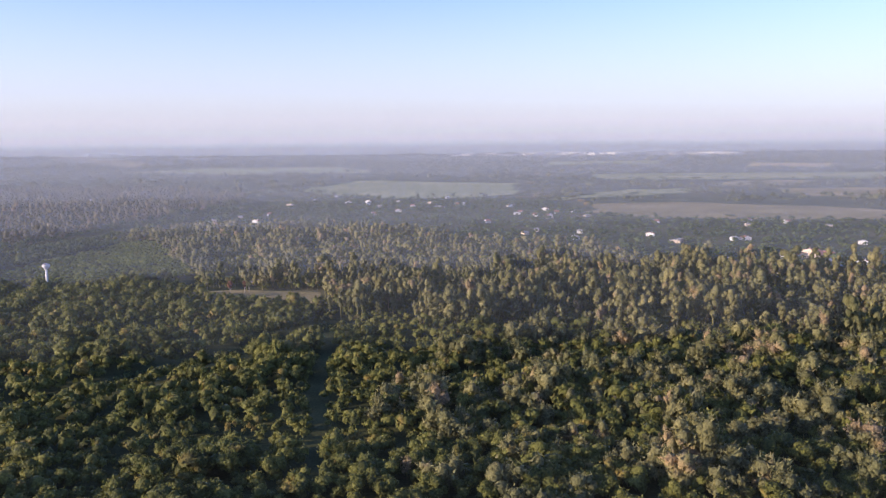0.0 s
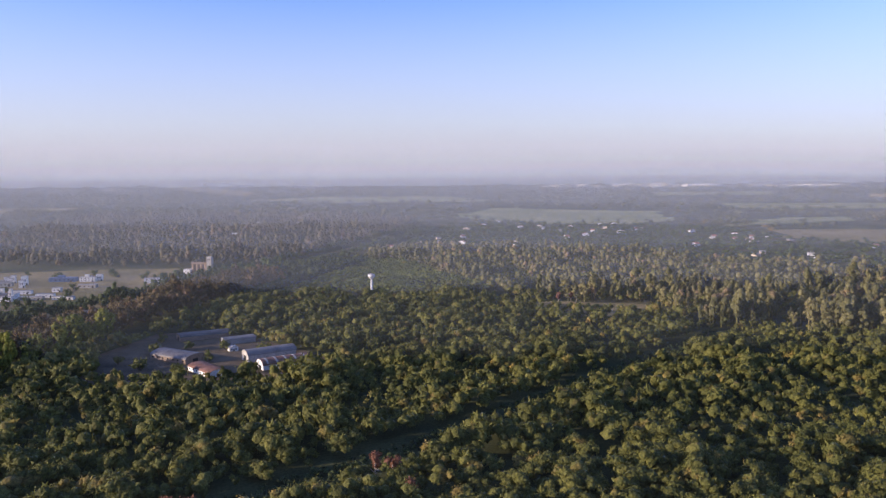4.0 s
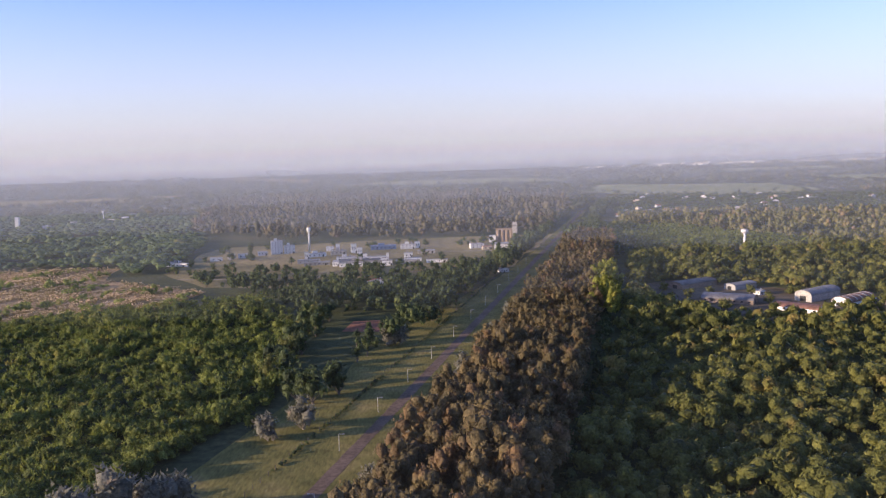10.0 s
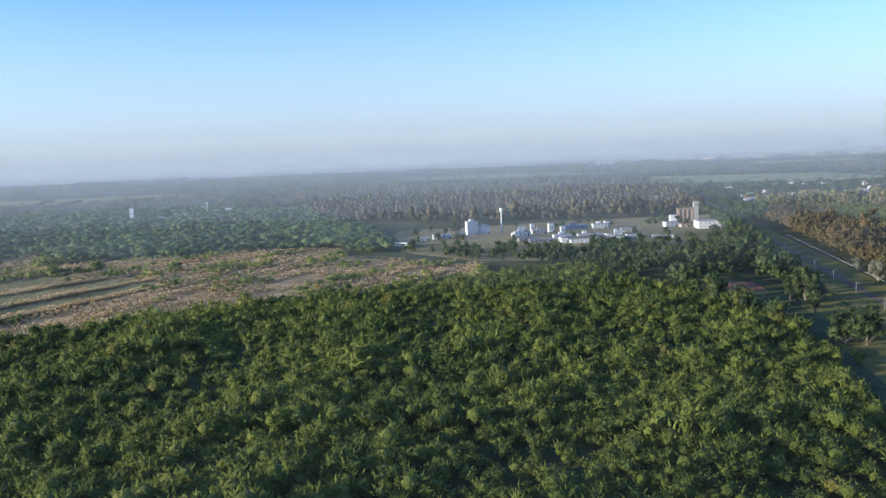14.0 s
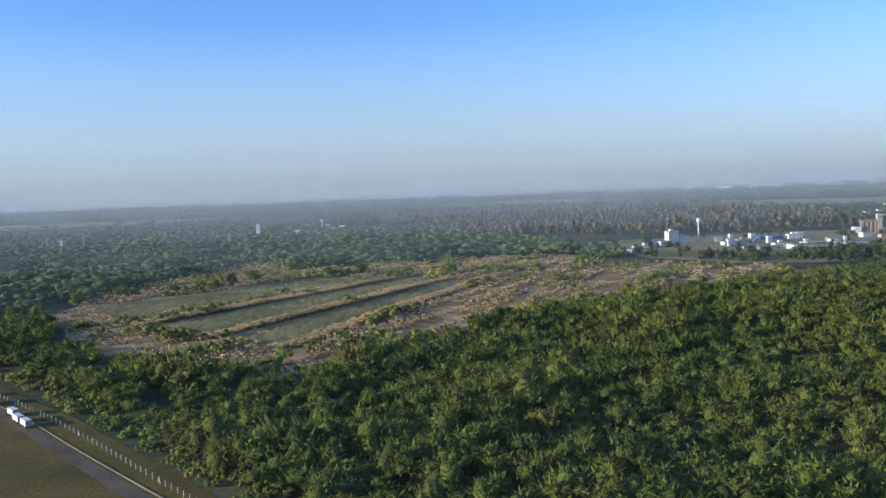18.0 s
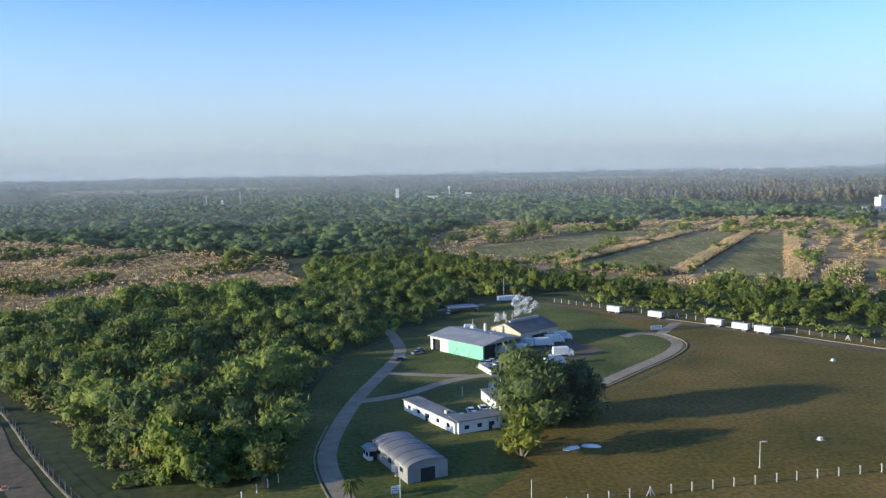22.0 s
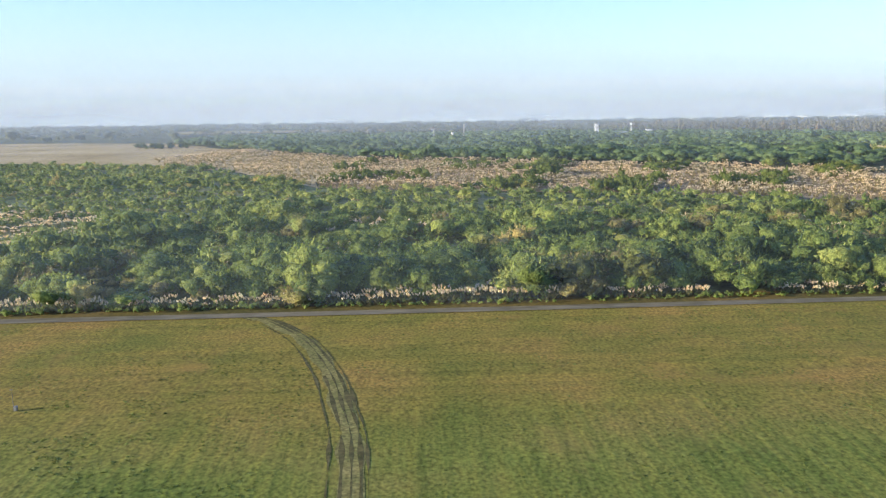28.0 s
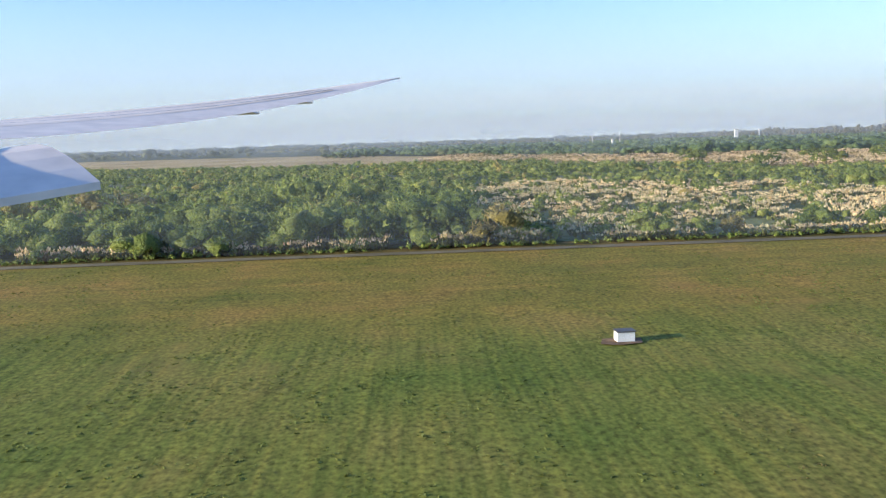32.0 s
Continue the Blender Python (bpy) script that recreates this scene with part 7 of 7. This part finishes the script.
# ---- the airliner's wing, as it stands at the end of the flight ----
EYE_END = Vector((-2240.0, 0.0, 24.1))


def wing_station(y):
    """Trailing edge, leading edge and height of the wing at y metres out from the window."""
    u = (27.0 - y) / 13.0
    return -0.13 - 7.6 * u + 1.1 * u * u - 0.25 * u ** 3, -0.13 - 16.0 * u - min(1.0, u * 14) * 0.30, 2.03 - 3.0 * u + 1.2 * u * u


wing = thing("aircraft_wing", "long swept grey-white airliner wing seen from the cabin", "aircraft wing")
for nm, z_off, m in (("wing_skin", 0.0, WING_TOP),):
    bm, rows = bmesh.new(), []
    for k in range(29):
        y = 27.0 - 17.0 * k / 28
        te, le, z = wing_station(y)
        t = 0.05 + 0.42 * min(1, k / 22)
        ring = []
        for x, h in ((te, 0.0), (te * 0.75 + le * 0.25, t * 0.35), (te * 0.5 + le * 0.5, t * 0.5), (te * 0.2 + le * 0.8, t * 0.42), (le, 0.0), (te * 0.3 + le * 0.7, -t * 0.5), (te * 0.7 + le * 0.3, -t * 0.25)):
            ring.append(bm.verts.new((x, y, z + h)))
        rows.append(ring)
    for a, b in zip(rows, rows[1:]):
        for j in range(7):
            bm.faces.new((a[j], a[(j + 1) % 7], b[(j + 1) % 7], b[j]))
    bm.faces.new(rows[0])
    bm.faces.new(rows[-1][::-1])
    part(nm, bm, m, wing)
for f, width in ((0.30, 0.05), (0.52, 0.04)):
    bm, rows = bmesh.new(), []
    for k in range(4, 29):
        y = 27.0 - 17.0 * k / 28
        te, le, z = wing_station(y)
        t = 0.05 + 0.42 * min(1, k / 22)
        x = te * (1 - f) + le * f
        rows.append([bm.verts.new((x - width, y, z + t * 0.5 + 0.012)), bm.verts.new((x + width, y, z + t * 0.5 + 0.012))])
    for a, b in zip(rows, rows[1:]):
        bm.faces.new((a[0], a[1], b[1], b[0]))
    part("panel_line", bm, WING_EDGE, wing, "dark seam across the wing")
for y in (20.5, 22.6):
    te, le, z = wing_station(y)
    part("flap_fairing", box(te - 0.5, y - 0.06, z - 0.07, te + 0.07, y + 0.06, z - 0.01, 0.02), WING_TOP, wing)
bm, rows = bmesh.new(), []
for k in range(9):
    u = k / 8
    x0, z0 = -6.2 - 3.0 * u, 0.14 - 0.45 * u
    y = 14.0 - 2.6 * u
    rows.append([bm.verts.new((x0 + 1.5 * s - 0.1 * u, y - 1.4 * s, z0 - 0.62 * s ** 1.6)) for s in (0, 0.25, 0.5, 0.75, 1.0)])
for a, b in zip(rows, rows[1:]):
    for j in range(4):
        bm.faces.new((a[j], a[j + 1], b[j + 1], b[j]))
r = bmesh.ops.extrude_face_region(bm, geom=bm.faces[:])
bmesh.ops.translate(bm, verts=[v for v in r["geom"] if isinstance(v, bmesh.types.BMVert)], vec=(0, 0, -0.12))
part("flap", bm, WING_TOP, wing, "lowered landing flap", smooth=False)
wing.location = EYE_END

# ---- the plan's units to metres: everything but the camera and the sun ----
for ob in list(scene.objects):
    if ob.parent is None and ob.type not in {"CAMERA", "LIGHT"}:
        ob.matrix_basis = Matrix.Scale(UNIT, 4) @ ob.matrix_basis
